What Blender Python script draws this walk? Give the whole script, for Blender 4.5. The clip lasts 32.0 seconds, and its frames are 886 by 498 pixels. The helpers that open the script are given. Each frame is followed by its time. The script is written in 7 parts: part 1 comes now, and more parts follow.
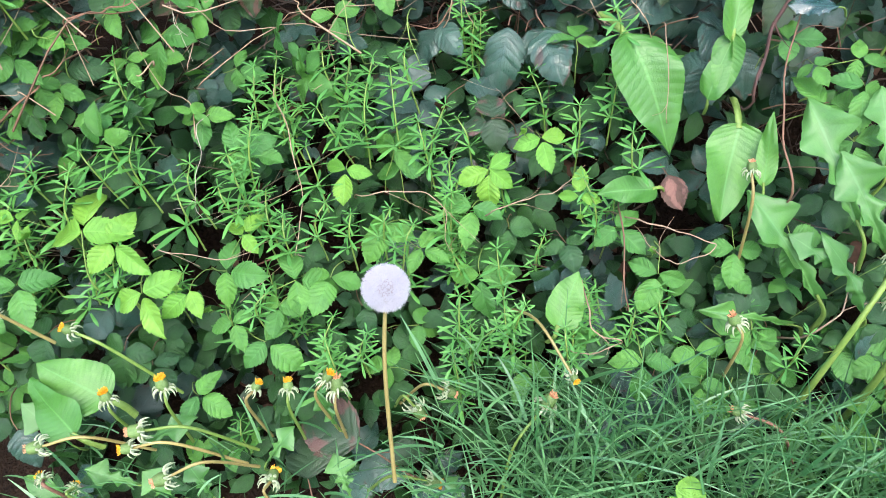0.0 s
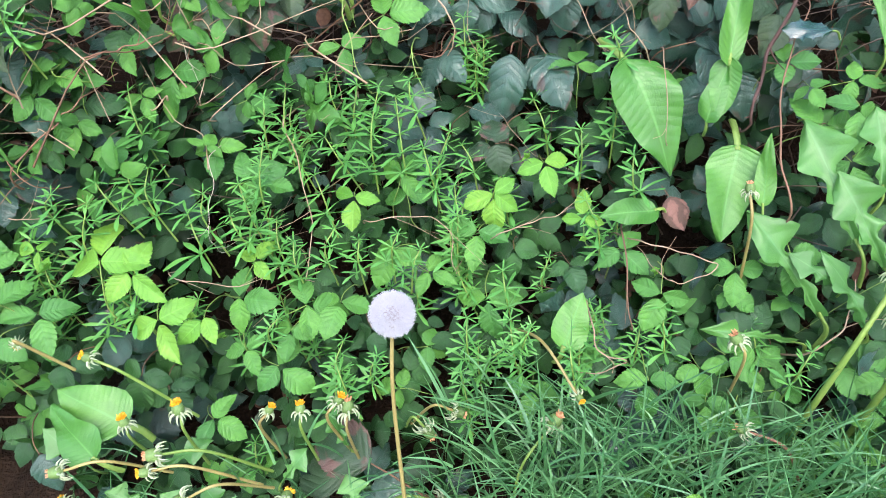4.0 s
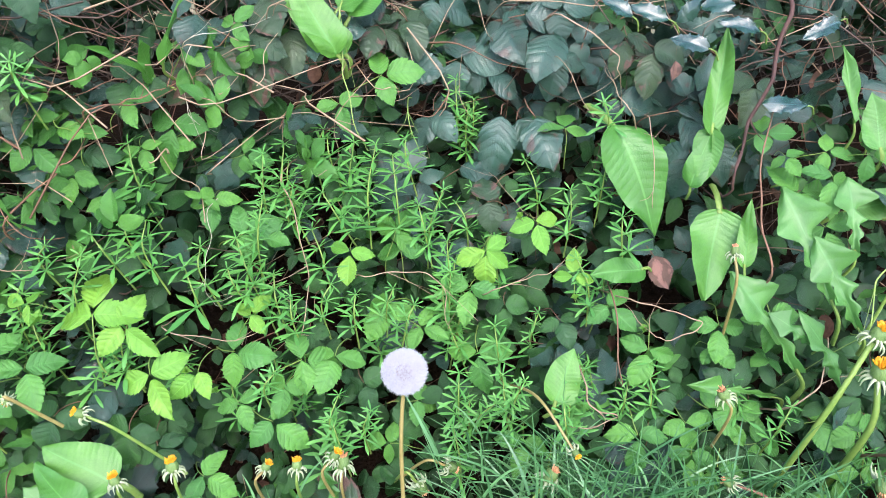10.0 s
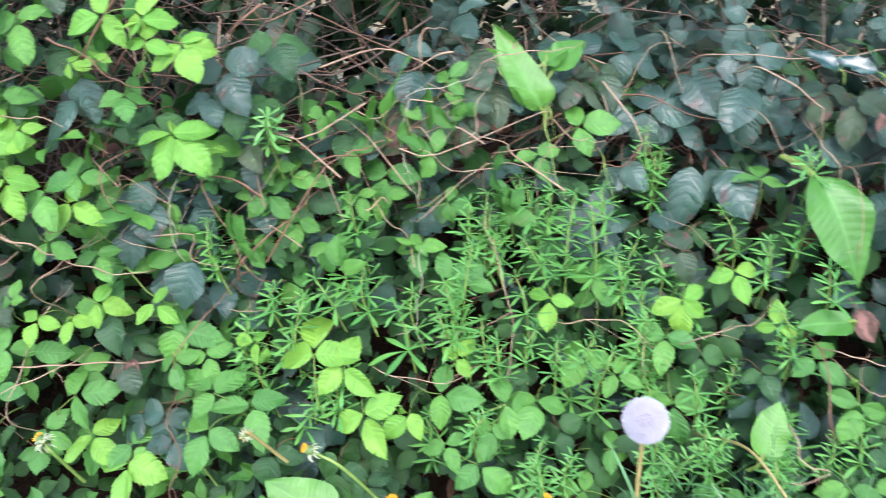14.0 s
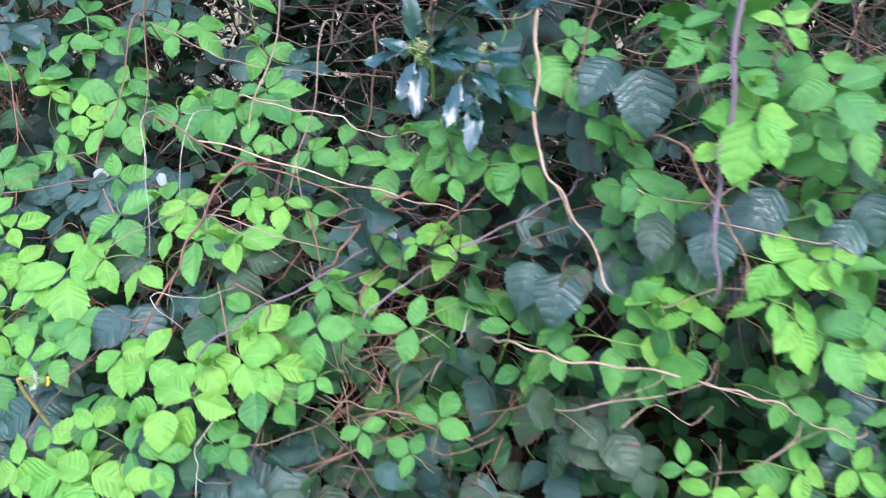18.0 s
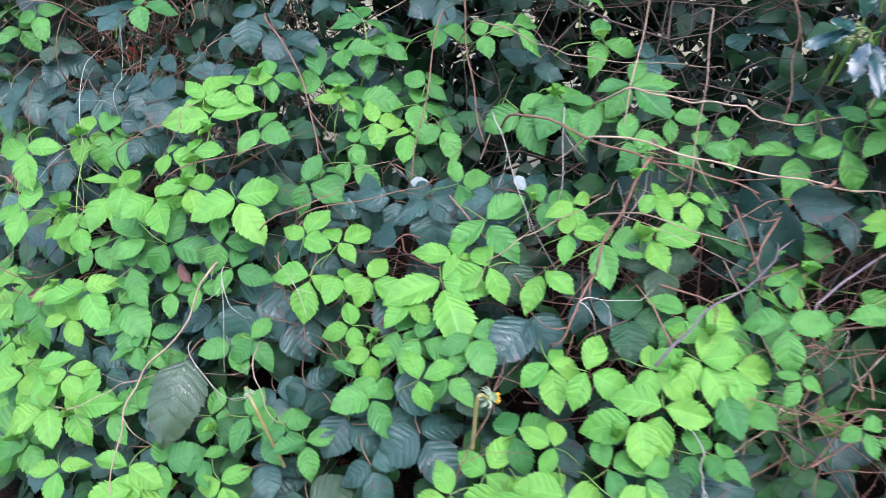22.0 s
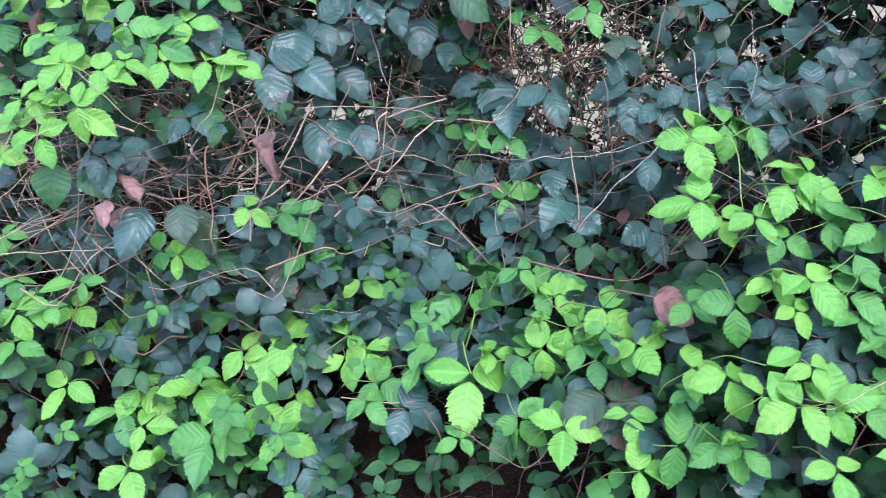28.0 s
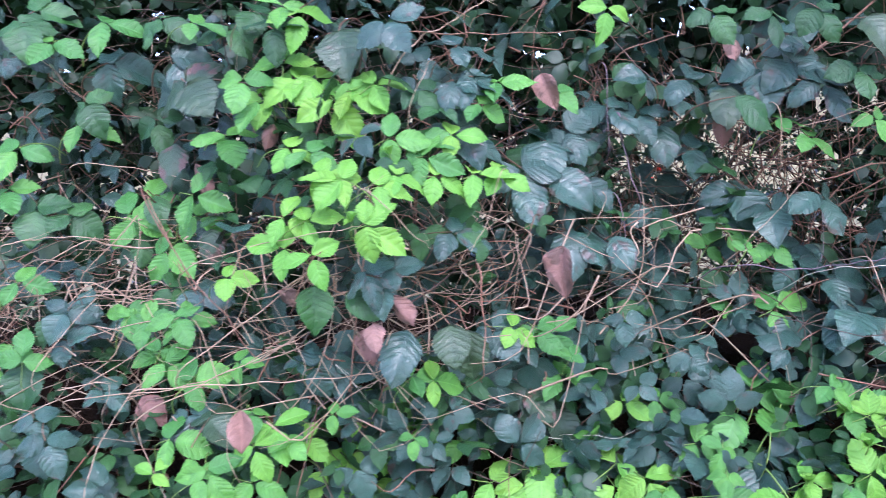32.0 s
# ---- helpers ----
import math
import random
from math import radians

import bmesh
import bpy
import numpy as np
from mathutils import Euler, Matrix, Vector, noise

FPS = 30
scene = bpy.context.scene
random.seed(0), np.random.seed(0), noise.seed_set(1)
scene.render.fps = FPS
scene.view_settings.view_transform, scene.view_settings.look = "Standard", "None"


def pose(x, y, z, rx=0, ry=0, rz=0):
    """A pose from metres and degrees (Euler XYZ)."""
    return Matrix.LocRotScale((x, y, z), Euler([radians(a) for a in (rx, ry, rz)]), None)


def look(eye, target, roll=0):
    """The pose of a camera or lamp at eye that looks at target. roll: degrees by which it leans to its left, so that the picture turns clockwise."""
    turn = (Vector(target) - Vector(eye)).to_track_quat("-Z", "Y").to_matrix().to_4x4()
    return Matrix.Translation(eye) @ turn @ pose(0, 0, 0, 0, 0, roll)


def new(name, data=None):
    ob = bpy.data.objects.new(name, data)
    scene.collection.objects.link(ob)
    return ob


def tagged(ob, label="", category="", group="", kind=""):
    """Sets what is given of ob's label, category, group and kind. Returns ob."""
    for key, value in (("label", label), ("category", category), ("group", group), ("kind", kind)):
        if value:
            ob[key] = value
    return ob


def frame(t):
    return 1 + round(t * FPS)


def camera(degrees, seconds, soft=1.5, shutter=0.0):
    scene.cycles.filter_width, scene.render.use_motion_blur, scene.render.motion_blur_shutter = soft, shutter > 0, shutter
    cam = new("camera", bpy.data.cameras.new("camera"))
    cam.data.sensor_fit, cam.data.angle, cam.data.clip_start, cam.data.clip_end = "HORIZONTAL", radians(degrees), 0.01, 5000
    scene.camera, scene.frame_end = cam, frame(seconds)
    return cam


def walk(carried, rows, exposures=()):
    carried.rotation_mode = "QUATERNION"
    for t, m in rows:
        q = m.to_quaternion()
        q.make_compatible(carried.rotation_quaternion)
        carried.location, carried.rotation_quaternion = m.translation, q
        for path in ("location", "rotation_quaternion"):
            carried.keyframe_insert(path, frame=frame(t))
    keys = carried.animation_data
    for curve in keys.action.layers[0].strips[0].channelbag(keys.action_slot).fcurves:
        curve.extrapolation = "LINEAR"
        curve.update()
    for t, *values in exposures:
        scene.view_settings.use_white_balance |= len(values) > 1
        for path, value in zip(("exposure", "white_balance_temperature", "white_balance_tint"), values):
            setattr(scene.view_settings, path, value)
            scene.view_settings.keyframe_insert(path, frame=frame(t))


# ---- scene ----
PATH = [
    (0.0, 0.0000, 0.0000, 1.2500, 59.99, 1.51, 10.98),
    (0.5, -0.0002, -0.0027, 1.2579, 60.46, 1.64, 11.20),
    (1.0, 0.0053, -0.0033, 1.2644, 60.88, 2.07, 10.95),
    (1.5, 0.0037, -0.0045, 1.2654, 61.36, 2.05, 10.85),
    (2.0, -0.0010, -0.0072, 1.2587, 60.96, 1.64, 11.35),
    (2.5, -0.0016, -0.0051, 1.2595, 60.35, 2.10, 11.81),
    (4.5, 0.0205, -0.0118, 1.2744, 61.25, 3.44, 10.78),
    (5.0, 0.0329, -0.0086, 1.2749, 61.37, 4.49, 9.53),
    (5.5, 0.0611, -0.0011, 1.2729, 60.45, 5.86, 7.58),
    (6.0, 0.0637, 0.0202, 1.2756, 59.94, 5.28, 4.93),
    (6.5, 0.0184, 0.0108, 1.2812, 60.56, 4.77, 3.77),
    (7.0, -0.0128, -0.0055, 1.2922, 61.70, 4.24, 3.57),
    (7.5, -0.0375, -0.0236, 1.3059, 63.53, 3.85, 3.93),
    (8.0, -0.0482, -0.0296, 1.2994, 64.77, 2.86, 4.69),
    (8.5, -0.0507, -0.0326, 1.2933, 64.73, 1.13, 6.10),
    (9.0, -0.0585, -0.0451, 1.2883, 64.71, -0.30, 7.49),
    (9.5, -0.0591, -0.0439, 1.2863, 64.51, -0.28, 8.02),
    (10.0, -0.0548, -0.0328, 1.2942, 64.25, 0.07, 7.77),
    (10.5, -0.0580, -0.0280, 1.2953, 64.38, -0.05, 7.81),
    (11.0, -0.0695, -0.0266, 1.2991, 64.65, -0.30, 8.28),
    (11.5, -0.0896, -0.0216, 1.3037, 64.61, 0.27, 8.36),
    (12.0, -0.1223, -0.0339, 1.3051, 64.45, 0.80, 8.95),
    (12.5, -0.1440, -0.0477, 1.3011, 64.82, 1.04, 9.48),
    (13.0, -0.1604, -0.0694, 1.3038, 65.56, 1.75, 9.93),
    (13.5, -0.1725, -0.0862, 1.3139, 66.47, 2.12, 10.60),
    (14.0, -0.2181, -0.0799, 1.3103, 67.48, 1.32, 12.82),
    (14.5, -0.3236, -0.0370, 1.3138, 67.47, 0.35, 16.10),
    (15.0, -0.4162, 0.0015, 1.3197, 66.38, 0.12, 19.85),
    (15.5, -0.4996, -0.0117, 1.3078, 65.19, 0.92, 21.59),
    (17.5, -0.9369, -0.0777, 1.3089, 71.15, 0.43, 9.50),
    (18.0, -1.0376, -0.0379, 1.3139, 72.79, -0.66, 8.92),
    (18.5, -1.0993, -0.0088, 1.3099, 73.73, -2.08, 8.52),
    (19.0, -1.1276, -0.0140, 1.3039, 73.84, -2.38, 7.92),
    (19.5, -1.2347, -0.0441, 1.2938, 74.20, -0.92, 5.52),
    (20.0, -1.3105, -0.0923, 1.2907, 74.73, 0.65, 3.13),
    (20.5, -1.3389, -0.1324, 1.2775, 75.62, 0.44, 2.13),
    (21.0, -1.3792, -0.1361, 1.2706, 75.81, 0.03, 3.08),
    (21.5, -1.4522, -0.1096, 1.2600, 75.75, -0.20, 4.54),
    (22.0, -1.5199, -0.0549, 1.2641, 75.37, 0.57, 4.55),
    (22.5, -1.5773, -0.0103, 1.2657, 74.86, 0.78, 3.98),
    (23.0, -1.6070, -0.0182, 1.2528, 74.81, -0.43, 4.58),
    (23.5, -1.6494, -0.0352, 1.2626, 75.24, 1.44, 3.48),
    (24.0, -1.7491, -0.0714, 1.2647, 75.36, 3.06, 0.83),
    (24.5, -1.8468, -0.1069, 1.2621, 76.46, 2.70, -1.37),
    (25.0, -1.9057, -0.1414, 1.2520, 78.20, 1.17, -1.55),
    (25.5, -2.0083, -0.1499, 1.2392, 79.39, 1.35, 1.02),
    (26.0, -2.1476, -0.0891, 1.2273, 80.26, 2.78, 3.27),
    (26.5, -2.2174, -0.0530, 1.2051, 79.55, 1.87, 4.50),
    (28.5, -2.4876, -0.0917, 1.2070, 78.57, 2.31, 1.58),
    (29.0, -2.5295, -0.1109, 1.2059, 79.03, 1.42, 4.00),
    (29.5, -2.5754, -0.0734, 1.2162, 79.72, 3.03, 5.08),
    (30.0, -2.6148, 0.0110, 1.2387, 81.12, 5.45, 1.79),
    (30.5, -2.6624, 0.0940, 1.2403, 82.18, 4.19, -1.45),
    (31.0, -2.7342, 0.0781, 1.2419, 82.98, 2.93, -0.39),
    (31.5, -2.8011, 0.0464, 1.2595, 84.39, 4.04, -0.14),
    (32.0, -2.8950, -0.0000, 1.2478, 85.74, 3.33, -0.26),
]
cam = camera(59.66, 32.0, soft=0.7, shutter=0.5)
walk(cam, [(t, pose(x, y, z, a, b, c)) for t, x, y, z, a, b, c in PATH], exposures=[(0, 2.41, 6750, 17), (14, 2.47, 6500, 23), (18, 2.36, 5850, 26), (24, 2.15, 5850, 24), (26.5, 2.32, 5700, 29), (29, 2.41, 5600, 30), (32, 2.48, 5700, 33)])

# ---- light and sky ----
world = bpy.data.worlds.new("overcast_sky")
scene.world = world
world.use_nodes = True
sky = world.node_tree.nodes.new("ShaderNodeTexSky")
sky.sky_type, sky.sun_disc = "NISHITA", False
sky.sun_elevation, sky.sun_rotation = radians(47), radians(163)
sky.air_density, sky.dust_density, sky.ozone_density = 1.0, 1.2, 1.5
world.node_tree.links.new(sky.outputs[0], world.node_tree.nodes["Background"].inputs[0])
world.node_tree.nodes["Background"].inputs[1].default_value = 0.15
sun = new("sun", bpy.data.lights.new("sun", "SUN"))
sun.data.energy, sun.data.angle, sun.data.color = 0.8, radians(40), (1.0, 0.97, 0.92)
sun.matrix_world = look((1.17, -3.22, 4.78), (0, 0.6, 0.5))

# ---- materials ----


def nodes_of(name):
    mat = bpy.data.materials.new(name)
    mat.use_nodes = True
    nt = mat.node_tree
    return mat, nt, nt.nodes["Principled BSDF"]


def node(nt, kind, ins=(), operation=None):
    n = nt.nodes.new(kind)
    if operation:
        n.operation = operation
    for slot, value in dict(ins).items():
        if isinstance(value, bpy.types.NodeSocket):
            nt.links.new(value, n.inputs[slot])
        else:
            n.inputs[slot].default_value = value
    return n


def maths(nt, op, a, b=0.0):
    return node(nt, "ShaderNodeMath", {0: a, 1: b}, operation=op).outputs[0]


def blend(nt, fac, a, b, mode="MIX"):
    n = nt.nodes.new("ShaderNodeMix")
    n.data_type, n.blend_type = "RGBA", mode
    for slot, value in ((0, fac), (6, a), (7, b)):
        if isinstance(value, bpy.types.NodeSocket):
            nt.links.new(value, n.inputs[slot])
        else:
            n.inputs[slot].default_value = value
    return n.outputs[2]


def rgb(c, k=1.0):
    return (c[0] * k, c[1] * k, c[2] * k, 1)


def leaf_material(name, colour, other, rough, through_light, veins=8.0, vein_lift=0.25, spots=0.0, spot_colour=(0.1, 0.06, 0.03), bump=0.25, coat=0.0, crease_shade=0.27, net=16.0, relief=0.0012, grain=0.8):
    """A leaf: colour varies from plant to plant, with side veins, shade painted in their grooves, mottling and worn
    spots.
    """
    mat, nt, bsdf = nodes_of(name)
    info = node(nt, "ShaderNodeObjectInfo").outputs["Random"]
    island = node(nt, "ShaderNodeNewGeometry").outputs["Random Per Island"]
    rnd = maths(nt, "FRACT", maths(nt, "ADD", info, island))
    rnd2 = maths(nt, "FRACT", maths(nt, "MULTIPLY", rnd, 7.31))
    uv = node(nt, "ShaderNodeTexCoord").outputs["UV"]
    sep = node(nt, "ShaderNodeSeparateXYZ", {0: uv})
    side = maths(nt, "ABSOLUTE", maths(nt, "SUBTRACT", sep.outputs[0], 0.5))
    phase = maths(nt, "MULTIPLY", sep.outputs[1], veins * 6.2832)
    wob = node(nt, "ShaderNodeTexNoise", {"Vector": uv, "Scale": 5.0}).outputs[0]
    phase = maths(nt, "ADD", phase, maths(nt, "MULTIPLY", wob, 0.5))
    ridge = maths(nt, "POWER", maths(nt, "ABSOLUTE", maths(nt, "SINE", maths(nt, "MULTIPLY", phase, 0.5))), 0.24)
    line = maths(nt, "SUBTRACT", 1.0, ridge)
    rib = maths(nt, "SUBTRACT", 1.0, node(nt, "ShaderNodeMapRange", {0: side, 1: 0.010, 2: 0.034}).outputs[0])
    where = node(nt, "ShaderNodeVectorMath", {0: uv, 1: node(nt, "ShaderNodeCombineXYZ", {0: maths(nt, "MULTIPLY", rnd, 37.0), 1: maths(nt, "MULTIPLY", rnd2, 23.0)}).outputs[0]}, operation="ADD").outputs[0]
    mottle = node(nt, "ShaderNodeTexNoise", {"Vector": where, "Scale": 3.0, "Detail": 4.0}).outputs[0]
    fine = node(nt, "ShaderNodeTexNoise", {"Vector": where, "Scale": 34.0, "Detail": 4.0}).outputs[0]
    cells = nt.nodes.new("ShaderNodeTexVoronoi")
    cells.feature = "DISTANCE_TO_EDGE"
    cells.inputs["Scale"].default_value = net
    nt.links.new(where, cells.inputs["Vector"])
    mesh_veins = node(nt, "ShaderNodeMapRange", {0: cells.outputs[0], 1: 0.0, 2: 0.12}).outputs[0]
    col = blend(nt, rnd, rgb(colour), rgb(other))
    col = blend(nt, maths(nt, "MULTIPLY", maths(nt, "SUBTRACT", 1.0, mesh_veins), 0.35), col, rgb(colour, 0.7))
    col = blend(nt, maths(nt, "MULTIPLY", node(nt, "ShaderNodeMapRange", {0: mottle, 1: 0.35, 2: 0.7}).outputs[0], 0.5), col, rgb(colour, 0.6))
    col = blend(nt, maths(nt, "MULTIPLY", rib, vein_lift), col, rgb((colour[0] * 1.5 + 0.008, colour[1] * 1.35 + 0.008, colour[2] * 1.5 + 0.008)))
    # shade in the vein grooves, painted as a darker leaf colour
    col = blend(nt, maths(nt, "MULTIPLY", line, crease_shade), col, rgb(colour, 0.5))
    if spots:
        edge = maths(nt, "ADD", maths(nt, "MULTIPLY", side, 0.22), maths(nt, "MULTIPLY", mottle, 1.15))
        spot = node(nt, "ShaderNodeMapRange", {0: maths(nt, "ADD", edge, maths(nt, "MULTIPLY", rnd2, 0.25)), 1: 0.965 - spots * 0.3, 2: 1.03 - spots * 0.3}).outputs[0]
        col = blend(nt, spot, col, blend(nt, fine, rgb(spot_colour), rgb(spot_colour, 2.0)))
    nt.links.new(col, bsdf.inputs["Base Color"])
    nt.links.new(node(nt, "ShaderNodeMapRange", {0: fine, 3: rough - 0.08, 4: rough + 0.16}).outputs[0], bsdf.inputs["Roughness"])
    bsdf.inputs["Specular IOR Level"].default_value = 0.5 + coat
    height = maths(nt, "ADD", maths(nt, "MULTIPLY", ridge, 0.6), maths(nt, "ADD", maths(nt, "MULTIPLY", fine, grain), maths(nt, "MULTIPLY", mesh_veins, 0.45)))
    bn = node(nt, "ShaderNodeBump", {"Height": height, "Strength": bump, "Distance": relief}).outputs[0]
    nt.links.new(bn, bsdf.inputs["Normal"])
    if through_light:
        tr = node(nt, "ShaderNodeBsdfTranslucent", {"Color": blend(nt, 0.6, col, rgb((colour[0] * 1.6, colour[1] * 1.5, colour[2] * 0.7)))})
        mix = node(nt, "ShaderNodeMixShader", {0: through_light, 1: bsdf.outputs[0], 2: tr.outputs[0]})
        nt.links.new(mix.outputs[0], nt.nodes["Material Output"].inputs[0])
    return mat


def rough_material(name, a, b, scale, rough=0.8, bump=0.4, stretch=(1, 1, 1), dist=0.002, gloss=0.5):
    mat, nt, bsdf = nodes_of(name)
    info = node(nt, "ShaderNodeObjectInfo").outputs["Random"]
    island = node(nt, "ShaderNodeNewGeometry").outputs["Random Per Island"]
    co = node(nt, "ShaderNodeMapping", {"Vector": node(nt, "ShaderNodeTexCoord").outputs["Object"], "Scale": stretch}).outputs[0]
    big = node(nt, "ShaderNodeTexNoise", {"Vector": co, "Scale": scale, "Detail": 5.0}).outputs[0]
    small = node(nt, "ShaderNodeTexNoise", {"Vector": co, "Scale": scale * 9, "Detail": 3.0}).outputs[0]
    mixed = node(nt, "ShaderNodeMapRange", {0: maths(nt, "ADD", maths(nt, "MULTIPLY", big, 0.6), maths(nt, "MULTIPLY", small, 0.4)), 1: 0.36, 2: 0.64}).outputs[0]
    col = blend(nt, mixed, rgb(a), rgb(b))
    rnd = maths(nt, "FRACT", maths(nt, "ADD", info, island))
    col = blend(nt, maths(nt, "MULTIPLY", rnd, 0.55), col, rgb(a, 0.55))
    nt.links.new(col, bsdf.inputs["Base Color"])
    bsdf.inputs["Roughness"].default_value = rough
    bsdf.inputs["Specular IOR Level"].default_value = gloss
    nt.links.new(node(nt, "ShaderNodeBump", {"Height": small, "Strength": bump, "Distance": dist}).outputs[0], bsdf.inputs["Normal"])
    return mat


LEAF = {
    "y": leaf_material("young_bramble_leaf", (0.105, 0.33, 0.040), (0.20, 0.42, 0.052), 0.40, 0.24, vein_lift=0.6, bump=0.6, crease_shade=0.20),
    "g": leaf_material("green_bramble_leaf", (0.044, 0.185, 0.034), (0.110, 0.32, 0.046), 0.38, 0.20, vein_lift=0.5, bump=0.6, crease_shade=0.22),
    "m": leaf_material("mature_bramble_leaf", (0.011, 0.060, 0.016), (0.037, 0.135, 0.026), 0.35, 0.12, vein_lift=0.4, bump=0.7, crease_shade=0.25),
    "d": leaf_material("old_bramble_leaf", (0.012, 0.050, 0.033), (0.033, 0.098, 0.064), 0.27, 0.02, vein_lift=0.5, spots=0.08, spot_colour=(0.03, 0.022, 0.014), bump=0.75, coat=0.2, crease_shade=0.45, net=24.0, grain=0.35),
    "r": leaf_material("withered_bramble_leaf", (0.018, 0.056, 0.022), (0.045, 0.080, 0.030), 0.34, 0.04, vein_lift=0.3, spots=0.24, spot_colour=(0.065, 0.034, 0.026), bump=0.75, coat=0.1, crease_shade=0.4, net=24.0, grain=0.4),
    "p": leaf_material("dead_pink_brown_leaf", (0.20, 0.095, 0.075), (0.32, 0.18, 0.14), 0.6, 0.1, spots=0.6, spot_colour=(0.07, 0.04, 0.03), bump=0.8),
}
DOCK = leaf_material("dock_leaf", (0.050, 0.19, 0.030), (0.095, 0.27, 0.040), 0.36, 0.2, veins=16.0, vein_lift=0.9, bump=0.3, crease_shade=0.09, net=26.0)
LOBED = leaf_material("dandelion_leaf", (0.050, 0.175, 0.040), (0.095, 0.265, 0.056), 0.36, 0.2, veins=7.0, vein_lift=0.8, bump=0.25, crease_shade=0.08, net=30.0)
CLEAVERS = leaf_material("cleavers_leaf", (0.070, 0.27, 0.060), (0.14, 0.40, 0.075), 0.46, 0.2, veins=0.0, vein_lift=0.3, bump=0.1)
GRASS = leaf_material("grass_blade", (0.040, 0.17, 0.055), (0.21, 0.47, 0.19), 0.36, 0.2, veins=0.0, vein_lift=0.1, bump=0.1, coat=0.2)
HOLLY = leaf_material("holly_leaf", (0.008, 0.038, 0.030), (0.016, 0.062, 0.040), 0.20, 0.0, veins=5.0, vein_lift=0.6, bump=0.15, coat=0.3, crease_shade=0.1)
PALE = leaf_material("pale_leaf_underside", (0.22, 0.27, 0.23), (0.28, 0.30, 0.27), 0.6, 0.1)
STEM = {
    # inner hedge twigs: the shade is put into a darker brown
    "shade": rough_material("shaded_twig", (0.055, 0.036, 0.026), (0.115, 0.075, 0.052), 40, stretch=(1, 1, 0.3)),
    "tan": rough_material("dry_tan_stem", (0.24, 0.155, 0.095), (0.42, 0.30, 0.20), 40, stretch=(1, 1, 0.3)),
    "brown": rough_material("brown_stem", (0.13, 0.065, 0.035), (0.24, 0.13, 0.08), 40, stretch=(1, 1, 0.3)),
    "red": rough_material("reddish_stem", (0.15, 0.066, 0.040), (0.28, 0.145, 0.09), 40, stretch=(1, 1, 0.3)),
    "white": rough_material("bleached_stem", (0.36, 0.31, 0.23), (0.55, 0.50, 0.40), 40, stretch=(1, 1, 0.3)),
    "purple": rough_material("purple_stem", (0.13, 0.09, 0.11), (0.24, 0.17, 0.17), 40),
    "dark": rough_material("dark_red_stem", (0.045, 0.020, 0.016), (0.10, 0.045, 0.034), 40, stretch=(1, 1, 0.3)),
    "olive": rough_material("olive_stalk", (0.24, 0.19, 0.06), (0.36, 0.30, 0.11), 30, rough=0.5),
    "green": rough_material("green_stem", (0.13, 0.24, 0.04), (0.22, 0.32, 0.07), 30, rough=0.5),
}
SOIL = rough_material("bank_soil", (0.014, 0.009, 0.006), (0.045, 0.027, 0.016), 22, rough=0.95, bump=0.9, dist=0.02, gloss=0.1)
TURF = rough_material("meadow_turf", (0.05, 0.10, 0.025), (0.10, 0.17, 0.04), 3, rough=0.95, bump=0.6, dist=0.05)
# added rise behind the hedge; its tan stands in for light through gaps
FIELD = rough_material("gap_light_field", (0.18, 0.15, 0.055), (0.34, 0.28, 0.12), 2, rough=0.95, bump=0.3, dist=0.05)
LITTER = rough_material("leaf_litter", (0.05, 0.028, 0.018), (0.15, 0.08, 0.05), 20, rough=0.8, gloss=0.2)
# leaves deep in the hedge: their shade is painted in as darker green
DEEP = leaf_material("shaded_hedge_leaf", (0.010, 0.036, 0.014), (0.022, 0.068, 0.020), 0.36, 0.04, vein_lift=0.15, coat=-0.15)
PAPPUS = rough_material("pappus_white", (0.56, 0.56, 0.62), (0.68, 0.68, 0.73), 60, rough=0.7, bump=0.0)
SEED = rough_material("seed_brown", (0.20, 0.13, 0.09), (0.32, 0.22, 0.16), 80)
PETAL = rough_material("dandelion_petal", (0.76, 0.30, 0.01), (0.86, 0.52, 0.02), 60, rough=0.6, bump=0.1)
DRYPETAL = rough_material("dried_petal", (0.62, 0.26, 0.10), (0.72, 0.42, 0.25), 60, rough=0.8)
BRACT = rough_material("dandelion_bract", (0.26, 0.34, 0.17), (0.46, 0.50, 0.34), 60, rough=0.6)
BUD = rough_material("dandelion_bud", (0.07, 0.15, 0.03), (0.17, 0.27, 0.08), 6, rough=0.5, stretch=(6, 6, 0.4))
BERRY = rough_material("red_berry", (0.55, 0.02, 0.012), (0.70, 0.05, 0.02), 30, rough=0.25, bump=0.05)
FLOWER = rough_material("holly_flower", (0.35, 0.38, 0.14), (0.5, 0.5, 0.24), 60)

# ---- shapes ----
NINE, FIVE = np.linspace(-1, 1, 9), np.linspace(-1, 1, 5)


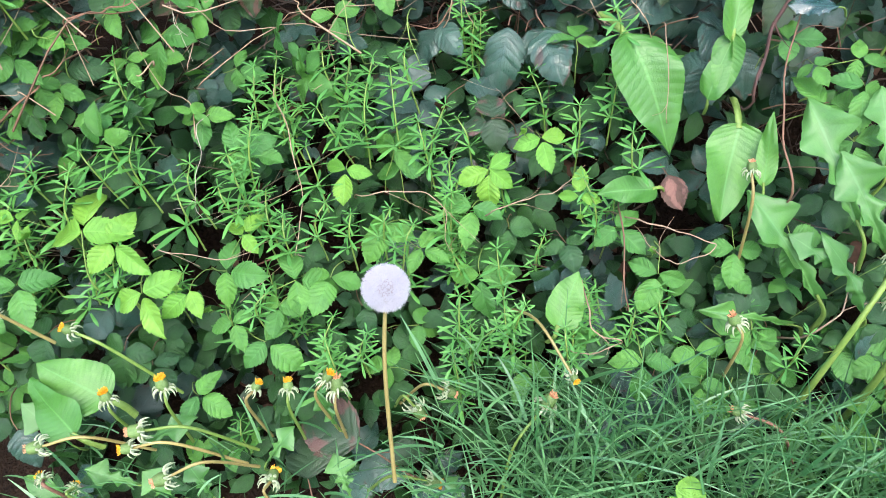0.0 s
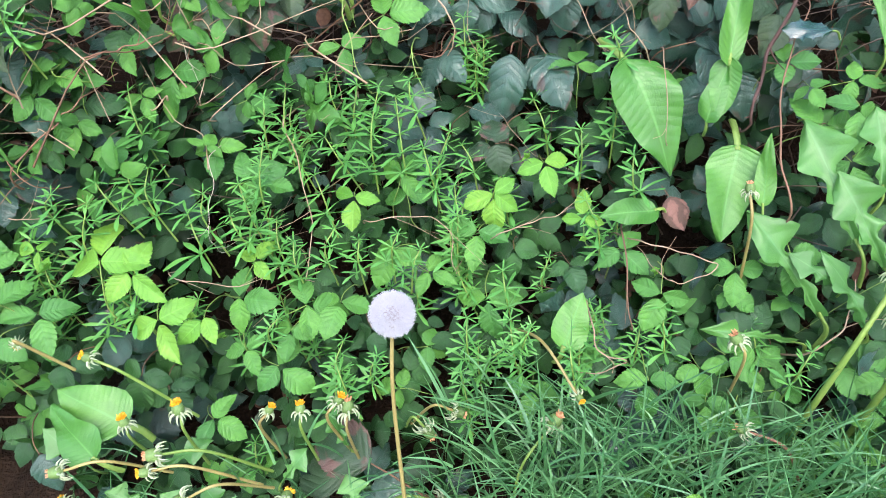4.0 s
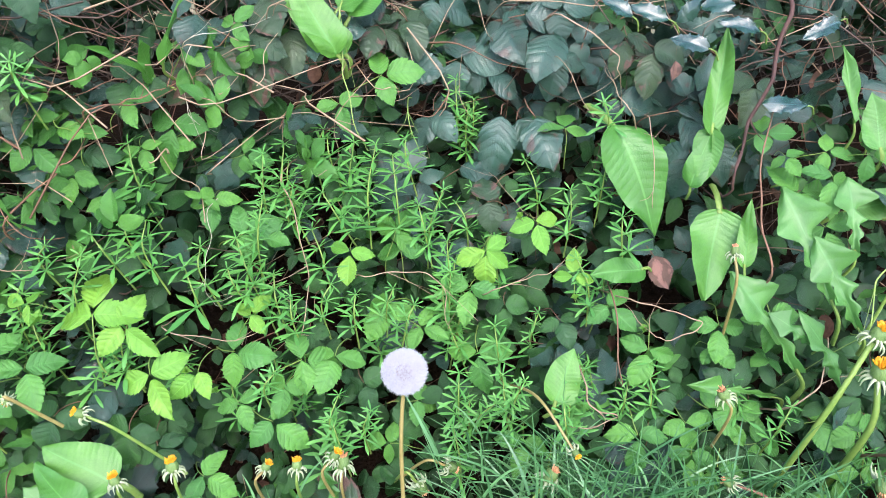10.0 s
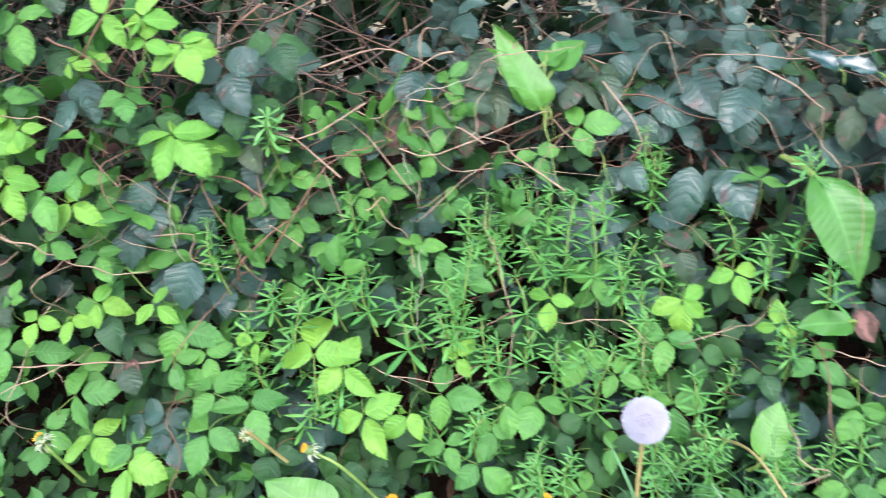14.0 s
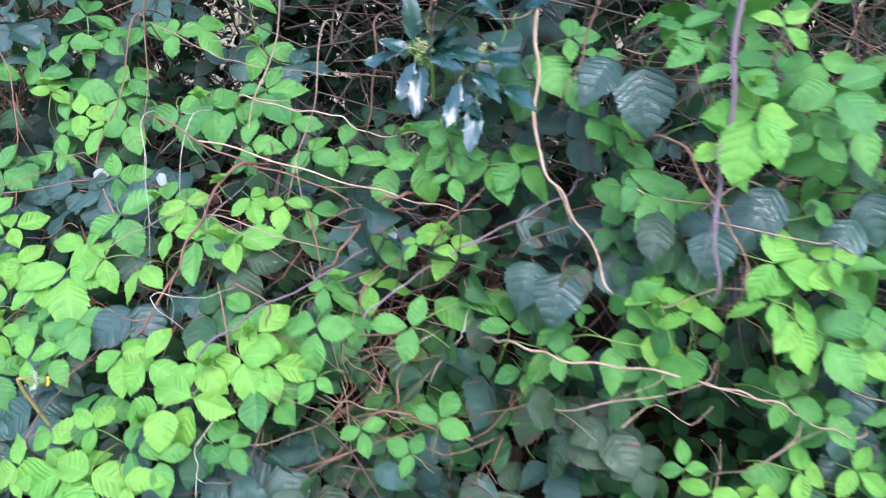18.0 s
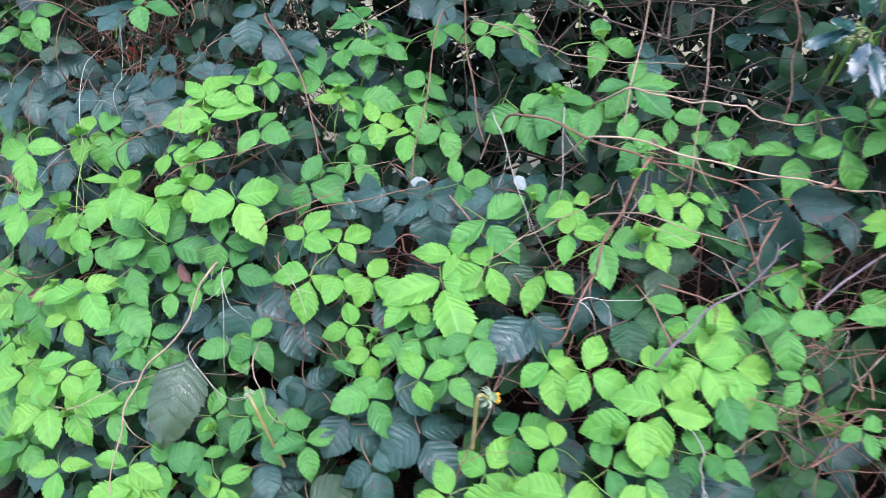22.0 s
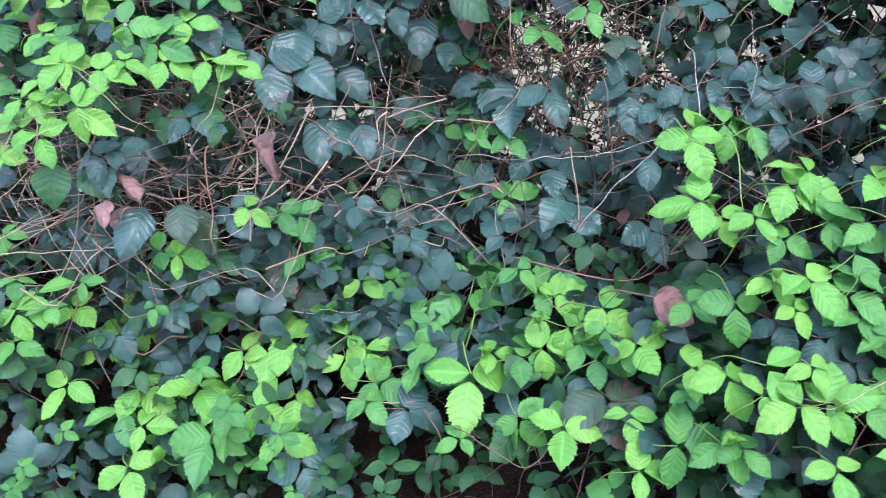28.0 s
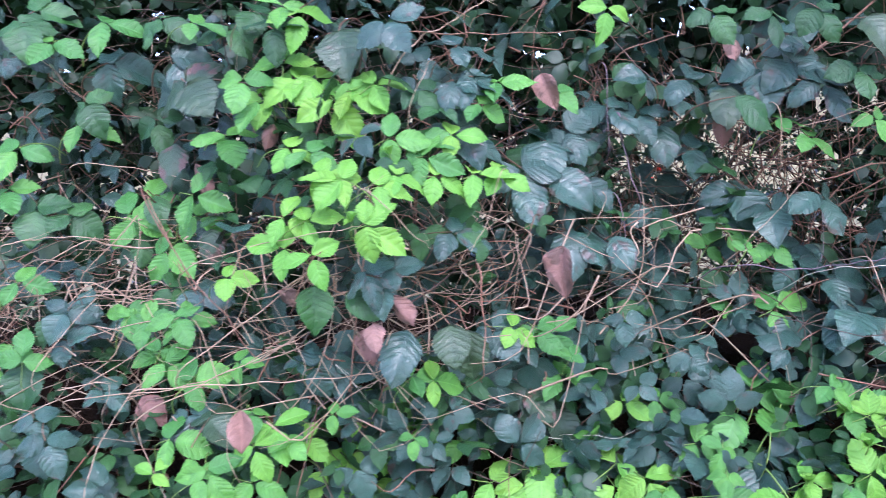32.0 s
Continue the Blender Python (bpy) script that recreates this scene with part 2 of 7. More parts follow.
def leaf_shape(half, rows=14, teeth=0.0, fold=0.25, droop=0.2, quilt=0.0, wave=0.0, seed=0, cols=FIVE, veins=8.0, sweep=0.62, curl=None, skew=0.0):
    """Vertices, faces and UV of a leaf of length 1 along +y, its face towards +z. Each row follows a side vein from the midrib out and
    forward to the edge; the blade swells between the veins, and each vein ends in a large tooth with a smaller one beside it."""
    rng = np.random.default_rng(seed)
    V, UV = [], []
    ph = rng.uniform(0, 6.28, 8)
    turn = rng.uniform(-0.3, 1.0) if curl is None else curl
    lean = rng.uniform(-0.05, 0.05)
    for a in np.linspace(0, 1, rows + 1):
        w = half(a)
        foot = max(0.0, a - sweep * w * min(1.0, (1 - a) * 3.0))
        for v in cols:
            e = abs(v)
            side = 1 if v > 0 else -1
            saw = (a * veins + (0.1 if side > 0 else 0.0)) % 1.0
            small = (a * veins * 2 + (0.1 if side > 0 else 0.0)) % 1.0
            tooth = teeth * (0.55 * saw + 0.45 * small - 0.5) * (1 + 0.35 * math.sin(ph[5] + a * 23 * side)) if 0.04 < a < 0.985 else 0.0
            reach = tooth if e > 0.95 else 0.3 * tooth if e > 0.7 else 0.0
            wide = half(min(1.0, max(0.0, a + skew * side))) if skew else w
            x = v * wide * (1 + reach + 0.05 * math.sin(ph[6] + a * 5 + side))
            y = foot + (a - foot) * e + (reach * w * 0.55 if side else 0)
            swell = abs(math.sin(math.pi * veins * a))
            z = fold * abs(x) - droop * y * y + quilt * (swell - 0.5) * min(1.0, e * 3.0) * (1.0 if e < 0.9 else 0.6)
            z -= turn * 0.22 * max(0.0, e - 0.45) ** 2 * w * 2
            z += wave * math.sin(ph[0] + a * 8 + v * 1.3) * e + 0.025 * math.sin(ph[1] + a * 4 + v * 2) + 0.4 * wave * math.sin(ph[3] + a * 17 + v * 3) * e * e
            x += lean * y * y + 0.02 * math.sin(ph[2] + y * 3) * y
            V.append((x, y, z))
            UV.append((v * 0.5 + 0.5, a))
    n = len(cols)
    F = [(i * n + j, i * n + j + 1, (i + 1) * n + j + 1, (i + 1) * n + j) for i in range(rows) for j in range(n - 1)]
    return np.array(V), np.array(F), np.array(UV)


def ovate(a):
    """Half the width of a leaflet that is widest below its middle and ends in a point."""
    return float(np.interp(a, OUT_A, OVATE_W))


def roundish(a):
    return 0.46 * max(math.sin(math.pi * min(a, 1) ** 0.9), 0) ** 0.55 + 0.004


def wedge(a):
    """Half the width of a leaflet that is widest near its middle."""
    return float(np.interp(a, OUT_A, WEDGE_W))


def broad(a):
    """Half the width of a broad, almost round old leaflet with a short point."""
    return float(np.interp(a, OUT_A, BROAD_W))


OUT_A = (0, 0.05, 0.12, 0.22, 0.33, 0.45, 0.57, 0.69, 0.8, 0.9, 0.96, 1.0)
OVATE_W = (0.02, 0.13, 0.225, 0.305, 0.345, 0.35, 0.325, 0.27, 0.195, 0.105, 0.045, 0.003)
WEDGE_W = (0.02, 0.085, 0.165, 0.26, 0.325, 0.36, 0.355, 0.305, 0.22, 0.115, 0.048, 0.003)
BROAD_W = (0.03, 0.17, 0.285, 0.37, 0.415, 0.425, 0.40, 0.34, 0.25, 0.135, 0.058, 0.003)


def strap(a):
    """Half the width of a dock leaf: broad and blunt at its base, drawn out to the tip."""
    return float(np.interp(a, (0, 0.04, 0.12, 0.25, 0.4, 0.55, 0.7, 0.82, 0.92, 1.0), (0.02, 0.09, 0.142, 0.166, 0.162, 0.145, 0.115, 0.08, 0.042, 0.006)))


def sliver(a):
    return 0.074 * max(math.sin(math.pi * (0.05 + 0.95 * a ** 1.9)), 0) ** 0.7 + 0.004


def spiny(a):
    """Half the width of a holly leaf: an ellipse with hollows between a few sharp spines."""
    return 0.25 * max(math.sin(math.pi * a), 0) ** 0.75 * (0.9 + 0.28 * max(0.0, 1 - 5.5 * abs((a * 5 + 0.5) % 1.0 - 0.5))) + 0.004


def lobes(a):
    """Half the width of a dandelion leaf: narrow below, side lobes that point back, a broad arrow-shaped end."""
    return float(np.interp(a, (0, 0.14, 0.19, 0.24, 0.31, 0.35, 0.40, 0.46, 0.53, 0.58, 0.64, 0.69, 0.74, 0.82, 0.90, 0.96, 1.0), (0.02, 0.04, 0.11, 0.10, 0.055, 0.09, 0.225, 0.15, 0.085, 0.11, 0.27, 0.36, 0.30, 0.20, 0.12, 0.055, 0.004)))


def spoon(a):
    """Half the width of an undivided dandelion leaf."""
    return 0.21 * max(math.sin(math.pi * a ** 1.5), 0) ** 0.7 + 0.022


LEAFLETS = [leaf_shape(h, 48, 0.21, f, d, 0.012, w, k, NINE) for k, (h, f, d, w) in enumerate(((ovate, 0.22, 0.12, 0.015), (wedge, 0.30, 0.22, 0.02), (ovate, 0.12, 0.30, 0.03), (wedge, 0.42, 0.10, 0.02), (ovate, 0.02, 0.22, 0.03), (broad, 0.16, 0.18, 0.035)))]
ROUND = [leaf_shape(roundish, 36, 0.12, f, d, 0.012, 0.03, 9 + k, NINE, 6.0) for k, (f, d) in enumerate(((0.2, 0.15), (0.35, 0.3)))]
OLD = [leaf_shape(h, 48, 0.13, f, d, 0.008, w, 20 + k, NINE) for k, (h, f, d, w) in enumerate(((broad, 0.1, 0.25, 0.03), (ovate, -0.15, 0.4, 0.05), (broad, 0.25, 0.42, 0.04), (ovate, -0.05, 0.2, 0.06)))]
STRAPS = [leaf_shape(strap, 64, 0.035, f, d, 0.0034, 0.045, 30 + k, NINE, 16.0, 0.9) for k, (f, d) in enumerate(((0.25, 0.10), (0.45, 0.30), (0.12, 0.20)))]
LOBES = [leaf_shape(h, 66, 0.06, f, d, 0.006, 0.045, 40 + k, NINE, 7.0, b, 0.5, e) for k, (h, f, d, b, e) in enumerate(((lobes, 0.15, 0.2, -0.10, 0.025), (lobes, 0.35, 0.12, -0.2, -0.03), (spoon, 0.25, 0.25, 0.3, 0.02), (lobes, 0.05, 0.35, -0.05, -0.015)))]
SPINES = [leaf_shape(spiny, 30, 0.0, f, d, 0.0, 0.03, 50 + k, NINE, 5.0, 0.3) for k, (f, d) in enumerate(((0.3, 0.15), (-0.15, 0.1), (0.1, 0.2)))]
LIGHT = [leaf_shape(h, 20, 0.20, f, d, 0.011, 0.03, 80 + k, FIVE, 5.0) for k, (h, f, d) in enumerate(((ovate, 0.25, 0.12), (wedge, 0.4, 0.3), (ovate, 0.1, 0.35), (broad, -0.1, 0.25)))]
WITHERED = [leaf_shape(h, 30, 0.10, f, d, 0.012, 0.07, 100 + k, NINE, curl=c) for k, (h, f, d, c) in enumerate(((ovate, 0.75, 0.35, 1.6), (wedge, 0.95, 0.15, 2.2), (ovate, -0.7, 0.5, 0.6)))]
SIMPLE = [leaf_shape(h, 8, 0.12, f, d, 0.0, 0.03, 60 + k, np.linspace(-1, 1, 3), 4.0) for k, (h, f, d) in enumerate(((ovate, 0.3, 0.2), (wedge, 0.1, 0.4), (ovate, -0.2, 0.3)))]
COARSE = [leaf_shape(ovate, 4, 0.0, f, d, 0.0, 0.03, 90 + k, np.linspace(-1, 1, 3)) for k, (f, d) in enumerate(((0.3, 0.2), (-0.2, 0.3)))]
SLIVER = [leaf_shape(sliver, 6, 0.0, 0.2, d, 0.0, 0.0, 70 + k, np.linspace(-1, 1, 3)) for k, d in enumerate((0.05, 0.25))]


def mesh_of(name, V, F, mat, UV=None):
    me = bpy.data.meshes.new(name)
    me.from_pydata(np.asarray(V).tolist(), [], [list(map(int, f)) for f in F])
    if UV is not None:
        layer = me.uv_layers.new(name="UVMap")
        idx = np.empty(len(me.loops), int)
        me.loops.foreach_get("vertex_index", idx)
        layer.data.foreach_set("uv", np.asarray(UV)[idx].ravel())
    me.polygons.foreach_set("use_smooth", [True] * len(me.polygons))
    me.materials.append(mat)
    return me


def blades(name, shapes, mat):
    return [mesh_of(name, *s[:2], mat, s[2]) for s in shapes]


LEAF_MESH = {k: blades("leaflet", LEAFLETS if k in "yg" else OLD, m) for k, m in LEAF.items()}
ROUND_MESH = {k: blades("leaflet", ROUND, LEAF[k]) for k in "yg"}
DOCK_MESH = blades("leaf_blade", STRAPS, DOCK)
LOBED_MESH = blades("leaf_blade", LOBES, LOBED)
WITHERED_MESH = blades("leaf_blade", WITHERED, LEAF["p"])
HOLLY_MESH = blades("leaf_blade", SPINES, HOLLY)


def smooth_line(points, steps=7):
    p = np.array(points, float)
    q = np.vstack([2 * p[0] - p[1], p, 2 * p[-1] - p[-2]])
    out = []
    for i in range(len(p) - 1):
        a, b, c, d = q[i:i + 4]
        for s in np.arange(steps) / steps:
            out.append(0.5 * (2 * b + (c - a) * s + (2 * a - 5 * b + 4 * c - d) * s * s + (3 * b - a - 3 * c + d) * s ** 3))
    out.append(p[-1])
    return np.array(out)


def tube(line, r0, r1, sides=6):
    """Vertices and faces of a tapered tube along a line of points."""
    line = np.asarray(line, float)
    n = len(line)
    d = np.gradient(line, axis=0)
    d /= np.linalg.norm(d, axis=1)[:, None] + 1e-9
    side = np.cross(d, (0.31, 0.17, 0.93))
    side /= np.linalg.norm(side, axis=1)[:, None] + 1e-9
    up = np.cross(d, side)
    r = np.linspace(r0, r1, n)[:, None, None]
    a = np.arange(sides) * 2 * math.pi / sides
    V = line[:, None] + r * (np.cos(a)[None, :, None] * side[:, None] + np.sin(a)[None, :, None] * up[:, None])
    F = [(i * sides + j, i * sides + (j + 1) % sides, (i + 1) * sides + (j + 1) % sides, (i + 1) * sides + j) for i in range(n - 1) for j in range(sides)]
    return V.reshape(-1, 3), F


def joined(pieces):
    V, F, k = [], [], 0
    for v, f in pieces:
        V.append(np.asarray(v))
        F += [tuple(i + k for i in face) for face in f]
        k += len(v)
    return np.vstack(V), F


def part(name, me, parent, m=None, label=""):
    ob = new(name, me)
    ob.parent = parent
    if m is not None:
        ob.matrix_basis = m
    return tagged(ob, label=label) if label else ob


rnd = random.Random(7)
FACE = Vector((0.04, -0.72, 0.69)).normalized()


def facing(turn, jitter=16, face=FACE):
    """A turn whose +y points along the bank at that angle (0 along +x, 90 up the bank) and whose +z faces out of it."""
    n = (face + Vector((rnd.gauss(0, 1), rnd.gauss(0, 1), rnd.gauss(0, 1))) * math.tan(radians(jitter)) * 0.6).normalized()
    e1 = Vector((1, 0, 0)) - n * n.x
    e1.normalize()
    e2 = n.cross(e1)
    y = e1 * math.cos(radians(turn)) + e2 * math.sin(radians(turn))
    x = y.cross(n)
    return Matrix((x, y, n)).transposed().to_4x4()


def spin(rz, rx=0.0, ry=0.0):
    return Euler((radians(rx), radians(ry), radians(rz))).to_matrix().to_4x4()


TONE_WORDS = {
    "y": ("bright yellow-green young bramble leaf with three toothed leaflets", "young bramble leaves"),
    "g": ("fresh green bramble leaf with toothed veined leaflets", "green bramble leaves"),
    "m": ("mid-green mature bramble leaf among the hedge stems", "mature bramble leaves"),
    "d": ("dark glossy old bramble leaf with deep veins", "old bramble leaves"),
    "r": ("withered dark bramble leaf with reddish brown edges", "withered bramble leaves"),
    "p": ("dead pinkish brown leaf hanging from a stem", "dead leaves"),
}
PETIOLE = {}


def petiole_mesh(tone):
    if tone not in PETIOLE:
        line = smooth_line([(0, 0.02, 0), (0.03, -0.35, -0.1), (-0.02, -0.8, -0.42), (0.0, -1.1, -0.95)], 4)
        PETIOLE[tone] = mesh_of("petiole", *tube(line, 0.012, 0.02, 5), STEM["green" if tone in "yg" else "brown"])
    return PETIOLE[tone]


def sprig(x, y, z, size, turn, tone="g", count=3, jitter=13):
    """A bramble leaf: leaflets spread from the end of their stalk. size: the end leaflet's length in millimetres."""
    words, group = TONE_WORDS[tone]
    thing = tagged(new({"y": "young_bramble_leaf", "g": "green_bramble_leaf", "m": "mature_bramble_leaf", "d": "old_bramble_leaf"}.get(tone, "withered_bramble_leaf")), words, "leaf", group)
    thing.matrix_basis = Matrix.Translation((x, y, z)) @ facing(turn, jitter) @ Matrix.Scale(size / 900, 4)
    meshes = LEAF_MESH[tone]
    spread = {1: (0,), 2: (-35, 40), 3: (0, 88, -90), 4: (0, 66, -68, 128), 5: (0, 62, -64, 120, -124)}[count]
    for k, a in enumerate(spread):
        s = (1.0 if k == 0 else rnd.uniform(0.78, 0.95) if k < 3 else rnd.uniform(0.6, 0.75))
        m = spin(a + rnd.uniform(-9, 9), rnd.uniform(-24, 10), rnd.uniform(-17, 17)) @ Matrix.Translation((0, 0.16 if k == 0 and count > 1 else 0.03, 0)) @ Matrix.Diagonal((s * rnd.uniform(0.92, 1.12) * (0.88 if tone in "yg" else 1.0), s, s, 1))
        part("leaflet", rnd.choice(meshes), thing, m)
    part("petiole", petiole_mesh(tone), thing, spin(rnd.uniform(-15, 15), rnd.uniform(0, 25)))
    return thing


SHOOT_MESH = blades("leaflet", [leaf_shape(ovate, 30, 0.2, f, d, 0.012, 0.02, 110 + k, NINE) for k, (f, d) in enumerate(((1.3, 0.1), (0.9, 0.35), (1.8, 0.0)))], LEAF["y"])


def shoot(x, y, z, size):
    """The tip of a young bramble cane: a downy stem with small leaflets still half folded; size: its height in millimetres."""
    thing = tagged(new("bramble_shoot"), "pale green bramble shoot tip with half-folded young leaflets", "plant", "bramble shoots")
    thing.matrix_basis = Matrix.Translation((x, y, z)) @ spin(rnd.uniform(-25, 25), rnd.uniform(8, 30), rnd.uniform(-20, 20)) @ Matrix.Scale(size / 1000, 4)
    line = smooth_line([(0.05, 0.9, -1.3), (0.03, 0.3, -0.7), (0.0, 0.0, 0.0), (0.0, -0.03, 0.2)], 4)
    part("stem", mesh_of("stem", *tube(line, 0.035, 0.022, 6), STEM["green"]), thing)
    for k in range(5):
        m = Matrix.Translation((0, 0, 0.05 * k)) @ spin(k * 137 + rnd.uniform(-15, 15)) @ spin(0, rnd.uniform(15, 40) + 9 * k) @ Matrix.Scale(rnd.uniform(0.6, 0.8) * (1 - 0.09 * k), 4)
        part("leaflet", rnd.choice(SHOOT_MESH), thing, m)


def clover(x, y, z, size, turn):
    thing = tagged(new("clover_leaf"), "pale yellow-green round three-part leaf in the grass", "leaf")
    thing.matrix_basis = Matrix.Translation((x, y - 0.05, z + 0.01)) @ facing(turn, 8, Vector((0, -0.7, 0.7))) @ Matrix.Scale(size / 1000, 4)
    for k, a in enumerate((0, 115, -118)):
        part("leaflet", ROUND_MESH["y"][k % 2], thing, spin(a, -8))
    part("petiole", petiole_mesh("y"), thing)


def long_leaf(kind, x, y, z, x2, y2, z2, width, jitter=12):
    """A single long leaf from its base to its tip; width in millimetres."""
    name, label, meshes, ratio = {
        "dock": ("dock_leaf", "long fresh green dock leaf with wavy edges", DOCK_MESH, 0.32),
        "lobed": ("dandelion_leaf", "lobed pale green dandelion leaf with a pale midrib", LOBED_MESH, 0.72),
        "holly": ("holly_leaf", "dark glossy blue-green spiny holly leaf", HOLLY_MESH, 0.6)}[kind]
    base, tip = Vector((x, y, z)), Vector((x2, y2, z2))
    way = tip - base
    length = min(way.length, 0.056) if kind == "holly" else way.length
    way.normalize()
    n = FACE + Vector((rnd.gauss(0, 0.2), rnd.gauss(0, 0.2), rnd.gauss(0, 0.2))) * jitter / 16
    n = (n - way * n.dot(way)).normalized()
    thing = tagged(new(name), label, "leaf", name.replace("_leaf", " leaves"))
    m = Matrix((way.cross(n), way, n)).transposed().to_4x4()
    thing.matrix_basis = Matrix.Translation(base) @ m @ Matrix.Diagonal((width / 1000 / ratio, length, length, 1))
    part("leaf_blade", meshes[rnd.choice((0, 1, 3))] if kind == "lobed" and x > 0 else rnd.choice(meshes), thing)
    line = smooth_line([(0, 0.05, 0), (0.02, -0.15, -0.05), (0.0, -0.35, -0.3)], 4)
    part("leaf_stalk", mesh_of("leaf_stalk", *tube(line, 0.02, 0.025, 5), STEM["green"]), thing)
    return thing


def twig(tone, radius, *pts):
    """A woody stem through the given places; radius in millimetres."""
    words = {"tan": "thin dry tan bramble cane", "brown": "brown bramble stem running through the leaves", "red": "reddish brown arching bramble stem",
             "white": "bleached dead stalk hanging in the hedge", "purple": "purplish grey bramble cane", "dark": "stout dark reddish brown bramble cane", "green": "green upright plant stem"}
    pts = [Vector(p) for p in pts]
    inward = Vector((0, 0.10, -0.05))
    ends = [pts[0] + (pts[0] - pts[1]).normalized() * 0.04 + inward] + pts + [pts[-1] + (pts[-1] - pts[-2]).normalized() * 0.03 + Vector((0, 0.05, 0))]
    line = smooth_line([tuple(p) for p in ends], 7)
    k = rnd.uniform(0, 9)
    s = np.arange(len(line))
    radius = radius * (0.36 if tone == "white" else 0.52)
    line = line + np.stack([np.sin(s * 0.9 + k), np.cos(s * 1.1 + k), np.sin(s * 1.3 + 2 * k)], 1) * (radius * 0.0006 + 0.0007)
    pieces = [tube(line, radius / 1000, radius / 2600, 7)]
    for _ in range(rnd.randint(1, 3)):
        i = rnd.randrange(5, len(line) - 4)
        d = line[i + 2] - line[i]
        d = d / (np.linalg.norm(d) + 1e-9)
        out = np.array((rnd.gauss(0, 0.6), rnd.gauss(0, 0.3), rnd.gauss(0, 0.6)))
        L = rnd.uniform(0.015, 0.05)
        pieces.append(tube(smooth_line([line[i], line[i] + (d + out) * L * 0.5, line[i] + (d + out * 1.5) * L], 3), radius / 2200, 0.0002, 5))
    for i in range(3, len(line) - 2, 4):
        d = line[i + 1] - line[i]
        out = np.cross(d, (rnd.uniform(-1, 1), rnd.uniform(-1, 1), rnd.uniform(-1, 1)))
        out = out / (np.linalg.norm(out) + 1e-9)
        pieces.append(tube([line[i] + out * radius * 0.0006, line[i] + out * radius * 0.0022], radius * 0.0004, 0.0001, 4))
    ob = new("bramble_cane", mesh_of("bramble_cane", *joined(pieces), STEM[tone]))
    return tagged(ob, words[tone] + " in the hedge", "twig", tone + " twigs")


WHORL = []


def whorl_mesh():
    if not WHORL:
        for k in range(3):
            V, F, UV, n0 = [], [], [], 0
            for j in range(7):
                v, f, uv = SLIVER[j % 2]
                m = spin(j * 360 / 7 + rnd.uniform(-12, 12), rnd.uniform(-4, 34))
                r = np.array(m.to_3x3())
                V.append((v * rnd.uniform(0.8, 1.1)) @ r.T)
                F += [tuple(int(i) + n0 for i in face) for face in f]
                UV.append(uv)
                n0 += len(v)
            WHORL.append(mesh_of("whorl", np.vstack(V), F, CLEAVERS, np.vstack(UV)))
    return rnd.choice(WHORL)


def cleavers(x, y, z, x2, y2, z2, size):
    """A cleavers plant: a thin stem with whorls of narrow leaves from base to top; size: a leaf's length in millimetres."""
    thing = tagged(new("cleavers_plant"), "fresh green cleavers stem with whorls of narrow leaves", "plant", "cleavers")
    base, top = Vector((x, y, z)), Vector((x2, y2, z2))
    thing.location = base
    way = top - base
    n = max(1, round(way.length / (size / 1000) / 1.1))
    line = smooth_line([(0, 0.03, -0.05), tuple(way * 0.4 + Vector((rnd.uniform(-0.006, 0.006), -0.004, 0))), tuple(way)], 5)
    part("stem", mesh_of("stem", *tube(line, 0.0013, 0.0008, 5), STEM["green"]), thing)
    for k in range(n + 1):
        f = k / n
        q = Vector((0, 0, 1)).rotation_difference((way.normalized() + FACE * 0.7).normalized()).to_matrix().to_4x4()
        s = size / 560 * (1.0 - 0.42 * f * f) * rnd.uniform(0.85, 1.1)
        part("whorl", whorl_mesh(), thing, Matrix.Translation(way * f) @ q @ spin(rnd.uniform(0, 360)) @ Matrix.Scale(s, 4))
    return thing


FLOWER_MESH = {}


def flower_meshes():
    if FLOWER_MESH:
        return FLOWER_MESH
    ring = [(math.cos(a) * r, math.sin(a) * r, h) for h, r in ((0, 0.14), (0.15, 0.36), (0.45, 0.43), (0.78, 0.36), (0.92, 0.27)) for a in np.arange(10) * 0.6283]
    faces = [(i * 10 + j, i * 10 + (j + 1) % 10, i * 10 + 10 + (j + 1) % 10, i * 10 + 10 + j) for i in range(4) for j in range(10)]
    FLOWER_MESH["head"] = mesh_of("green_head", ring, faces, BUD)
    r2 = random.Random(5)
    for key, mat, n, lo in (("o", PETAL, 90, 0.24), ("c", DRYPETAL, 26, 0.18), ("w", DRYPETAL, 18, 0.25)):
        pieces = []
        for _ in range(n):
            a, t = r2.uniform(0, 6.28), r2.uniform(0, 1)
            p0 = (math.cos(a) * 0.24 * t, math.sin(a) * 0.24 * t, 0.85)
            p1 = (math.cos(a) * (0.24 + lo * 0.8) * t, math.sin(a) * (0.24 + lo * 0.8) * t, 1.02 + r2.uniform(0, 0.14))
            pieces.append(tube([p0, p1], 0.05, 0.03, 4))
        FLOWER_MESH[key] = mesh_of("petal_tuft", *joined(pieces), mat)
    line = [(0.22, 0, 0.12), (0.50, 0, 0.16), (0.70, 0, -0.02), (0.74, 0, -0.34)]
    FLOWER_MESH["bract"] = mesh_of("bract", *tube(smooth_line(line, 3), 0.12, 0.02, 5), BRACT)
    return FLOWER_MESH


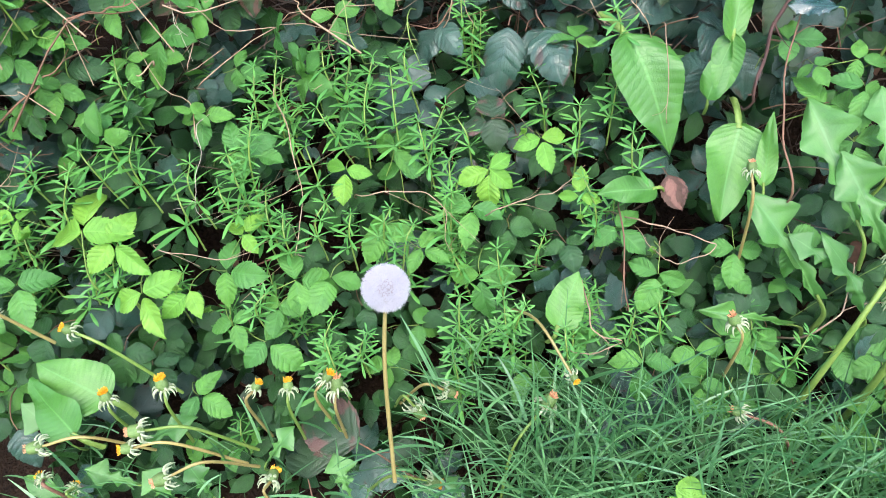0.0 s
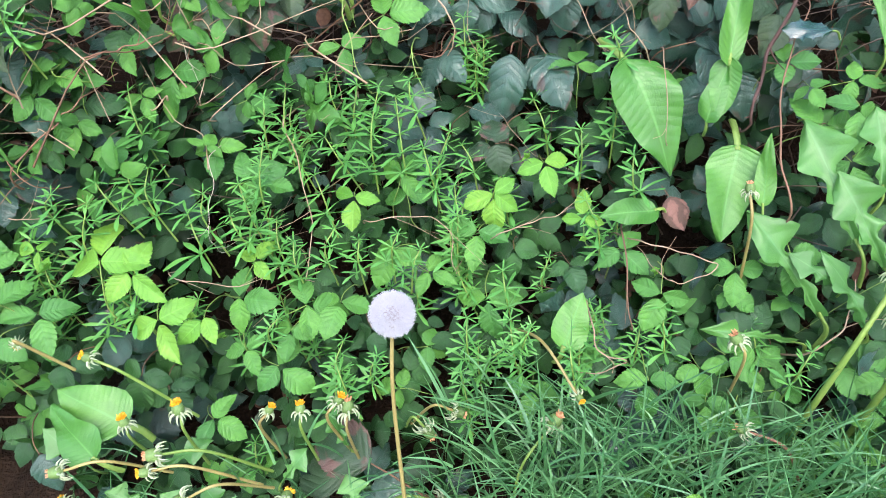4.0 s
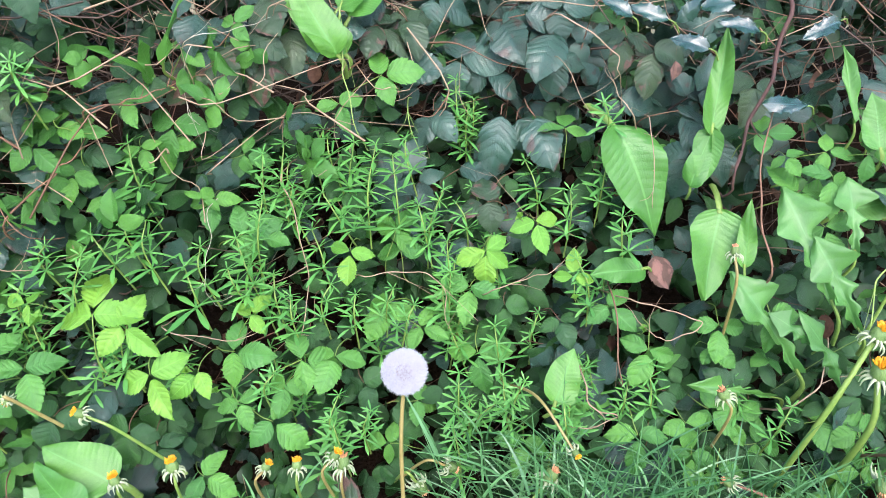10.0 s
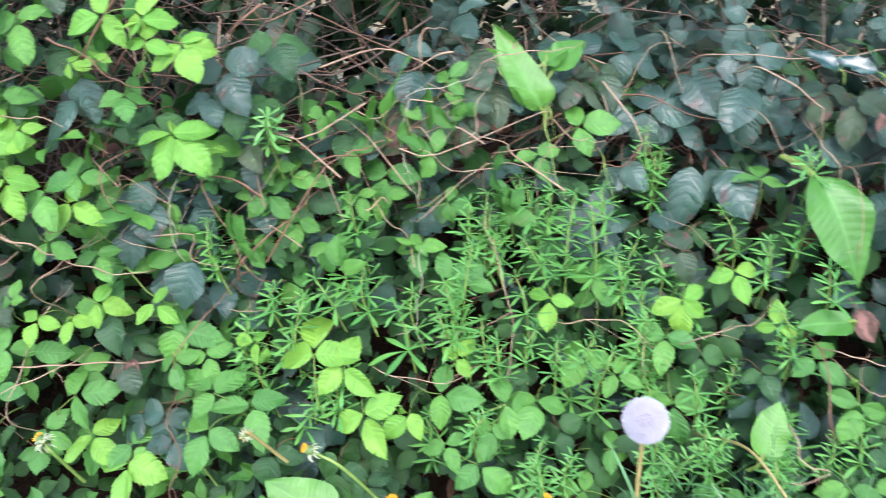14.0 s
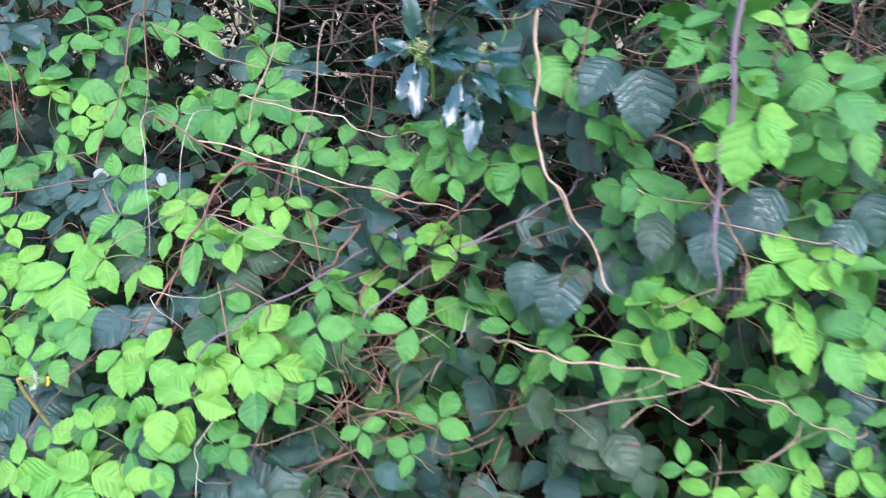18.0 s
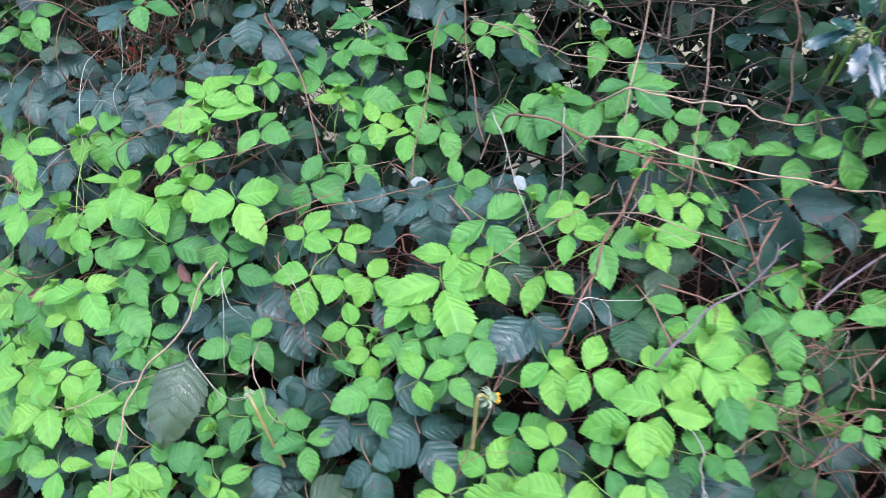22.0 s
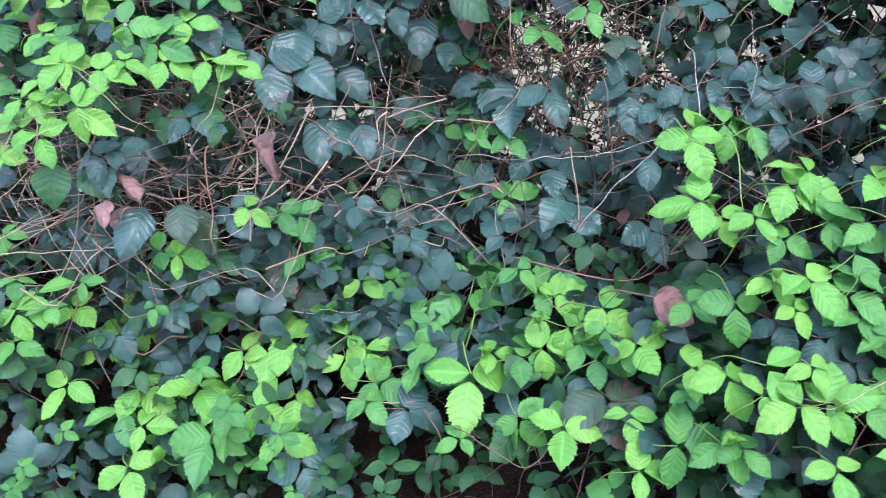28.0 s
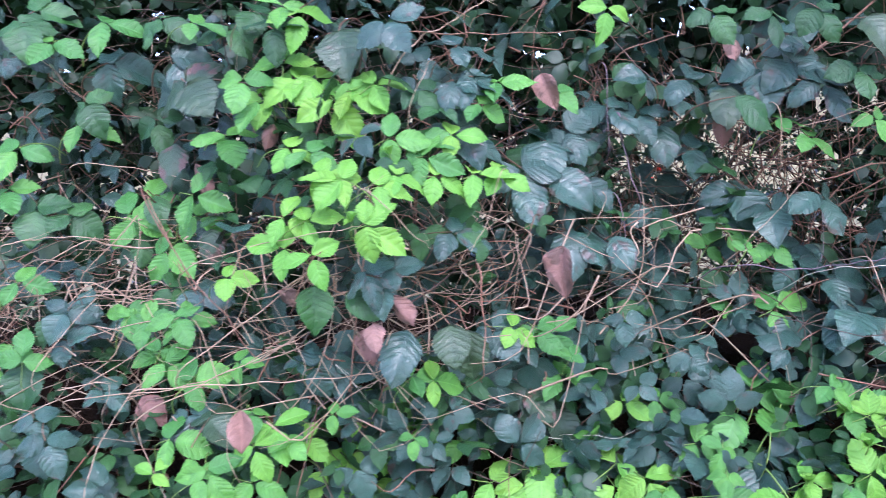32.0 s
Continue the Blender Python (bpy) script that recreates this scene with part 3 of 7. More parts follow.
def dandelion(state, x, y, z, bx, by, bz, size, stout=1.0):
    """A dandelion head on its curved stalk; size: the head's width in millimetres."""
    label = {"o": "dandelion with a small orange-yellow flower half closed", "c": "closed green dandelion bud with pale dried tip", "w": "withered dandelion head with pale dry bracts"}[state]
    thing = tagged(new("dandelion"), label, "flower", "dandelions")
    head, base = Vector((x, y, z)), Vector((bx, by, bz))
    thing.location = base
    way = head - base
    bend = Vector((rnd.uniform(-0.01, 0.01), -0.015, 0.02 + 0.1 * abs(way.x)))
    line = smooth_line([(0, 0.02, -0.03), tuple(way * 0.5 + bend), tuple(way)], 8)
    part("stalk", mesh_of("stalk", *tube(line, 0.0021 * stout, 0.0016 * stout, 8), STEM["green" if stout > 1 else rnd.choice(("green", "olive", "olive", "red"))]), thing)
    d = Vector(line[-1]) - Vector(line[-3])
    q = Vector((0, 0, 1)).rotation_difference((d.normalized() + Vector((0, -0.3, 0.3))).normalized()).to_matrix().to_4x4()
    m = Matrix.Translation(way) @ q @ Matrix.Scale(size / 1000 * 0.9, 4)
    fm = flower_meshes()
    part("green_head", fm["head"], thing, m)
    part("petal_tuft", fm[state], thing, m)
    for j in range(13):
        part("bract", fm["bract"], thing, m @ spin(j * 27.7 + rnd.uniform(-9, 9), rnd.uniform(-6, 6), rnd.uniform(-30, 20)))


def seed_clock(x, y, z, bx, by, bz, width):
    thing = tagged(new("dandelion_clock"), "round white fluffy dandelion seed head on a tan stalk", "flower")
    head, base = Vector((x, y, z)), Vector((bx, by, bz))
    thing.location = base
    way = head - base
    line = smooth_line([(0, 0, -0.05), tuple(way * 0.5 + Vector((-0.004, 0, 0))), tuple(way)], 8)
    part("stalk", mesh_of("stalk", *tube(line, 0.0023, 0.0020, 8), STEM["olive"]), thing, label="smooth tan stalk")
    r2, seeds, fluff = random.Random(3), [], []
    R = width / 2
    n = 300
    for i in range(n):
        zz = 1 - 2 * (i + 0.5) / n
        a = i * 2.39996
        d = Vector((math.sqrt(1 - zz * zz) * math.cos(a), math.sqrt(1 - zz * zz) * math.sin(a), zz))
        e = d.orthogonal().normalized()
        g = d.cross(e)
        c = way + d * R * r2.uniform(0.70, 0.78)
        seeds.append(tube([way + d * R * 0.13, way + d * R * 0.36], 0.0005, 0.0003, 4))
        fluff.append(tube([way + d * R * 0.36, c], 0.00012, 0.00012, 3))
        for j in range(14):
            b = j * 6.283 / 14 + r2.uniform(-0.1, 0.1)
            tip = c + (e * math.cos(b) + g * math.sin(b)) * R * 0.24 + d * R * r2.uniform(0.14, 0.26)
            fluff.append(tube([c, tip], 0.0002, 0.00013, 3))
    part("seed_ring", mesh_of("seed_ring", *joined(seeds), SEED), thing, label="ring of small brown seeds")
    ball = [(way + Vector((math.cos(a) * math.sin(b), math.sin(a) * math.sin(b), math.cos(b))) * R * 0.15) for b in np.linspace(0, 3.14, 6) for a in np.arange(8) * 0.785]
    part("core", mesh_of("core", [tuple(p) for p in ball], [(i * 8 + j, i * 8 + (j + 1) % 8, i * 8 + 8 + (j + 1) % 8, i * 8 + 8 + j) for i in range(5) for j in range(8)], SEED), thing)
    part("fluff", mesh_of("fluff", *joined(fluff), PAPPUS), thing, label="white hairy seed parachutes")


# ---- the bank and the hedge: the front of the leaves, by place along the hedge and height ----
ALONG = (-4.6, -3.5, -3.0, -2.5, -2.1, -1.7, -1.3, -0.9, -0.6, -0.2, 0.2, 1.2)
FRONT_LOW = (1.05, 1.01, 1.08, 0.90, 0.71, 0.50, 0.36, 0.62, 0.60, 0.78, 0.75, 0.72)
FRONT_HIGH = (1.45, 1.41, 1.08, 1.27, 0.95, 0.86, 0.73, 0.57, 0.70, 1.12, 1.05, 1.06)


def front(x, z):
    """How far the front of the leaves stands, at a place along the hedge and a height."""
    lo, hi = np.interp(x, ALONG, FRONT_LOW), np.interp(x, ALONG, FRONT_HIGH)
    return lo + (hi - lo) * np.clip((np.asarray(z) - 0.7) / 0.5, -1.0, 1.25)


def ground_sheet():
    xs = np.concatenate([[-3000, -400, -60, -12], np.linspace(-6, 3, 61), [12, 60, 400, 3000]])
    prof = [(-3000, 0, 0), (-300, 0, 0), (-30, 0, 0), (-3, 0, 0), (-0.6, 0, 0), (-0.1, 0, 0), (0.12, 0.03, 0)]
    V = []
    for x in xs:
        rows = [(x, y, z) for y, z, _ in prof]
        for z in np.linspace(0.12, 0.92, 14):
            k = min(1.0, (z - 0.12) / 0.3)
            rows.append((x, 0.2 * (1 - k) + k * (float(front(x, z)) + 0.16 + 0.26 * min(1.0, max(0.0, (z - 0.4) / 0.25))) + 0.03 * noise.noise((x * 6, z * 7, 0)), z + 0.02 * noise.noise((x * 9, z * 5, 3))))
        y0 = float(front(x, 0.92)) + 0.42
        rows += [(x, y0 + 0.5, 0.95 + 0.03 * noise.noise((x * 4, 1, 5))), (x, y0 + 1.2, 0.85), (x, y0 + 2.2, 0.3), (x, 12, 1.2), (x, 80, 14.0), (x, 400, 20.0), (x, 3000, 20.0)]
        V += rows
    n = len(V) // len(xs)
    F = [(i * n + j, (i + 1) * n + j, (i + 1) * n + j + 1, i * n + j + 1) for i in range(len(xs) - 1) for j in range(n - 1)]
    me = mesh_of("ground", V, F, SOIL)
    me.materials.append(TURF)
    me.materials.append(FIELD)
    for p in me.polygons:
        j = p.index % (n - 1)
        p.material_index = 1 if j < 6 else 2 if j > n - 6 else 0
    return tagged(new("ground", me), "dark earth bank with turf before it and an added rise behind, coloured like warm light in the gaps", "ground", kind="structure")


ground_sheet()


def scattered(name, label, shapes, mat, places, turns, sizes, category="foliage"):
    """Many leaves of one kind as one object."""
    rng = np.random.default_rng(len(places))
    V, F, UV, k = [], [], [], 0
    pick = rng.integers(0, len(shapes), len(places))
    for p, m, s, c in zip(places, turns, sizes, pick):
        v, f, uv = shapes[c]
        V.append(v * s @ m.T + p)
        F.append(f + k)
        UV.append(uv)
        k += len(v)
    ob = new(name, mesh_of(name, np.vstack(V), np.vstack(F), mat, np.vstack(UV)))
    return tagged(ob, label, category, kind="stuff")


def turns_for(n, rng, face=(0.0, -0.62, 0.6), spread=0.45):
    nrm = np.array(face) + rng.normal(0, spread, (n, 3))
    nrm /= np.linalg.norm(nrm, axis=1)[:, None]
    y = rng.normal(0, 1, (n, 3)) + np.array((0, -0.25, -0.35))
    y -= nrm * (y * nrm).sum(1)[:, None]
    y /= np.linalg.norm(y, axis=1)[:, None]
    x = np.cross(y, nrm)
    return np.stack([x, y, nrm], 2)


def fill(name, label, n, shapes, mat, xr, zr, depth, size, seed, spread=0.62, keep=None, trefoil=True):
    """Leaves behind the front, in threes, within a stretch of the hedge."""
    rng = np.random.default_rng(seed)
    x, z = rng.uniform(*xr, n), rng.uniform(*zr, n)
    y = front(x, z) + rng.uniform(*depth, n)
    P = np.stack([x, y, z], 1)
    if keep is not None:
        ok = keep(x, y, z, rng.uniform(0, 1, n))
        P = P[ok]
    T = turns_for(len(P), rng, spread=spread)
    S = rng.uniform(*size, len(P))
    if trefoil:
        P2, T2, S2 = [], [], []
        for a, k in ((0, 1.0), (1.36, 0.85), (-1.4, 0.85)):
            c, s = math.cos(a), math.sin(a)
            spun = np.array(((c, -s, 0), (s, c, 0), (0, 0, 1)))
            tt = T @ spun
            P2.append(P + tt[:, :, 1] * S[:, None] * 0.1)
            T2.append(tt)
            S2.append(S * k)
        P, T, S = np.vstack(P2), np.vstack(T2), np.concatenate(S2)
    return scattered(name, label, shapes, mat, P, T, S)


def clumps(x, y, z, u):
    """Uneven cover, with holes."""
    return np.array([noise.noise((a * 4, b * 3, c * 4)) for a, b, c in zip(x, y, z)]) + (u - 0.5) * 0.5 > -0.12


THIN = ((-2.31, 1.215, 0.21, 0.0, 0.15, 0.16, 0.11), (-2.43, 1.12, 0.14, -0.09, 0.08, 0.05, 0.5), (-2.9, 1.2, 0.1, 0.0, 0.2, 0.08, 0.85), (-3.011, 1.038, -0.09, -0.16, 0.05, 0.05, 0.35), (-2.918, 1.153, -0.02, -0.07, 0.05, 0.03, 0.5), (-2.577, 1.323, 0.25, 0.06, 0.05, 0.07, 0.5), (-2.499, 1.110, 0.30, -0.11, 0.06, 0.03, 0.5), (-2.274, 1.296, 0.48, 0.04, 0.08, 0.06, 0.6), (-1.751, 1.293, -0.32, 0.00, 0.1, 0.04, 0.75), (-1.423, 1.272, 0.14, 0.01, 0.1, 0.04, 0.75))
BARE = ((-3.25, 1.09, 0.34, 0.085), (-2.85, 1.08, 0.20, 0.06), (-2.12, 1.06, 0.20, 0.10), (-1.35, 1.0, 0.16, 0.05))


def gaps(x, y, z, u):
    """Thin places in the hedge, where the light comes through on a slant."""
    keep = u < 0.99
    for gx, gz, rx, rz in BARE:
        keep &= ~((((x - gx) / rx) ** 2 + ((z - gz) / rz) ** 2 < 1) & (y < front(x, z) + 0.2) & (u > 0.12))
    for gx, gz, sx, sz, rx, rz, part_of in THIN:
        far = (y - 1.3)
        keep &= ~((((x - gx - sx * far) / (rx * (1 + 0.6 * far))) ** 2 + ((z - gz - sz * far) / (rz * (1 + 0.6 * far))) ** 2 < 1) & (u > part_of))
    return keep


def thinner(x, y, z, u):
    """Fewer leaves and more bare twigs towards the far end and above the bank."""
    bare = ((x < -2.3) & (z > 0.85)) | ((x > -1.4) & (z > 1.02))
    return gaps(x, y, z, (u * 3.7) % 1.0) & clumps(x, y, z, u) & (~bare | ((u * 5.3) % 1.0 < 0.55))


def gappy(x, y, z, u):
    return clumps(x, y, z, u) & gaps(x, y, z, (u * 7.7) % 1.0)


def open_places(x, y, z, u):
    """Not in the dark hollows, where only old leaves grow."""
    return gappy(x, y, z, u) & ~((x > -1.95) & (x < -0.95) & (z > 0.6))


def sprigs(n, tone, xr, zr, depth, size, seed, keep=None):
    """Bramble leaves of one tone scattered over a stretch of the hedge, each a thing of its own."""
    rng = np.random.default_rng(seed)
    x, z = rng.uniform(*xr, n), rng.uniform(*zr, n)
    y = front(x, z) + rng.uniform(*depth, n)
    ok = keep(x, y, z, rng.uniform(0, 1, n)) if keep else np.ones(n, bool)
    for k in range(n):
        if ok[k]:
            sprig(float(x[k]), float(y[k]), float(z[k]), float(rng.uniform(*size)), float(rng.normal(-80, 70)), tone, int(rng.choice((3, 3, 3, 5))))


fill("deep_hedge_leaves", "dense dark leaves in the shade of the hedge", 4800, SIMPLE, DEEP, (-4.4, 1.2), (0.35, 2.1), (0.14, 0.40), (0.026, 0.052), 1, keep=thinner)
fill("low_bank_leaves", "dark green leaves hiding the soil of the bank", 2400, SIMPLE, LEAF["m"], (-4.2, 1.1), (0.30, 0.98), (0.10, 0.30), (0.026, 0.05), 8)
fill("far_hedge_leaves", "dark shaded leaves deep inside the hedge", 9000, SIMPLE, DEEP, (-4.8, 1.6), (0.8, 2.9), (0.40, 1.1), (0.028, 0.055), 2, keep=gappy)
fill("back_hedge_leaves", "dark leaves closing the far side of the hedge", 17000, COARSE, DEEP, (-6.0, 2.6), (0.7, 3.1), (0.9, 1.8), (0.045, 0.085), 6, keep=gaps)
# added out of view, as a cover that darkens the hedge's inside
fill("upper_hedge_leaves", "unseen dark leaves added overhead to keep light out of the hedge", 3400, COARSE, DEEP, (-6.0, 2.6), (1.8, 2.5), (0.18, 1.7), (0.07, 0.12), 26)
fill("shaded_bramble_leaves", "dark bramble leaves in the hollow of the hedge", 420, LIGHT, LEAF["d"], (-3.5, -1.9), (0.75, 1.15), (0.10, 0.36), (0.030, 0.055), 10, keep=gaps)
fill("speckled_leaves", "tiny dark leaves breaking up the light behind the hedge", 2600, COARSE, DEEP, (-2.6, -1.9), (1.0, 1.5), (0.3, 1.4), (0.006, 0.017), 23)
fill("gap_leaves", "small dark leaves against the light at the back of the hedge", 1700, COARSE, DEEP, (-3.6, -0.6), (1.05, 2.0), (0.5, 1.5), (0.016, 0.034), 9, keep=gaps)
fill("bank_bramble_leaves", "mid-green bramble leaves covering the bank", 760, LIGHT, LEAF["m"], (-1.15, 1.1), (0.30, 1.15), (0.07, 0.2), (0.022, 0.046), 3, keep=clumps)
fill("low_bramble_leaves", "mid-green bramble leaves low in the hedge", 420, LIGHT, LEAF["m"], (-4.2, -1.1), (0.30, 1.1), (0.09, 0.26), (0.026, 0.055), 31, keep=gappy)
fill("fresh_bramble_leaves", "fresh green bramble leaves low on the bank", 190, LIGHT, LEAF["g"], (-4.0, 1.1), (0.35, 1.0), (0.06, 0.15), (0.020, 0.042), 5, keep=open_places)
fill("dark_bramble_leaves", "dark glossy bramble leaves between the green ones", 2200, LIGHT, LEAF["d"], (-4.2, 1.1), (0.4, 1.75), (0.07, 0.26), (0.022, 0.066), 4, keep=gappy)
fill("edge_bramble_leaves", "fresh green bramble leaves at the edge of the bank", 36, LIGHT, LEAF["g"], (-1.02, -0.62), (0.55, 1.3), (0.0, 0.12), (0.028, 0.05), 21)
fill("bank_foot_leaves", "mid-green leaves covering the foot of the bank", 240, LIGHT, LEAF["m"], (-0.75, 0.4), (0.28, 0.74), (0.05, 0.15), (0.024, 0.05), 27)
fill("bank_top_leaves", "fresh green bramble leaves at the top of the bank", 30, LIGHT, LEAF["g"], (-0.85, -0.35), (0.92, 1.12), (0.0, 0.08), (0.024, 0.046), 28)
fill("bank_top_old_leaves", "dark glossy leaves at the top of the bank", 240, LIGHT, LEAF["d"], (-0.5, 0.8), (1.0, 1.3), (0.06, 0.3), (0.026, 0.052), 34)
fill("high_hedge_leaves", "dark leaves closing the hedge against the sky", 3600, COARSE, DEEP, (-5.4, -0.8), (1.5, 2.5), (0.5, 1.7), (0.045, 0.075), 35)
# out-of-view canopy, put here only to cast shade into the hollow
fill("holly_crown_leaves", "unseen dark holly leaves added over the hollow to shade it", 420, SIMPLE, HOLLY, (-1.8, -1.15), (1.46, 1.95), (0.12, 0.9), (0.04, 0.06), 36)
fill("hedge_face_leaves", "mid-green bramble leaves on the face of the hedge", 60, LIGHT, LEAF["m"], (-3.3, -2.4), (1.15, 1.42), (0.02, 0.1), (0.026, 0.05), 29)
fill("corner_bramble_leaves", "green bramble leaves hanging at the corner of the hedge", 30, LIGHT, LEAF["g"], (-1.0, -0.72), (1.08, 1.36), (0.02, 0.10), (0.028, 0.046), 32)
sprigs(90, "g", (-3.7, -1.1), (0.5, 0.95), (0.03, 0.10), (24, 40), 22, keep=open_places)


def thicket(name, label, n, mat, xr, zr, depth, length, radius, seed, lie=0.6, single=False):
    rng = np.random.default_rng(seed)
    pieces = []
    for _ in range(n):
        x, z = rng.uniform(*xr), rng.uniform(*zr)
        p = np.array((x, float(front(x, z)) + rng.uniform(*depth), z))
        d = rng.normal(0, 1, 3) * (1.0, 0.45, lie)
        d /= np.linalg.norm(d)
        L = rng.uniform(*length)
        b1, b2 = rng.normal(0, 0.13, 3) * L, rng.normal(0, 0.13, 3) * L
        knots = [p - d * L / 2, p - d * L / 6 + b1, p + d * L / 5 + b2, p + d * L / 2]
        for q in knots:
            q[1] = max(q[1], float(front(q[0], q[2])) + depth[0])
        pieces.append(tube(smooth_line(knots, 3), rng.uniform(*radius), radius[0] * 0.6, 4))
    if single:
        return [tagged(new(name, mesh_of(name, *piece, mat)), label, "twig", name.replace("_", " ") + "s") for piece in pieces]
    return tagged(new(name, mesh_of(name, *joined(pieces), mat)), label, "twigs", kind="stuff")


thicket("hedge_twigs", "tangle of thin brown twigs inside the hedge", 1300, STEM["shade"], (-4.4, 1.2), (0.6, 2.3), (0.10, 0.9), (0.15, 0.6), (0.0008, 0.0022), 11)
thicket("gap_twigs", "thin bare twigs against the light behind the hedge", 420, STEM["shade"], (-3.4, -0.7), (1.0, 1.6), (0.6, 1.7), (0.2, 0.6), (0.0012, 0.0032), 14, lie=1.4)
thicket("dry_stalks", "thin dry tan stalks lying among the leaves", 260, STEM["tan"], (-4.2, 1.0), (0.5, 1.6), (0.10, 0.4), (0.08, 0.35), (0.0005, 0.0012), 12)
thicket("red_stalks", "thin reddish bramble stalks behind the leaves", 110, STEM["red"], (-4.2, 1.0), (0.5, 1.6), (0.14, 0.45), (0.10, 0.4), (0.0006, 0.0016), 13)
thicket("brown_undergrowth", "tangle of bare reddish brown bramble stalks", 330, STEM["red"], (-4.3, -2.2), (0.75, 1.6), (0.08, 0.42), (0.06, 0.28), (0.0008, 0.0024), 15)
thicket("bare_stalk", "thin bare tan bramble stalk in a leafless hollow", 170, STEM["tan"], (-3.8, -2.45), (0.96, 1.2), (0.0, 0.26), (0.06, 0.30), (0.0007, 0.0020), 18, lie=0.45, single=True)
thicket("dry_stalk", "thin dry tan stalk lying over the top of the bank", 50, STEM["tan"], (-0.95, -0.15), (0.97, 1.16), (-0.01, 0.07), (0.05, 0.22), (0.0006, 0.0015), 41, lie=0.5, single=True)
thicket("hollow_tangle", "tangle of thin brown stalks in the hollow of the bank", 200, STEM["red"], (-1.8, -1.05), (0.88, 1.05), (0.05, 0.3), (0.05, 0.25), (0.0005, 0.0014), 19, lie=0.5)
thicket("pale_bank_stalks", "pale dead stalks at the top of the bank", 90, STEM["brown"], (-0.95, 0.6), (1.0, 1.35), (0.0, 0.22), (0.06, 0.3), (0.0006, 0.0017), 20, lie=0.5)
thicket("light_gap_twigs", "upright brown twigs standing in the bright gap of the hedge", 340, STEM["brown"], (-2.6, -1.9), (1.0, 1.5), (0.25, 1.2), (0.12, 0.4), (0.0008, 0.0022), 24, lie=2.2)
thicket("straw_undergrowth", "straw-coloured dead stalks lying across the hedge", 190, STEM["tan"], (-4.3, -2.8), (0.9, 1.25), (0.03, 0.3), (0.1, 0.4), (0.0006, 0.0017), 16, lie=0.35)
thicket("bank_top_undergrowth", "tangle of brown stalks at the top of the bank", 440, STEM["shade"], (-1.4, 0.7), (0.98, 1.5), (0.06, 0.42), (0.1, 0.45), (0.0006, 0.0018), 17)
fill("fallen_leaves", "brown dead leaves lying in the hedge bottom", 1200, SIMPLE, LITTER, (-4.2, 1.0), (0.28, 1.05), (0.2, 0.45), (0.02, 0.042), 7, trefoil=False)


def dead_leaf(x, y, z, size, turn):
    """A curled dead leaf hanging from its stalk."""
    thing = tagged(new("dead_leaf"), "curled dead leaf, pinkish brown and dry", "leaf", "dead leaves")
    thing.matrix_basis = Matrix.Translation((x, y, z)) @ facing(turn, 10, Vector((0, -0.95, 0.3))) @ Matrix.Diagonal((size / 1150, size / 1000, size / 1000, 1))
    part("leaf_blade", rnd.choice(WITHERED_MESH), thing, spin(0, 0, rnd.uniform(-40, 40)))
    part("leaf_stalk", petiole_mesh("p"), thing, spin(180, 150) @ Matrix.Scale(0.5, 4))


def pale_leaf(x, y, z, size, turn):
    thing = tagged(new("turned_leaf"), "leaf turned over to show its pale underside", "leaf")
    thing.matrix_basis = Matrix.Translation((x, y, z)) @ facing(turn, 30) @ Matrix.Scale(size / 1500, 4)
    part("leaf_blade", PALE_MESH[1], thing)


PALE_MESH = blades("leaf_blade", OLD, PALE)


def berries(x, y, z):
    thing = tagged(new("berry_cluster"), "small cluster of red berries deep in the hedge", "berries")
    thing.location = (x, y, z)
    ball = [(math.cos(a) * math.sin(b), math.sin(a) * math.sin(b), math.cos(b)) for b in np.linspace(0.02, 3.12, 7) for a in np.arange(10) * 0.6283]
    me = mesh_of("berry", np.array(ball), [(i * 10 + j, i * 10 + (j + 1) % 10, i * 10 + 10 + (j + 1) % 10, i * 10 + 10 + j) for i in range(6) for j in range(10)], BERRY)
    for k in range(7):
        part("berry", me, thing, Matrix.Translation((rnd.uniform(-0.022, 0.022), rnd.uniform(-0.01, 0.01), rnd.uniform(-0.012, 0.012))) @ Matrix.Scale(0.006, 4))
    part("stalk", mesh_of("stalk", *tube([(-0.02, 0.0, 0.05), (0, 0.005, 0.02), (0.01, 0, 0)], 0.001, 0.0008, 5), STEM["brown"]), thing)


def holly_flowers(x, y, z):
    thing = tagged(new("holly_flower_cluster"), "tight cluster of small pale yellow holly flowers", "flower")
    thing.location = (x, y, z)
    for k in range(16):
        d = Vector((rnd.gauss(0, 1), rnd.gauss(0, 0.6) - 0.5, rnd.gauss(0, 1))).normalized() * rnd.uniform(0.004, 0.011)
        part("flower", FLORET, thing, Matrix.Translation(d) @ Vector((0, 0, 1)).rotation_difference(d).to_matrix().to_4x4())
    part("twig", mesh_of("twig", *tube([(0, 0, 0), (0.004, 0.02, -0.015), (0.0, 0.05, -0.05)], 0.0015, 0.002, 5), STEM["green"]), thing)


FLORET = mesh_of("flower", *joined([tube([(0, 0, -0.002), (math.cos(a) * 0.0018, math.sin(a) * 0.0018, 0.0005), (math.cos(a) * 0.0028, math.sin(a) * 0.0028, 0.0002)], 0.0008, 0.0005, 4) for a in (0, 1.57, 3.14, 4.71)]), FLOWER)

# ---- the plants, along the hedge ----
seed_clock(-0.176, 0.576, 0.864, -0.173, 0.547, 0.695, 0.046)

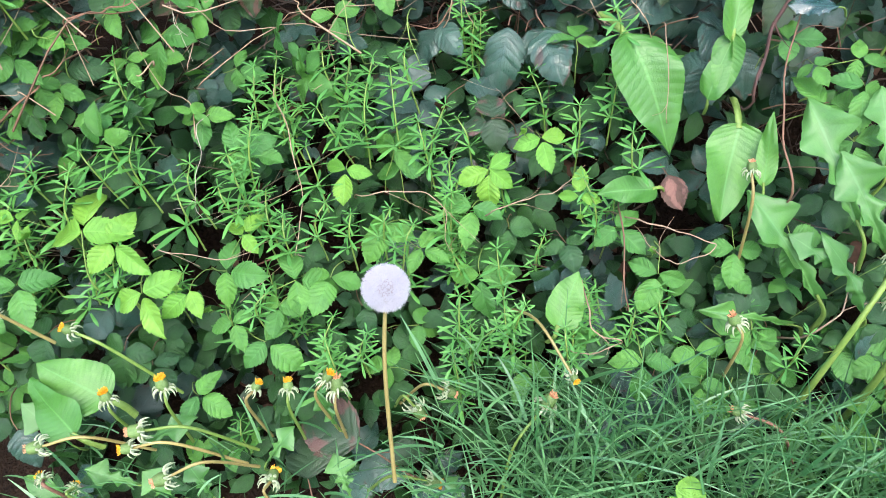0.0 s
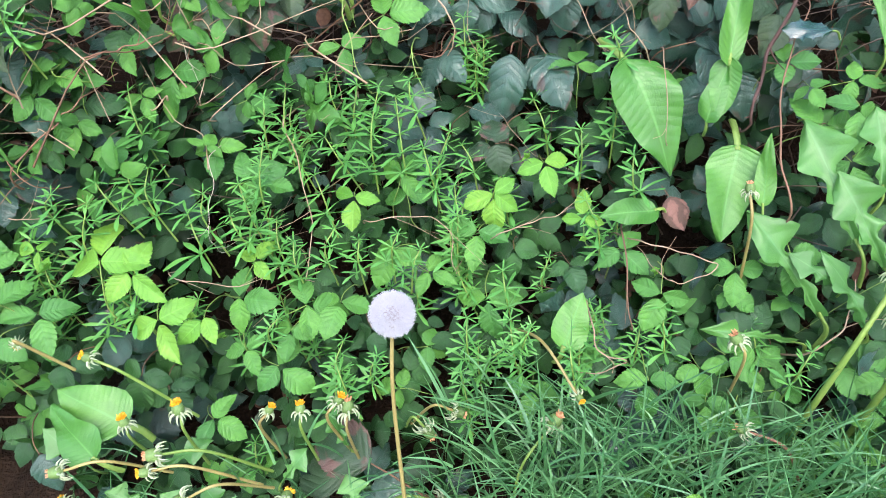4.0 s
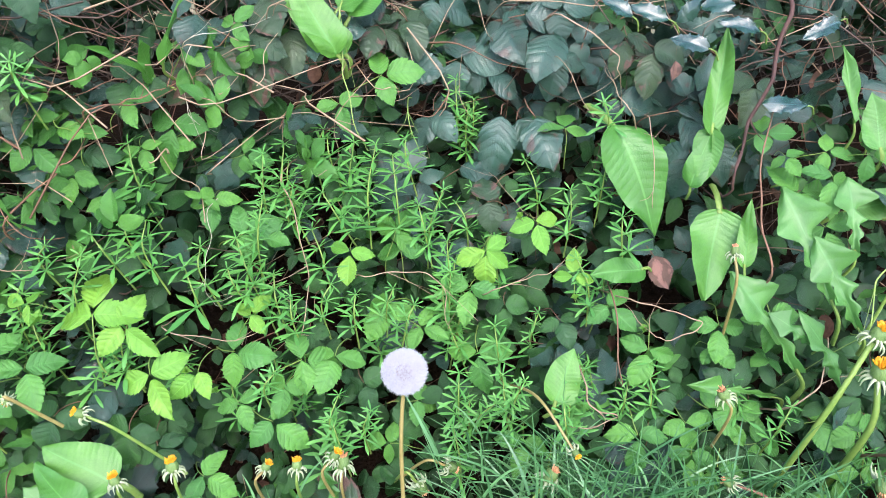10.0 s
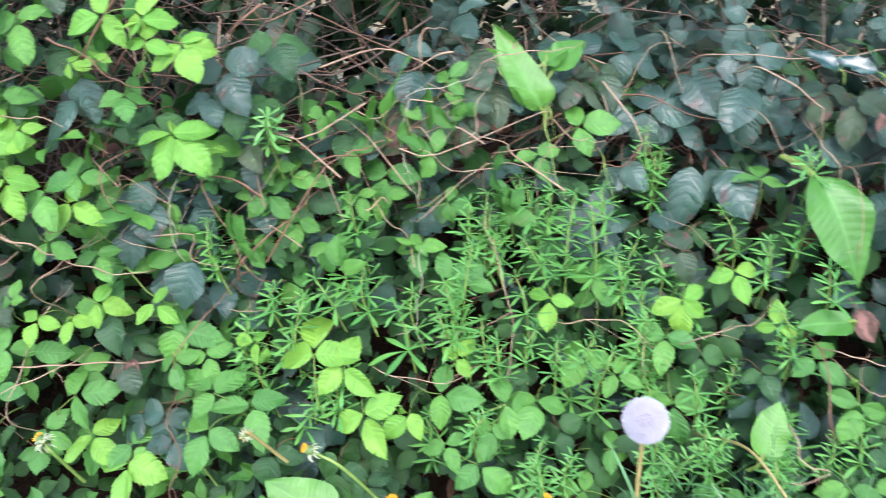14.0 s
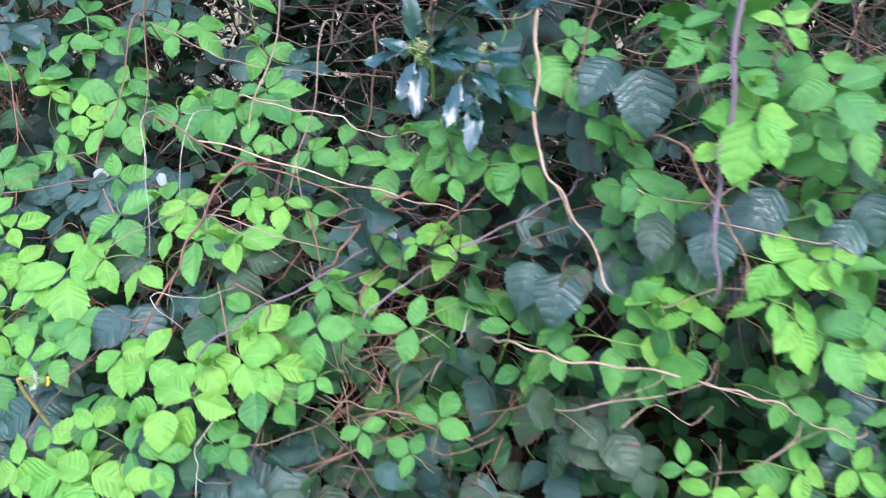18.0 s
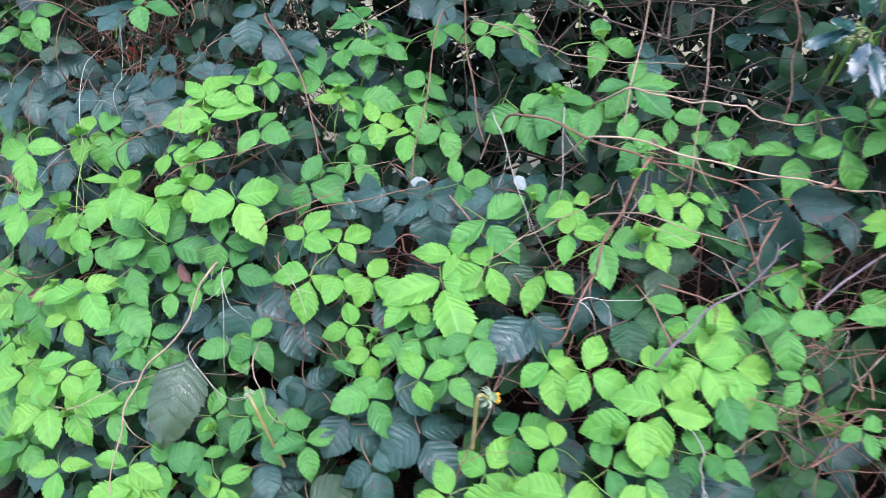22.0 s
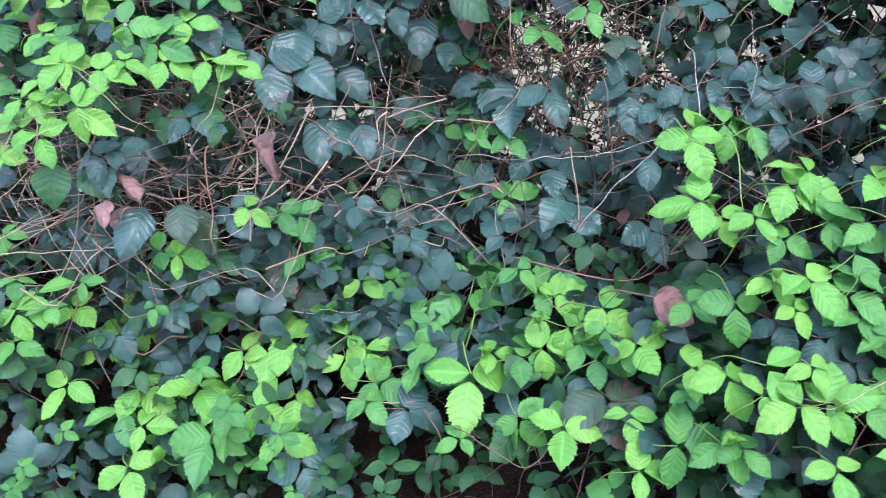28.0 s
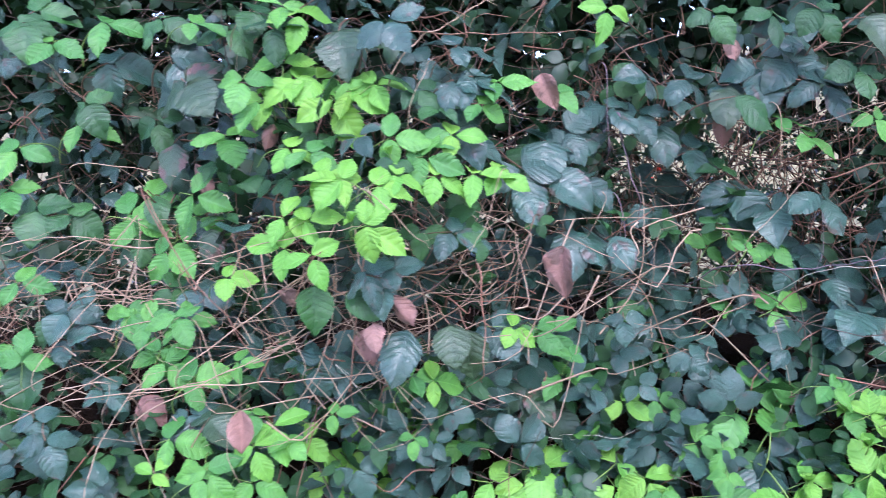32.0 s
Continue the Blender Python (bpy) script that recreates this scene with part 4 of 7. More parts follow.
sprig(-0.584, 0.763, 1.030, 35, 98, "g")
sprig(-0.506, 0.833, 1.022, 43, -97, "g")
sprig(-0.537, 0.802, 1.001, 28, -62, "g")
sprig(-0.599, 0.754, 0.981, 32, -92, "g")
sprig(-0.622, 0.733, 0.954, 26, -62, "g")
sprig(-0.462, 0.822, 0.928, 34, -82, "g")
sprig(-0.435, 0.867, 0.974, 31, -2, "g")
sprig(-0.582, 0.775, 0.951, 28, -92, "d")
sprig(-0.423, 0.808, 0.890, 40, 18, "g")
sprig(-0.235, 0.870, 0.849, 39, 98, "g")
sprig(-0.293, 0.831, 0.863, 35, -97, "y")
sprig(-0.311, 0.883, 0.897, 36, -42, "m")
sprig(-0.123, 0.883, 0.850, 43, -92, "y", 4)
sprig(-0.061, 0.896, 0.890, 38, -62, "y")
sprig(-0.009, 0.851, 0.836, 29, 88, "y")
sprig(0.037, 0.841, 0.802, 37, -42, "g")
sprig(0.090, 0.814, 0.758, 40, -102, "g")
sprig(-0.142, 0.864, 0.805, 42, -102, "g")
sprig(-0.247, 0.823, 0.792, 41, -112, "g")
sprig(-0.204, 0.834, 0.756, 33, -22, "g")
sprig(-0.127, 0.832, 0.725, 48, -82, "g")
sprig(-0.399, 0.743, 0.811, 28, 58, "y")
sprig(-0.415, 0.718, 0.774, 46, -2, "g")
sprig(-0.562, 0.677, 0.838, 57, 98, "y")
sprig(-0.501, 0.671, 0.765, 47, -62, "y")
sprig(-0.446, 0.682, 0.766, 38, -102, "y", 2)
sprig(-0.628, 0.662, 0.856, 25, 178, "y")
sprig(-0.630, 0.633, 0.787, 46, -62, "g")
sprig(-0.604, 0.627, 0.727, 38, -102, "m")
sprig(-0.299, 0.754, 0.754, 41, -92, "g")
sprig(-0.350, 0.710, 0.737, 32, -102, "g")
sprig(-0.363, 0.685, 0.700, 44, -22, "g")
sprig(-0.404, 0.689, 0.721, 30, -62, "g")
sprig(-0.533, 0.655, 0.690, 39, -92, "m")
sprig(-0.437, 0.638, 0.647, 37, -22, "g")
sprig(-0.498, 0.653, 0.674, 34, -62, "m")
sprig(0.080, 0.751, 0.674, 40, -82, "g")
sprig(0.140, 0.777, 0.678, 34, -62, "g")
sprig(0.201, 0.797, 0.670, 37, 28, "g")
sprig(0.236, 0.798, 0.639, 34, -2, "g")
sprig(0.185, 0.766, 0.623, 41, -102, "g")
sprig(0.149, 0.759, 0.643, 34, -92, "g")
sprig(0.175, 0.837, 0.787, 37, -92, "g")
sprig(0.172, 0.832, 0.758, 30, -42, "g")
sprig(-0.059, 0.760, 0.640, 37, -92, "g")
sprig(-0.022, 0.838, 0.778, 31, -62, "m")
sprig(-0.095, 0.861, 0.783, 32, -92, "m")
sprig(0.212, 0.939, 1.006, 32, -2, "g")
sprig(0.286, 0.922, 0.991, 31, -2, "g")
sprig(0.240, 0.920, 0.984, 25, -62, "g")
sprig(0.256, 0.900, 0.945, 48, 28, "g")
sprig(0.291, 0.898, 0.969, 41, -102, "g")
sprig(0.287, 0.875, 0.912, 42, -62, "g")
sprig(-0.028, 0.995, 0.986, 36, 88, "g")
sprig(-0.096, 1.038, 0.984, 62, -92, "d", 2)
sprig(-0.172, 0.987, 0.924, 45, -2, "d", 1)
sprig(-0.231, 0.910, 0.875, 40, -92, "d")
sprig(-0.127, 0.934, 0.898, 42, 198, "r")
sprig(-0.176, 0.914, 0.841, 44, -92, "d")
sprig(0.115, 0.985, 1.019, 53, -12, "d", 2)
sprig(0.133, 0.961, 0.971, 48, -92, "d")
sprig(-0.593, 0.769, 1.044, 38, 158, "d")
sprig(-0.471, 0.863, 0.961, 35, -2, "d")
sprig(-0.030, 0.829, 0.746, 41, -22, "d")
sprig(-0.212, 1.021, 0.997, 53, -92, "d", 2)
sprig(-0.674, 0.602, 0.590, 49, -62, "d", 1)
sprig(-0.204, 0.801, 0.660, 33, -2, "g")
sprig(0.234, 0.837, 0.806, 39, -82, "g")
sprig(0.305, 0.809, 0.673, 40, 18, "g")
sprig(0.351, 0.795, 0.673, 39, 118, "g")
sprig(-0.270, 0.776, 0.701, 32, -62, "m")
sprig(-0.335, 0.773, 0.780, 28, -102, "m")
sprig(0.115, 0.801, 0.708, 31, -2, "m")
sprig(0.216, 0.838, 0.693, 38, 178, "m")
sprig(0.272, 0.755, 0.593, 40, -32, "g")
sprig(0.318, 0.749, 0.606, 36, -62, "g")
sprig(-0.545, 0.798, 1.057, 32, 28, "g")
sprig(-0.625, 0.726, 1.024, 34, -32, "g")
sprig(-0.605, 0.755, 1.066, 31, 8, "m")
sprig(-0.234, 0.759, 0.619, 33, 178, "g")
clover(0.124, 0.624, 0.623, 31, 90)
sprig(-0.258, 0.685, 0.552, 84, 158, "r", 1)
sprig(-0.314, 0.639, 0.526, 67, 98, "r", 1)
sprig(-0.224, 0.697, 0.532, 43, -2, "r", 1)
sprig(0.095, 0.903, 0.847, 42, -62, "p", 1)
cleavers(-0.455, 0.719, 0.831, -0.470, 0.735, 0.877, 33)
cleavers(-0.505, 0.724, 0.877, -0.513, 0.743, 0.931, 20)
cleavers(-0.361, 0.740, 0.812, -0.372, 0.765, 0.859, 17)
cleavers(-0.402, 0.745, 0.837, -0.423, 0.749, 0.870, 17)
cleavers(-0.290, 0.846, 0.887, -0.331, 0.853, 0.933, 19)
cleavers(-0.277, 0.852, 0.893, -0.271, 0.906, 0.982, 19)
cleavers(-0.238, 0.865, 0.882, -0.249, 0.903, 0.970, 20)
cleavers(-0.199, 0.881, 0.854, -0.213, 0.886, 0.908, 18)
cleavers(-0.388, 0.848, 0.926, -0.383, 0.874, 0.988, 19)
cleavers(-0.057, 0.909, 0.911, -0.079, 0.943, 0.956, 19)
cleavers(0.058, 0.871, 0.866, 0.048, 0.882, 0.908, 21)
cleavers(-0.344, 0.742, 0.790, -0.350, 0.755, 0.835, 17)
cleavers(-0.281, 0.775, 0.784, -0.278, 0.788, 0.824, 15)
cleavers(-0.295, 0.694, 0.672, -0.286, 0.715, 0.724, 15)
cleavers(-0.279, 0.691, 0.641, -0.291, 0.692, 0.707, 15)
cleavers(-0.127, 0.783, 0.642, -0.096, 0.770, 0.690, 16)
cleavers(0.027, 0.958, 1.004, 0.017, 0.951, 1.035, 17)
cleavers(-0.612, 0.685, 0.888, -0.610, 0.690, 0.917, 16)
cleavers(-0.083, 0.777, 0.677, -0.062, 0.765, 0.730, 15)
cleavers(-0.004, 0.726, 0.683, -0.014, 0.736, 0.723, 14)
cleavers(-0.229, 0.803, 0.772, -0.208, 0.812, 0.801, 15)
cleavers(-0.532, 0.732, 0.900, -0.535, 0.738, 0.932, 18)
cleavers(-0.449, 0.743, 0.849, -0.457, 0.756, 0.894, 19)
cleavers(-0.320, 0.797, 0.854, -0.337, 0.818, 0.896, 19)
cleavers(-0.319, 0.889, 0.950, -0.333, 0.898, 0.990, 18)
cleavers(-0.150, 0.892, 0.875, -0.165, 0.897, 0.910, 15)
cleavers(-0.359, 0.839, 0.901, -0.368, 0.849, 0.940, 18)
cleavers(-0.227, 0.927, 0.942, -0.236, 0.927, 0.985, 19)
cleavers(-0.248, 0.797, 0.790, -0.234, 0.809, 0.824, 15)
cleavers(-0.370, 0.682, 0.738, -0.355, 0.690, 0.766, 14)
cleavers(-0.260, 0.725, 0.652, -0.250, 0.728, 0.694, 15)
cleavers(-0.316, 0.766, 0.801, -0.306, 0.780, 0.841, 16)
long_leaf("dock", 0.033, 0.959, 1.003, 0.104, 0.886, 0.895, 76)
long_leaf("dock", 0.169, 0.901, 0.917, 0.156, 0.832, 0.825, 66)
long_leaf("dock", 0.153, 0.941, 1.011, 0.136, 0.901, 0.949, 35)
long_leaf("dock", 0.080, 0.873, 0.841, 0.014, 0.840, 0.848, 36)
long_leaf("dock", -0.024, 0.759, 0.705, 0.001, 0.788, 0.765, 44)
long_leaf("dock", 0.196, 0.851, 0.862, 0.198, 0.874, 0.942, 23)
long_leaf("lobed", 0.274, 0.817, 0.738, 0.188, 0.838, 0.864, 62)
long_leaf("lobed", 0.296, 0.820, 0.835, 0.237, 0.882, 0.960, 69)
long_leaf("lobed", 0.329, 0.811, 0.807, 0.271, 0.838, 0.913, 63)
long_leaf("lobed", 0.317, 0.847, 0.892, 0.308, 0.882, 0.975, 57)
long_leaf("lobed", 0.285, 0.819, 0.776, 0.239, 0.812, 0.821, 38)
long_leaf("lobed", 0.250, 0.814, 0.701, 0.141, 0.778, 0.739, 23)
long_leaf("dock", -0.518, 0.587, 0.670, -0.596, 0.588, 0.720, 62, 6)
long_leaf("lobed", -0.578, 0.580, 0.598, -0.613, 0.563, 0.662, 43)
long_leaf("lobed", -0.356, 0.620, 0.567, -0.325, 0.631, 0.616, 35)
long_leaf("lobed", -0.258, 0.632, 0.514, -0.280, 0.646, 0.564, 44)
long_leaf("lobed", -0.413, 0.587, 0.533, -0.435, 0.579, 0.586, 35)
long_leaf("lobed", -0.281, 0.678, 0.580, -0.299, 0.665, 0.643, 30)
long_leaf("lobed", -0.501, 0.578, 0.548, -0.557, 0.563, 0.582, 35)
long_leaf("lobed", 0.324, 0.808, 0.725, 0.282, 0.799, 0.824, 39)
long_leaf("lobed", -0.122, 0.658, 0.509, -0.146, 0.674, 0.524, 30)
long_leaf("lobed", 0.259, 0.696, 0.538, 0.237, 0.709, 0.568, 28)
dandelion("o", -0.531, 0.584, 0.768, -0.466, 0.631, 0.666, 15)
dandelion("o", -0.501, 0.567, 0.689, -0.510, 0.600, 0.608, 17)
dandelion("o", -0.441, 0.585, 0.699, -0.454, 0.611, 0.607, 19)
dandelion("o", -0.470, 0.547, 0.645, -0.386, 0.610, 0.582, 16)
dandelion("o", -0.571, 0.517, 0.609, -0.561, 0.523, 0.576, 15)
dandelion("o", -0.538, 0.518, 0.600, -0.529, 0.523, 0.565, 13)
dandelion("o", -0.327, 0.570, 0.593, -0.317, 0.568, 0.546, 19)
dandelion("o", -0.348, 0.611, 0.690, -0.359, 0.633, 0.610, 14)
dandelion("o", -0.314, 0.625, 0.681, -0.322, 0.646, 0.599, 16)
dandelion("o", -0.281, 0.653, 0.677, -0.286, 0.673, 0.593, 16)
dandelion("c", -0.270, 0.657, 0.660, -0.277, 0.675, 0.573, 22)
dandelion("c", -0.190, 0.703, 0.609, -0.229, 0.731, 0.591, 21)
dandelion("c", -0.156, 0.720, 0.625, -0.222, 0.735, 0.594, 19)
dandelion("o", -0.164, 0.646, 0.544, -0.248, 0.649, 0.518, 19)
dandelion("o", -0.002, 0.679, 0.702, -0.094, 0.807, 0.711, 12)
dandelion("c", -0.428, 0.539, 0.617, -0.372, 0.611, 0.578, 21)
dandelion("c", -0.459, 0.559, 0.661, -0.374, 0.621, 0.596, 21)
dandelion("w", -0.030, 0.671, 0.658, -0.080, 0.656, 0.511, 22)
dandelion("w", 0.188, 0.702, 0.652, 0.269, 0.717, 0.570, 16)
dandelion("w", 0.174, 0.817, 0.893, 0.183, 0.826, 0.786, 15)
dandelion("w", 0.172, 0.741, 0.744, 0.181, 0.775, 0.659, 19)
dandelion("w", -0.568, 0.529, 0.649, -0.499, 0.597, 0.599, 19)
twig("tan", 2, (-0.383, 0.853, 0.953), (-0.361, 0.828, 0.912), (-0.334, 0.779, 0.839), (-0.336, 0.745, 0.792))
twig("tan", 1.6, (-0.273, 0.821, 0.834), (-0.208, 0.850, 0.829), (-0.174, 0.841, 0.812), (-0.168, 0.823, 0.770))
twig("tan", 1.8, (-0.112, 0.830, 0.818), (-0.069, 0.838, 0.835), (-0.033, 0.851, 0.844))
twig("tan", 2, (0.061, 0.827, 0.821), (0.108, 0.830, 0.808), (0.152, 0.825, 0.794), (0.113, 0.808, 0.779), (0.087, 0.808, 0.788))
twig("tan", 2.2, (0.010, 0.763, 0.739), (0.022, 0.748, 0.710), (0.052, 0.745, 0.704), (0.008, 0.733, 0.689))
twig("brown", 3, (-0.654, 0.688, 0.939), (-0.606, 0.721, 0.988), (-0.583, 0.738, 1.009))
twig("white", 1.5, (-0.456, 0.793, 0.932), (-0.449, 0.771, 0.902), (-0.450, 0.743, 0.864), (-0.438, 0.728, 0.835))
twig("tan", 1.6, (-0.485, 0.694, 0.813), (-0.406, 0.707, 0.798))
twig("brown", 3, (0.222, 0.832, 0.866), (0.206, 0.873, 0.942), (0.211, 0.914, 1.019), (0.229, 0.943, 1.062))
twig("tan", 2, (0.058, 0.947, 1.014), (0.036, 0.959, 1.043))
twig("tan", 1, (-0.112, 0.927, 0.931), (-0.074, 0.903, 0.897))
twig("tan", 3, (0.269, 0.792, 0.707), (0.299, 0.806, 0.740))
twig("tan", 1.6, (0.078, 0.942, 1.009), (0.086, 0.906, 0.925))
twig("green", 2, (-0.591, 0.731, 1.054), (-0.582, 0.732, 1.042))
twig("green", 2, (-0.239, 0.960, 1.018), (-0.222, 0.940, 0.967))
twig("brown", 2.5, (0.043, 0.823, 0.814), (0.055, 0.774, 0.737))
long_leaf("dock", -0.541, 0.548, 0.650, -0.601, 0.567, 0.706, 52, 8)
long_leaf("lobed", -0.587, 0.554, 0.537, -0.628, 0.542, 0.572, 40)
long_leaf("lobed", -0.460, 0.578, 0.534, -0.491, 0.569, 0.570, 40)
long_leaf("lobed", -0.506, 0.594, 0.596, -0.434, 0.602, 0.644, 34)
sprig(0.262, 0.912, 0.943, 48, -2, "m", 1)
sprig(0.305, 0.826, 0.661, 34, -62, "m")
sprig(0.214, 0.805, 0.639, 35, -92, "m")
sprig(0.095, 0.777, 0.673, 37, 88, "m")
sprig(0.275, 0.763, 0.586, 35, -92, "m")
sprig(0.311, 0.716, 0.574, 40, -2, "g")
sprig(0.264, 0.721, 0.538, 40, -92, "m", 1)
sprig(0.351, 0.761, 0.635, 39, 88, "g")
sprig(0.349, 0.741, 0.582, 36, 198, "m")

dandelion("o", 0.319, 0.752, 0.829, 0.256, 0.761, 0.600, 24, 1.9)
dandelion("o", 0.330, 0.740, 0.786, 0.320, 0.758, 0.619, 27, 2.1)
dandelion("w", 0.374, 0.721, 0.743, 0.447, 0.711, 0.667, 24)
dandelion("w", 0.355, 0.714, 0.675, 0.356, 0.769, 0.670, 26)
dandelion("w", 0.398, 0.830, 0.984, 0.342, 0.812, 0.807, 25)
long_leaf("dock", 0.343, 0.912, 0.999, 0.330, 0.936, 1.063, 40)
long_leaf("dock", 0.375, 0.867, 0.934, 0.441, 0.857, 0.940, 28)
sprig(0.334, 0.918, 0.992, 39, -6, "g")
sprig(0.421, 0.938, 1.025, 38, 14, "g")
sprig(-0.509, 0.827, 0.999, 33, -96, "g")
sprig(0.170, 0.799, 0.686, 42, -26, "g")
twig("green", 3, (0.406, 0.866, 0.939), (0.364, 0.834, 0.895), (0.337, 0.821, 0.868), (0.333, 0.796, 0.817))

long_leaf("dock", -0.316, 0.942, 1.089, -0.370, 0.908, 1.172, 46)
long_leaf("dock", -0.324, 0.956, 1.144, -0.292, 0.980, 1.162, 33)
long_leaf("dock", -0.517, 0.824, 1.083, -0.515, 0.781, 1.133, 21)
long_leaf("dock", 0.151, 0.938, 1.002, 0.162, 0.979, 1.131, 31)
long_leaf("dock", 0.131, 0.917, 0.940, 0.146, 0.918, 1.007, 29)
long_leaf("dock", 0.312, 0.926, 1.027, 0.299, 0.966, 1.114, 19)
long_leaf("holly", 0.091, 0.982, 1.133, 0.043, 0.985, 1.153, 26)
long_leaf("holly", 0.098, 0.982, 1.131, 0.123, 0.969, 1.158, 26)
long_leaf("holly", 0.138, 0.952, 1.105, 0.092, 0.954, 1.121, 29)
long_leaf("holly", 0.252, 0.917, 1.048, 0.187, 0.900, 1.059, 29)
long_leaf("holly", 0.196, 0.958, 1.126, 0.147, 0.946, 1.144, 25)
long_leaf("holly", 0.287, 0.966, 1.140, 0.240, 0.939, 1.126, 25)
sprig(0.203, 0.973, 1.060, 43, -100, "r")
sprig(0.078, 1.018, 1.094, 52, -60, "r", 2)
dead_leaf(0.107, 1.003, 1.079, 26, -90)
sprig(-0.468, 0.872, 1.101, 59, -80, "r", 2)
sprig(-0.425, 0.897, 1.119, 56, -60, "r", 2)
dead_leaf(-0.485, 0.871, 1.080, 49, -80)
twig("white", 1.6, (-0.476, 0.844, 1.113), (-0.484, 0.829, 1.062), (-0.476, 0.826, 1.029))
twig("white", 1.6, (-0.476, 0.831, 1.122), (-0.422, 0.854, 1.133))
twig("green", 2.5, (-0.320, 0.958, 1.154), (-0.318, 0.936, 1.094), (-0.309, 0.920, 1.047), (-0.289, 0.904, 0.985))
twig("dark", 6.5, (0.233, 1.000, 1.161), (0.216, 0.953, 1.079), (0.186, 0.916, 1.010), (0.177, 0.893, 0.951))
twig("tan", 2.5, (-0.043, 1.014, 1.131), (0.025, 0.988, 1.094), (0.034, 0.977, 1.068))
twig("tan", 2, (-0.111, 1.029, 1.146), (0.008, 1.021, 1.144), (0.100, 1.021, 1.155))
twig("tan", 1.5, (-0.661, 0.672, 0.892), (-0.626, 0.682, 0.890))

sprig(-0.651, 0.633, 1.210, 39, -62, "y", 4)
sprig(-0.682, 0.639, 1.116, 47, -32, "y", 5)
sprig(-0.601, 0.743, 1.041, 31, -22, "g")
sprig(-0.615, 0.739, 0.991, 34, -62, "g")
sprig(-0.731, 0.663, 0.897, 30, -62, "g")
sprig(-0.775, 0.646, 0.951, 39, 118, "g")
sprig(-0.725, 0.637, 0.839, 34, -62, "g")
sprig(-0.789, 0.597, 0.705, 49, -92, "y")
sprig(-0.856, 0.624, 0.720, 43, -32, "y")
sprig(-0.805, 0.623, 0.913, 33, -2, "y")
sprig(-0.633, 0.678, 1.181, 47, -62, "d")
sprig(-0.632, 0.684, 1.144, 42, 18, "m")
sprig(-0.740, 0.659, 1.036, 44, -62, "d")
sprig(-0.705, 0.691, 1.019, 39, -62, "d")
sprig(-0.739, 0.671, 0.991, 39, -102, "d")
sprig(-0.721, 0.696, 0.916, 56, -92, "d", 2)
sprig(-0.798, 0.639, 0.824, 34, -62, "r")
sprig(-0.747, 0.630, 0.761, 38, -92, "d")
sprig(-0.736, 0.619, 0.732, 35, -62, "d")
sprig(-0.800, 0.638, 0.895, 40, 178, "g")
sprig(-0.585, 0.708, 1.202, 36, -62, "m")
sprig(-0.474, 0.884, 1.125, 43, -72, "d")
sprig(-0.418, 0.899, 1.086, 44, -92, "r")
sprig(-0.251, 1.036, 1.121, 47, -62, "r")
sprig(-0.282, 1.030, 1.145, 55, 148, "d")
sprig(-0.222, 1.084, 1.140, 54, -2, "d")
sprig(-0.187, 1.065, 1.060, 61, -2, "d")
sprig(-0.146, 1.067, 1.047, 49, -32, "d")
sprig(-0.094, 1.088, 1.120, 68, -2, "d", 1)
sprig(-0.045, 1.062, 1.069, 48, -92, "d")
sprig(0.044, 1.029, 1.106, 45, -92, "r")
sprig(-0.275, 0.968, 1.057, 46, 18, "g")
sprig(-0.325, 0.934, 1.026, 34, -62, "g")
sprig(-0.449, 0.905, 1.039, 34, -2, "m")
sprig(-0.551, 0.814, 1.076, 42, -2, "m")
sprig(-0.626, 0.739, 1.067, 39, -102, "d")
sprig(-0.601, 0.767, 0.996, 42, 18, "m")
sprig(-0.750, 0.641, 1.123, 36, 58, "m")
sprig(-0.681, 0.617, 1.212, 27, 88, "y")
long_leaf("dock", -0.323, 0.931, 1.091, -0.371, 0.914, 1.196, 48)
long_leaf("dock", -0.312, 0.963, 1.133, -0.271, 1.003, 1.178, 40)
long_leaf("dock", -0.520, 0.819, 1.075, -0.526, 0.758, 1.139, 23)
long_leaf("dock", -0.507, 0.830, 1.094, -0.476, 0.805, 1.172, 13)
long_leaf("holly", 0.047, 0.987, 1.135, 0.009, 0.992, 1.162, 30)
long_leaf("holly", 0.125, 0.986, 1.149, 0.161, 0.969, 1.160, 29)
cleavers(-0.601, 0.699, 1.092, -0.587, 0.674, 1.129, 17)
cleavers(-0.544, 0.715, 0.885, -0.568, 0.716, 0.921, 19)
twig("brown", 2.2, (-0.681, 0.682, 1.050), (-0.662, 0.687, 0.994), (-0.629, 0.682, 0.934))
twig("brown", 2, (-0.743, 0.603, 1.092), (-0.741, 0.598, 1.045))
twig("brown", 2, (-0.578, 0.701, 1.183), (-0.524, 0.739, 1.146))
twig("tan", 2, (-0.453, 0.838, 1.199), (-0.458, 0.831, 1.161))
twig("tan", 1.5, (-0.036, 1.005, 1.073), (0.003, 0.973, 1.013))
twig("tan", 1.5, (-0.167, 1.071, 1.168), (-0.141, 1.041, 1.104))
twig("brown", 2, (-0.705, 0.554, 0.699), (-0.695, 0.574, 0.750), (-0.716, 0.588, 0.777))
twig("tan", 2, (-0.394, 0.894, 1.151), (-0.356, 0.923, 1.161), (-0.296, 0.957, 1.162))
sprig(-0.125, 1.089, 1.111, 57, -62, "d")
sprig(-0.048, 1.089, 1.127, 49, 18, "d")
sprig(-0.488, 0.852, 1.110, 39, 58, "g")
sprig(-0.433, 0.874, 1.134, 28, 58, "g")
sprig(0.036, 1.013, 1.026, 42, -2, "d")

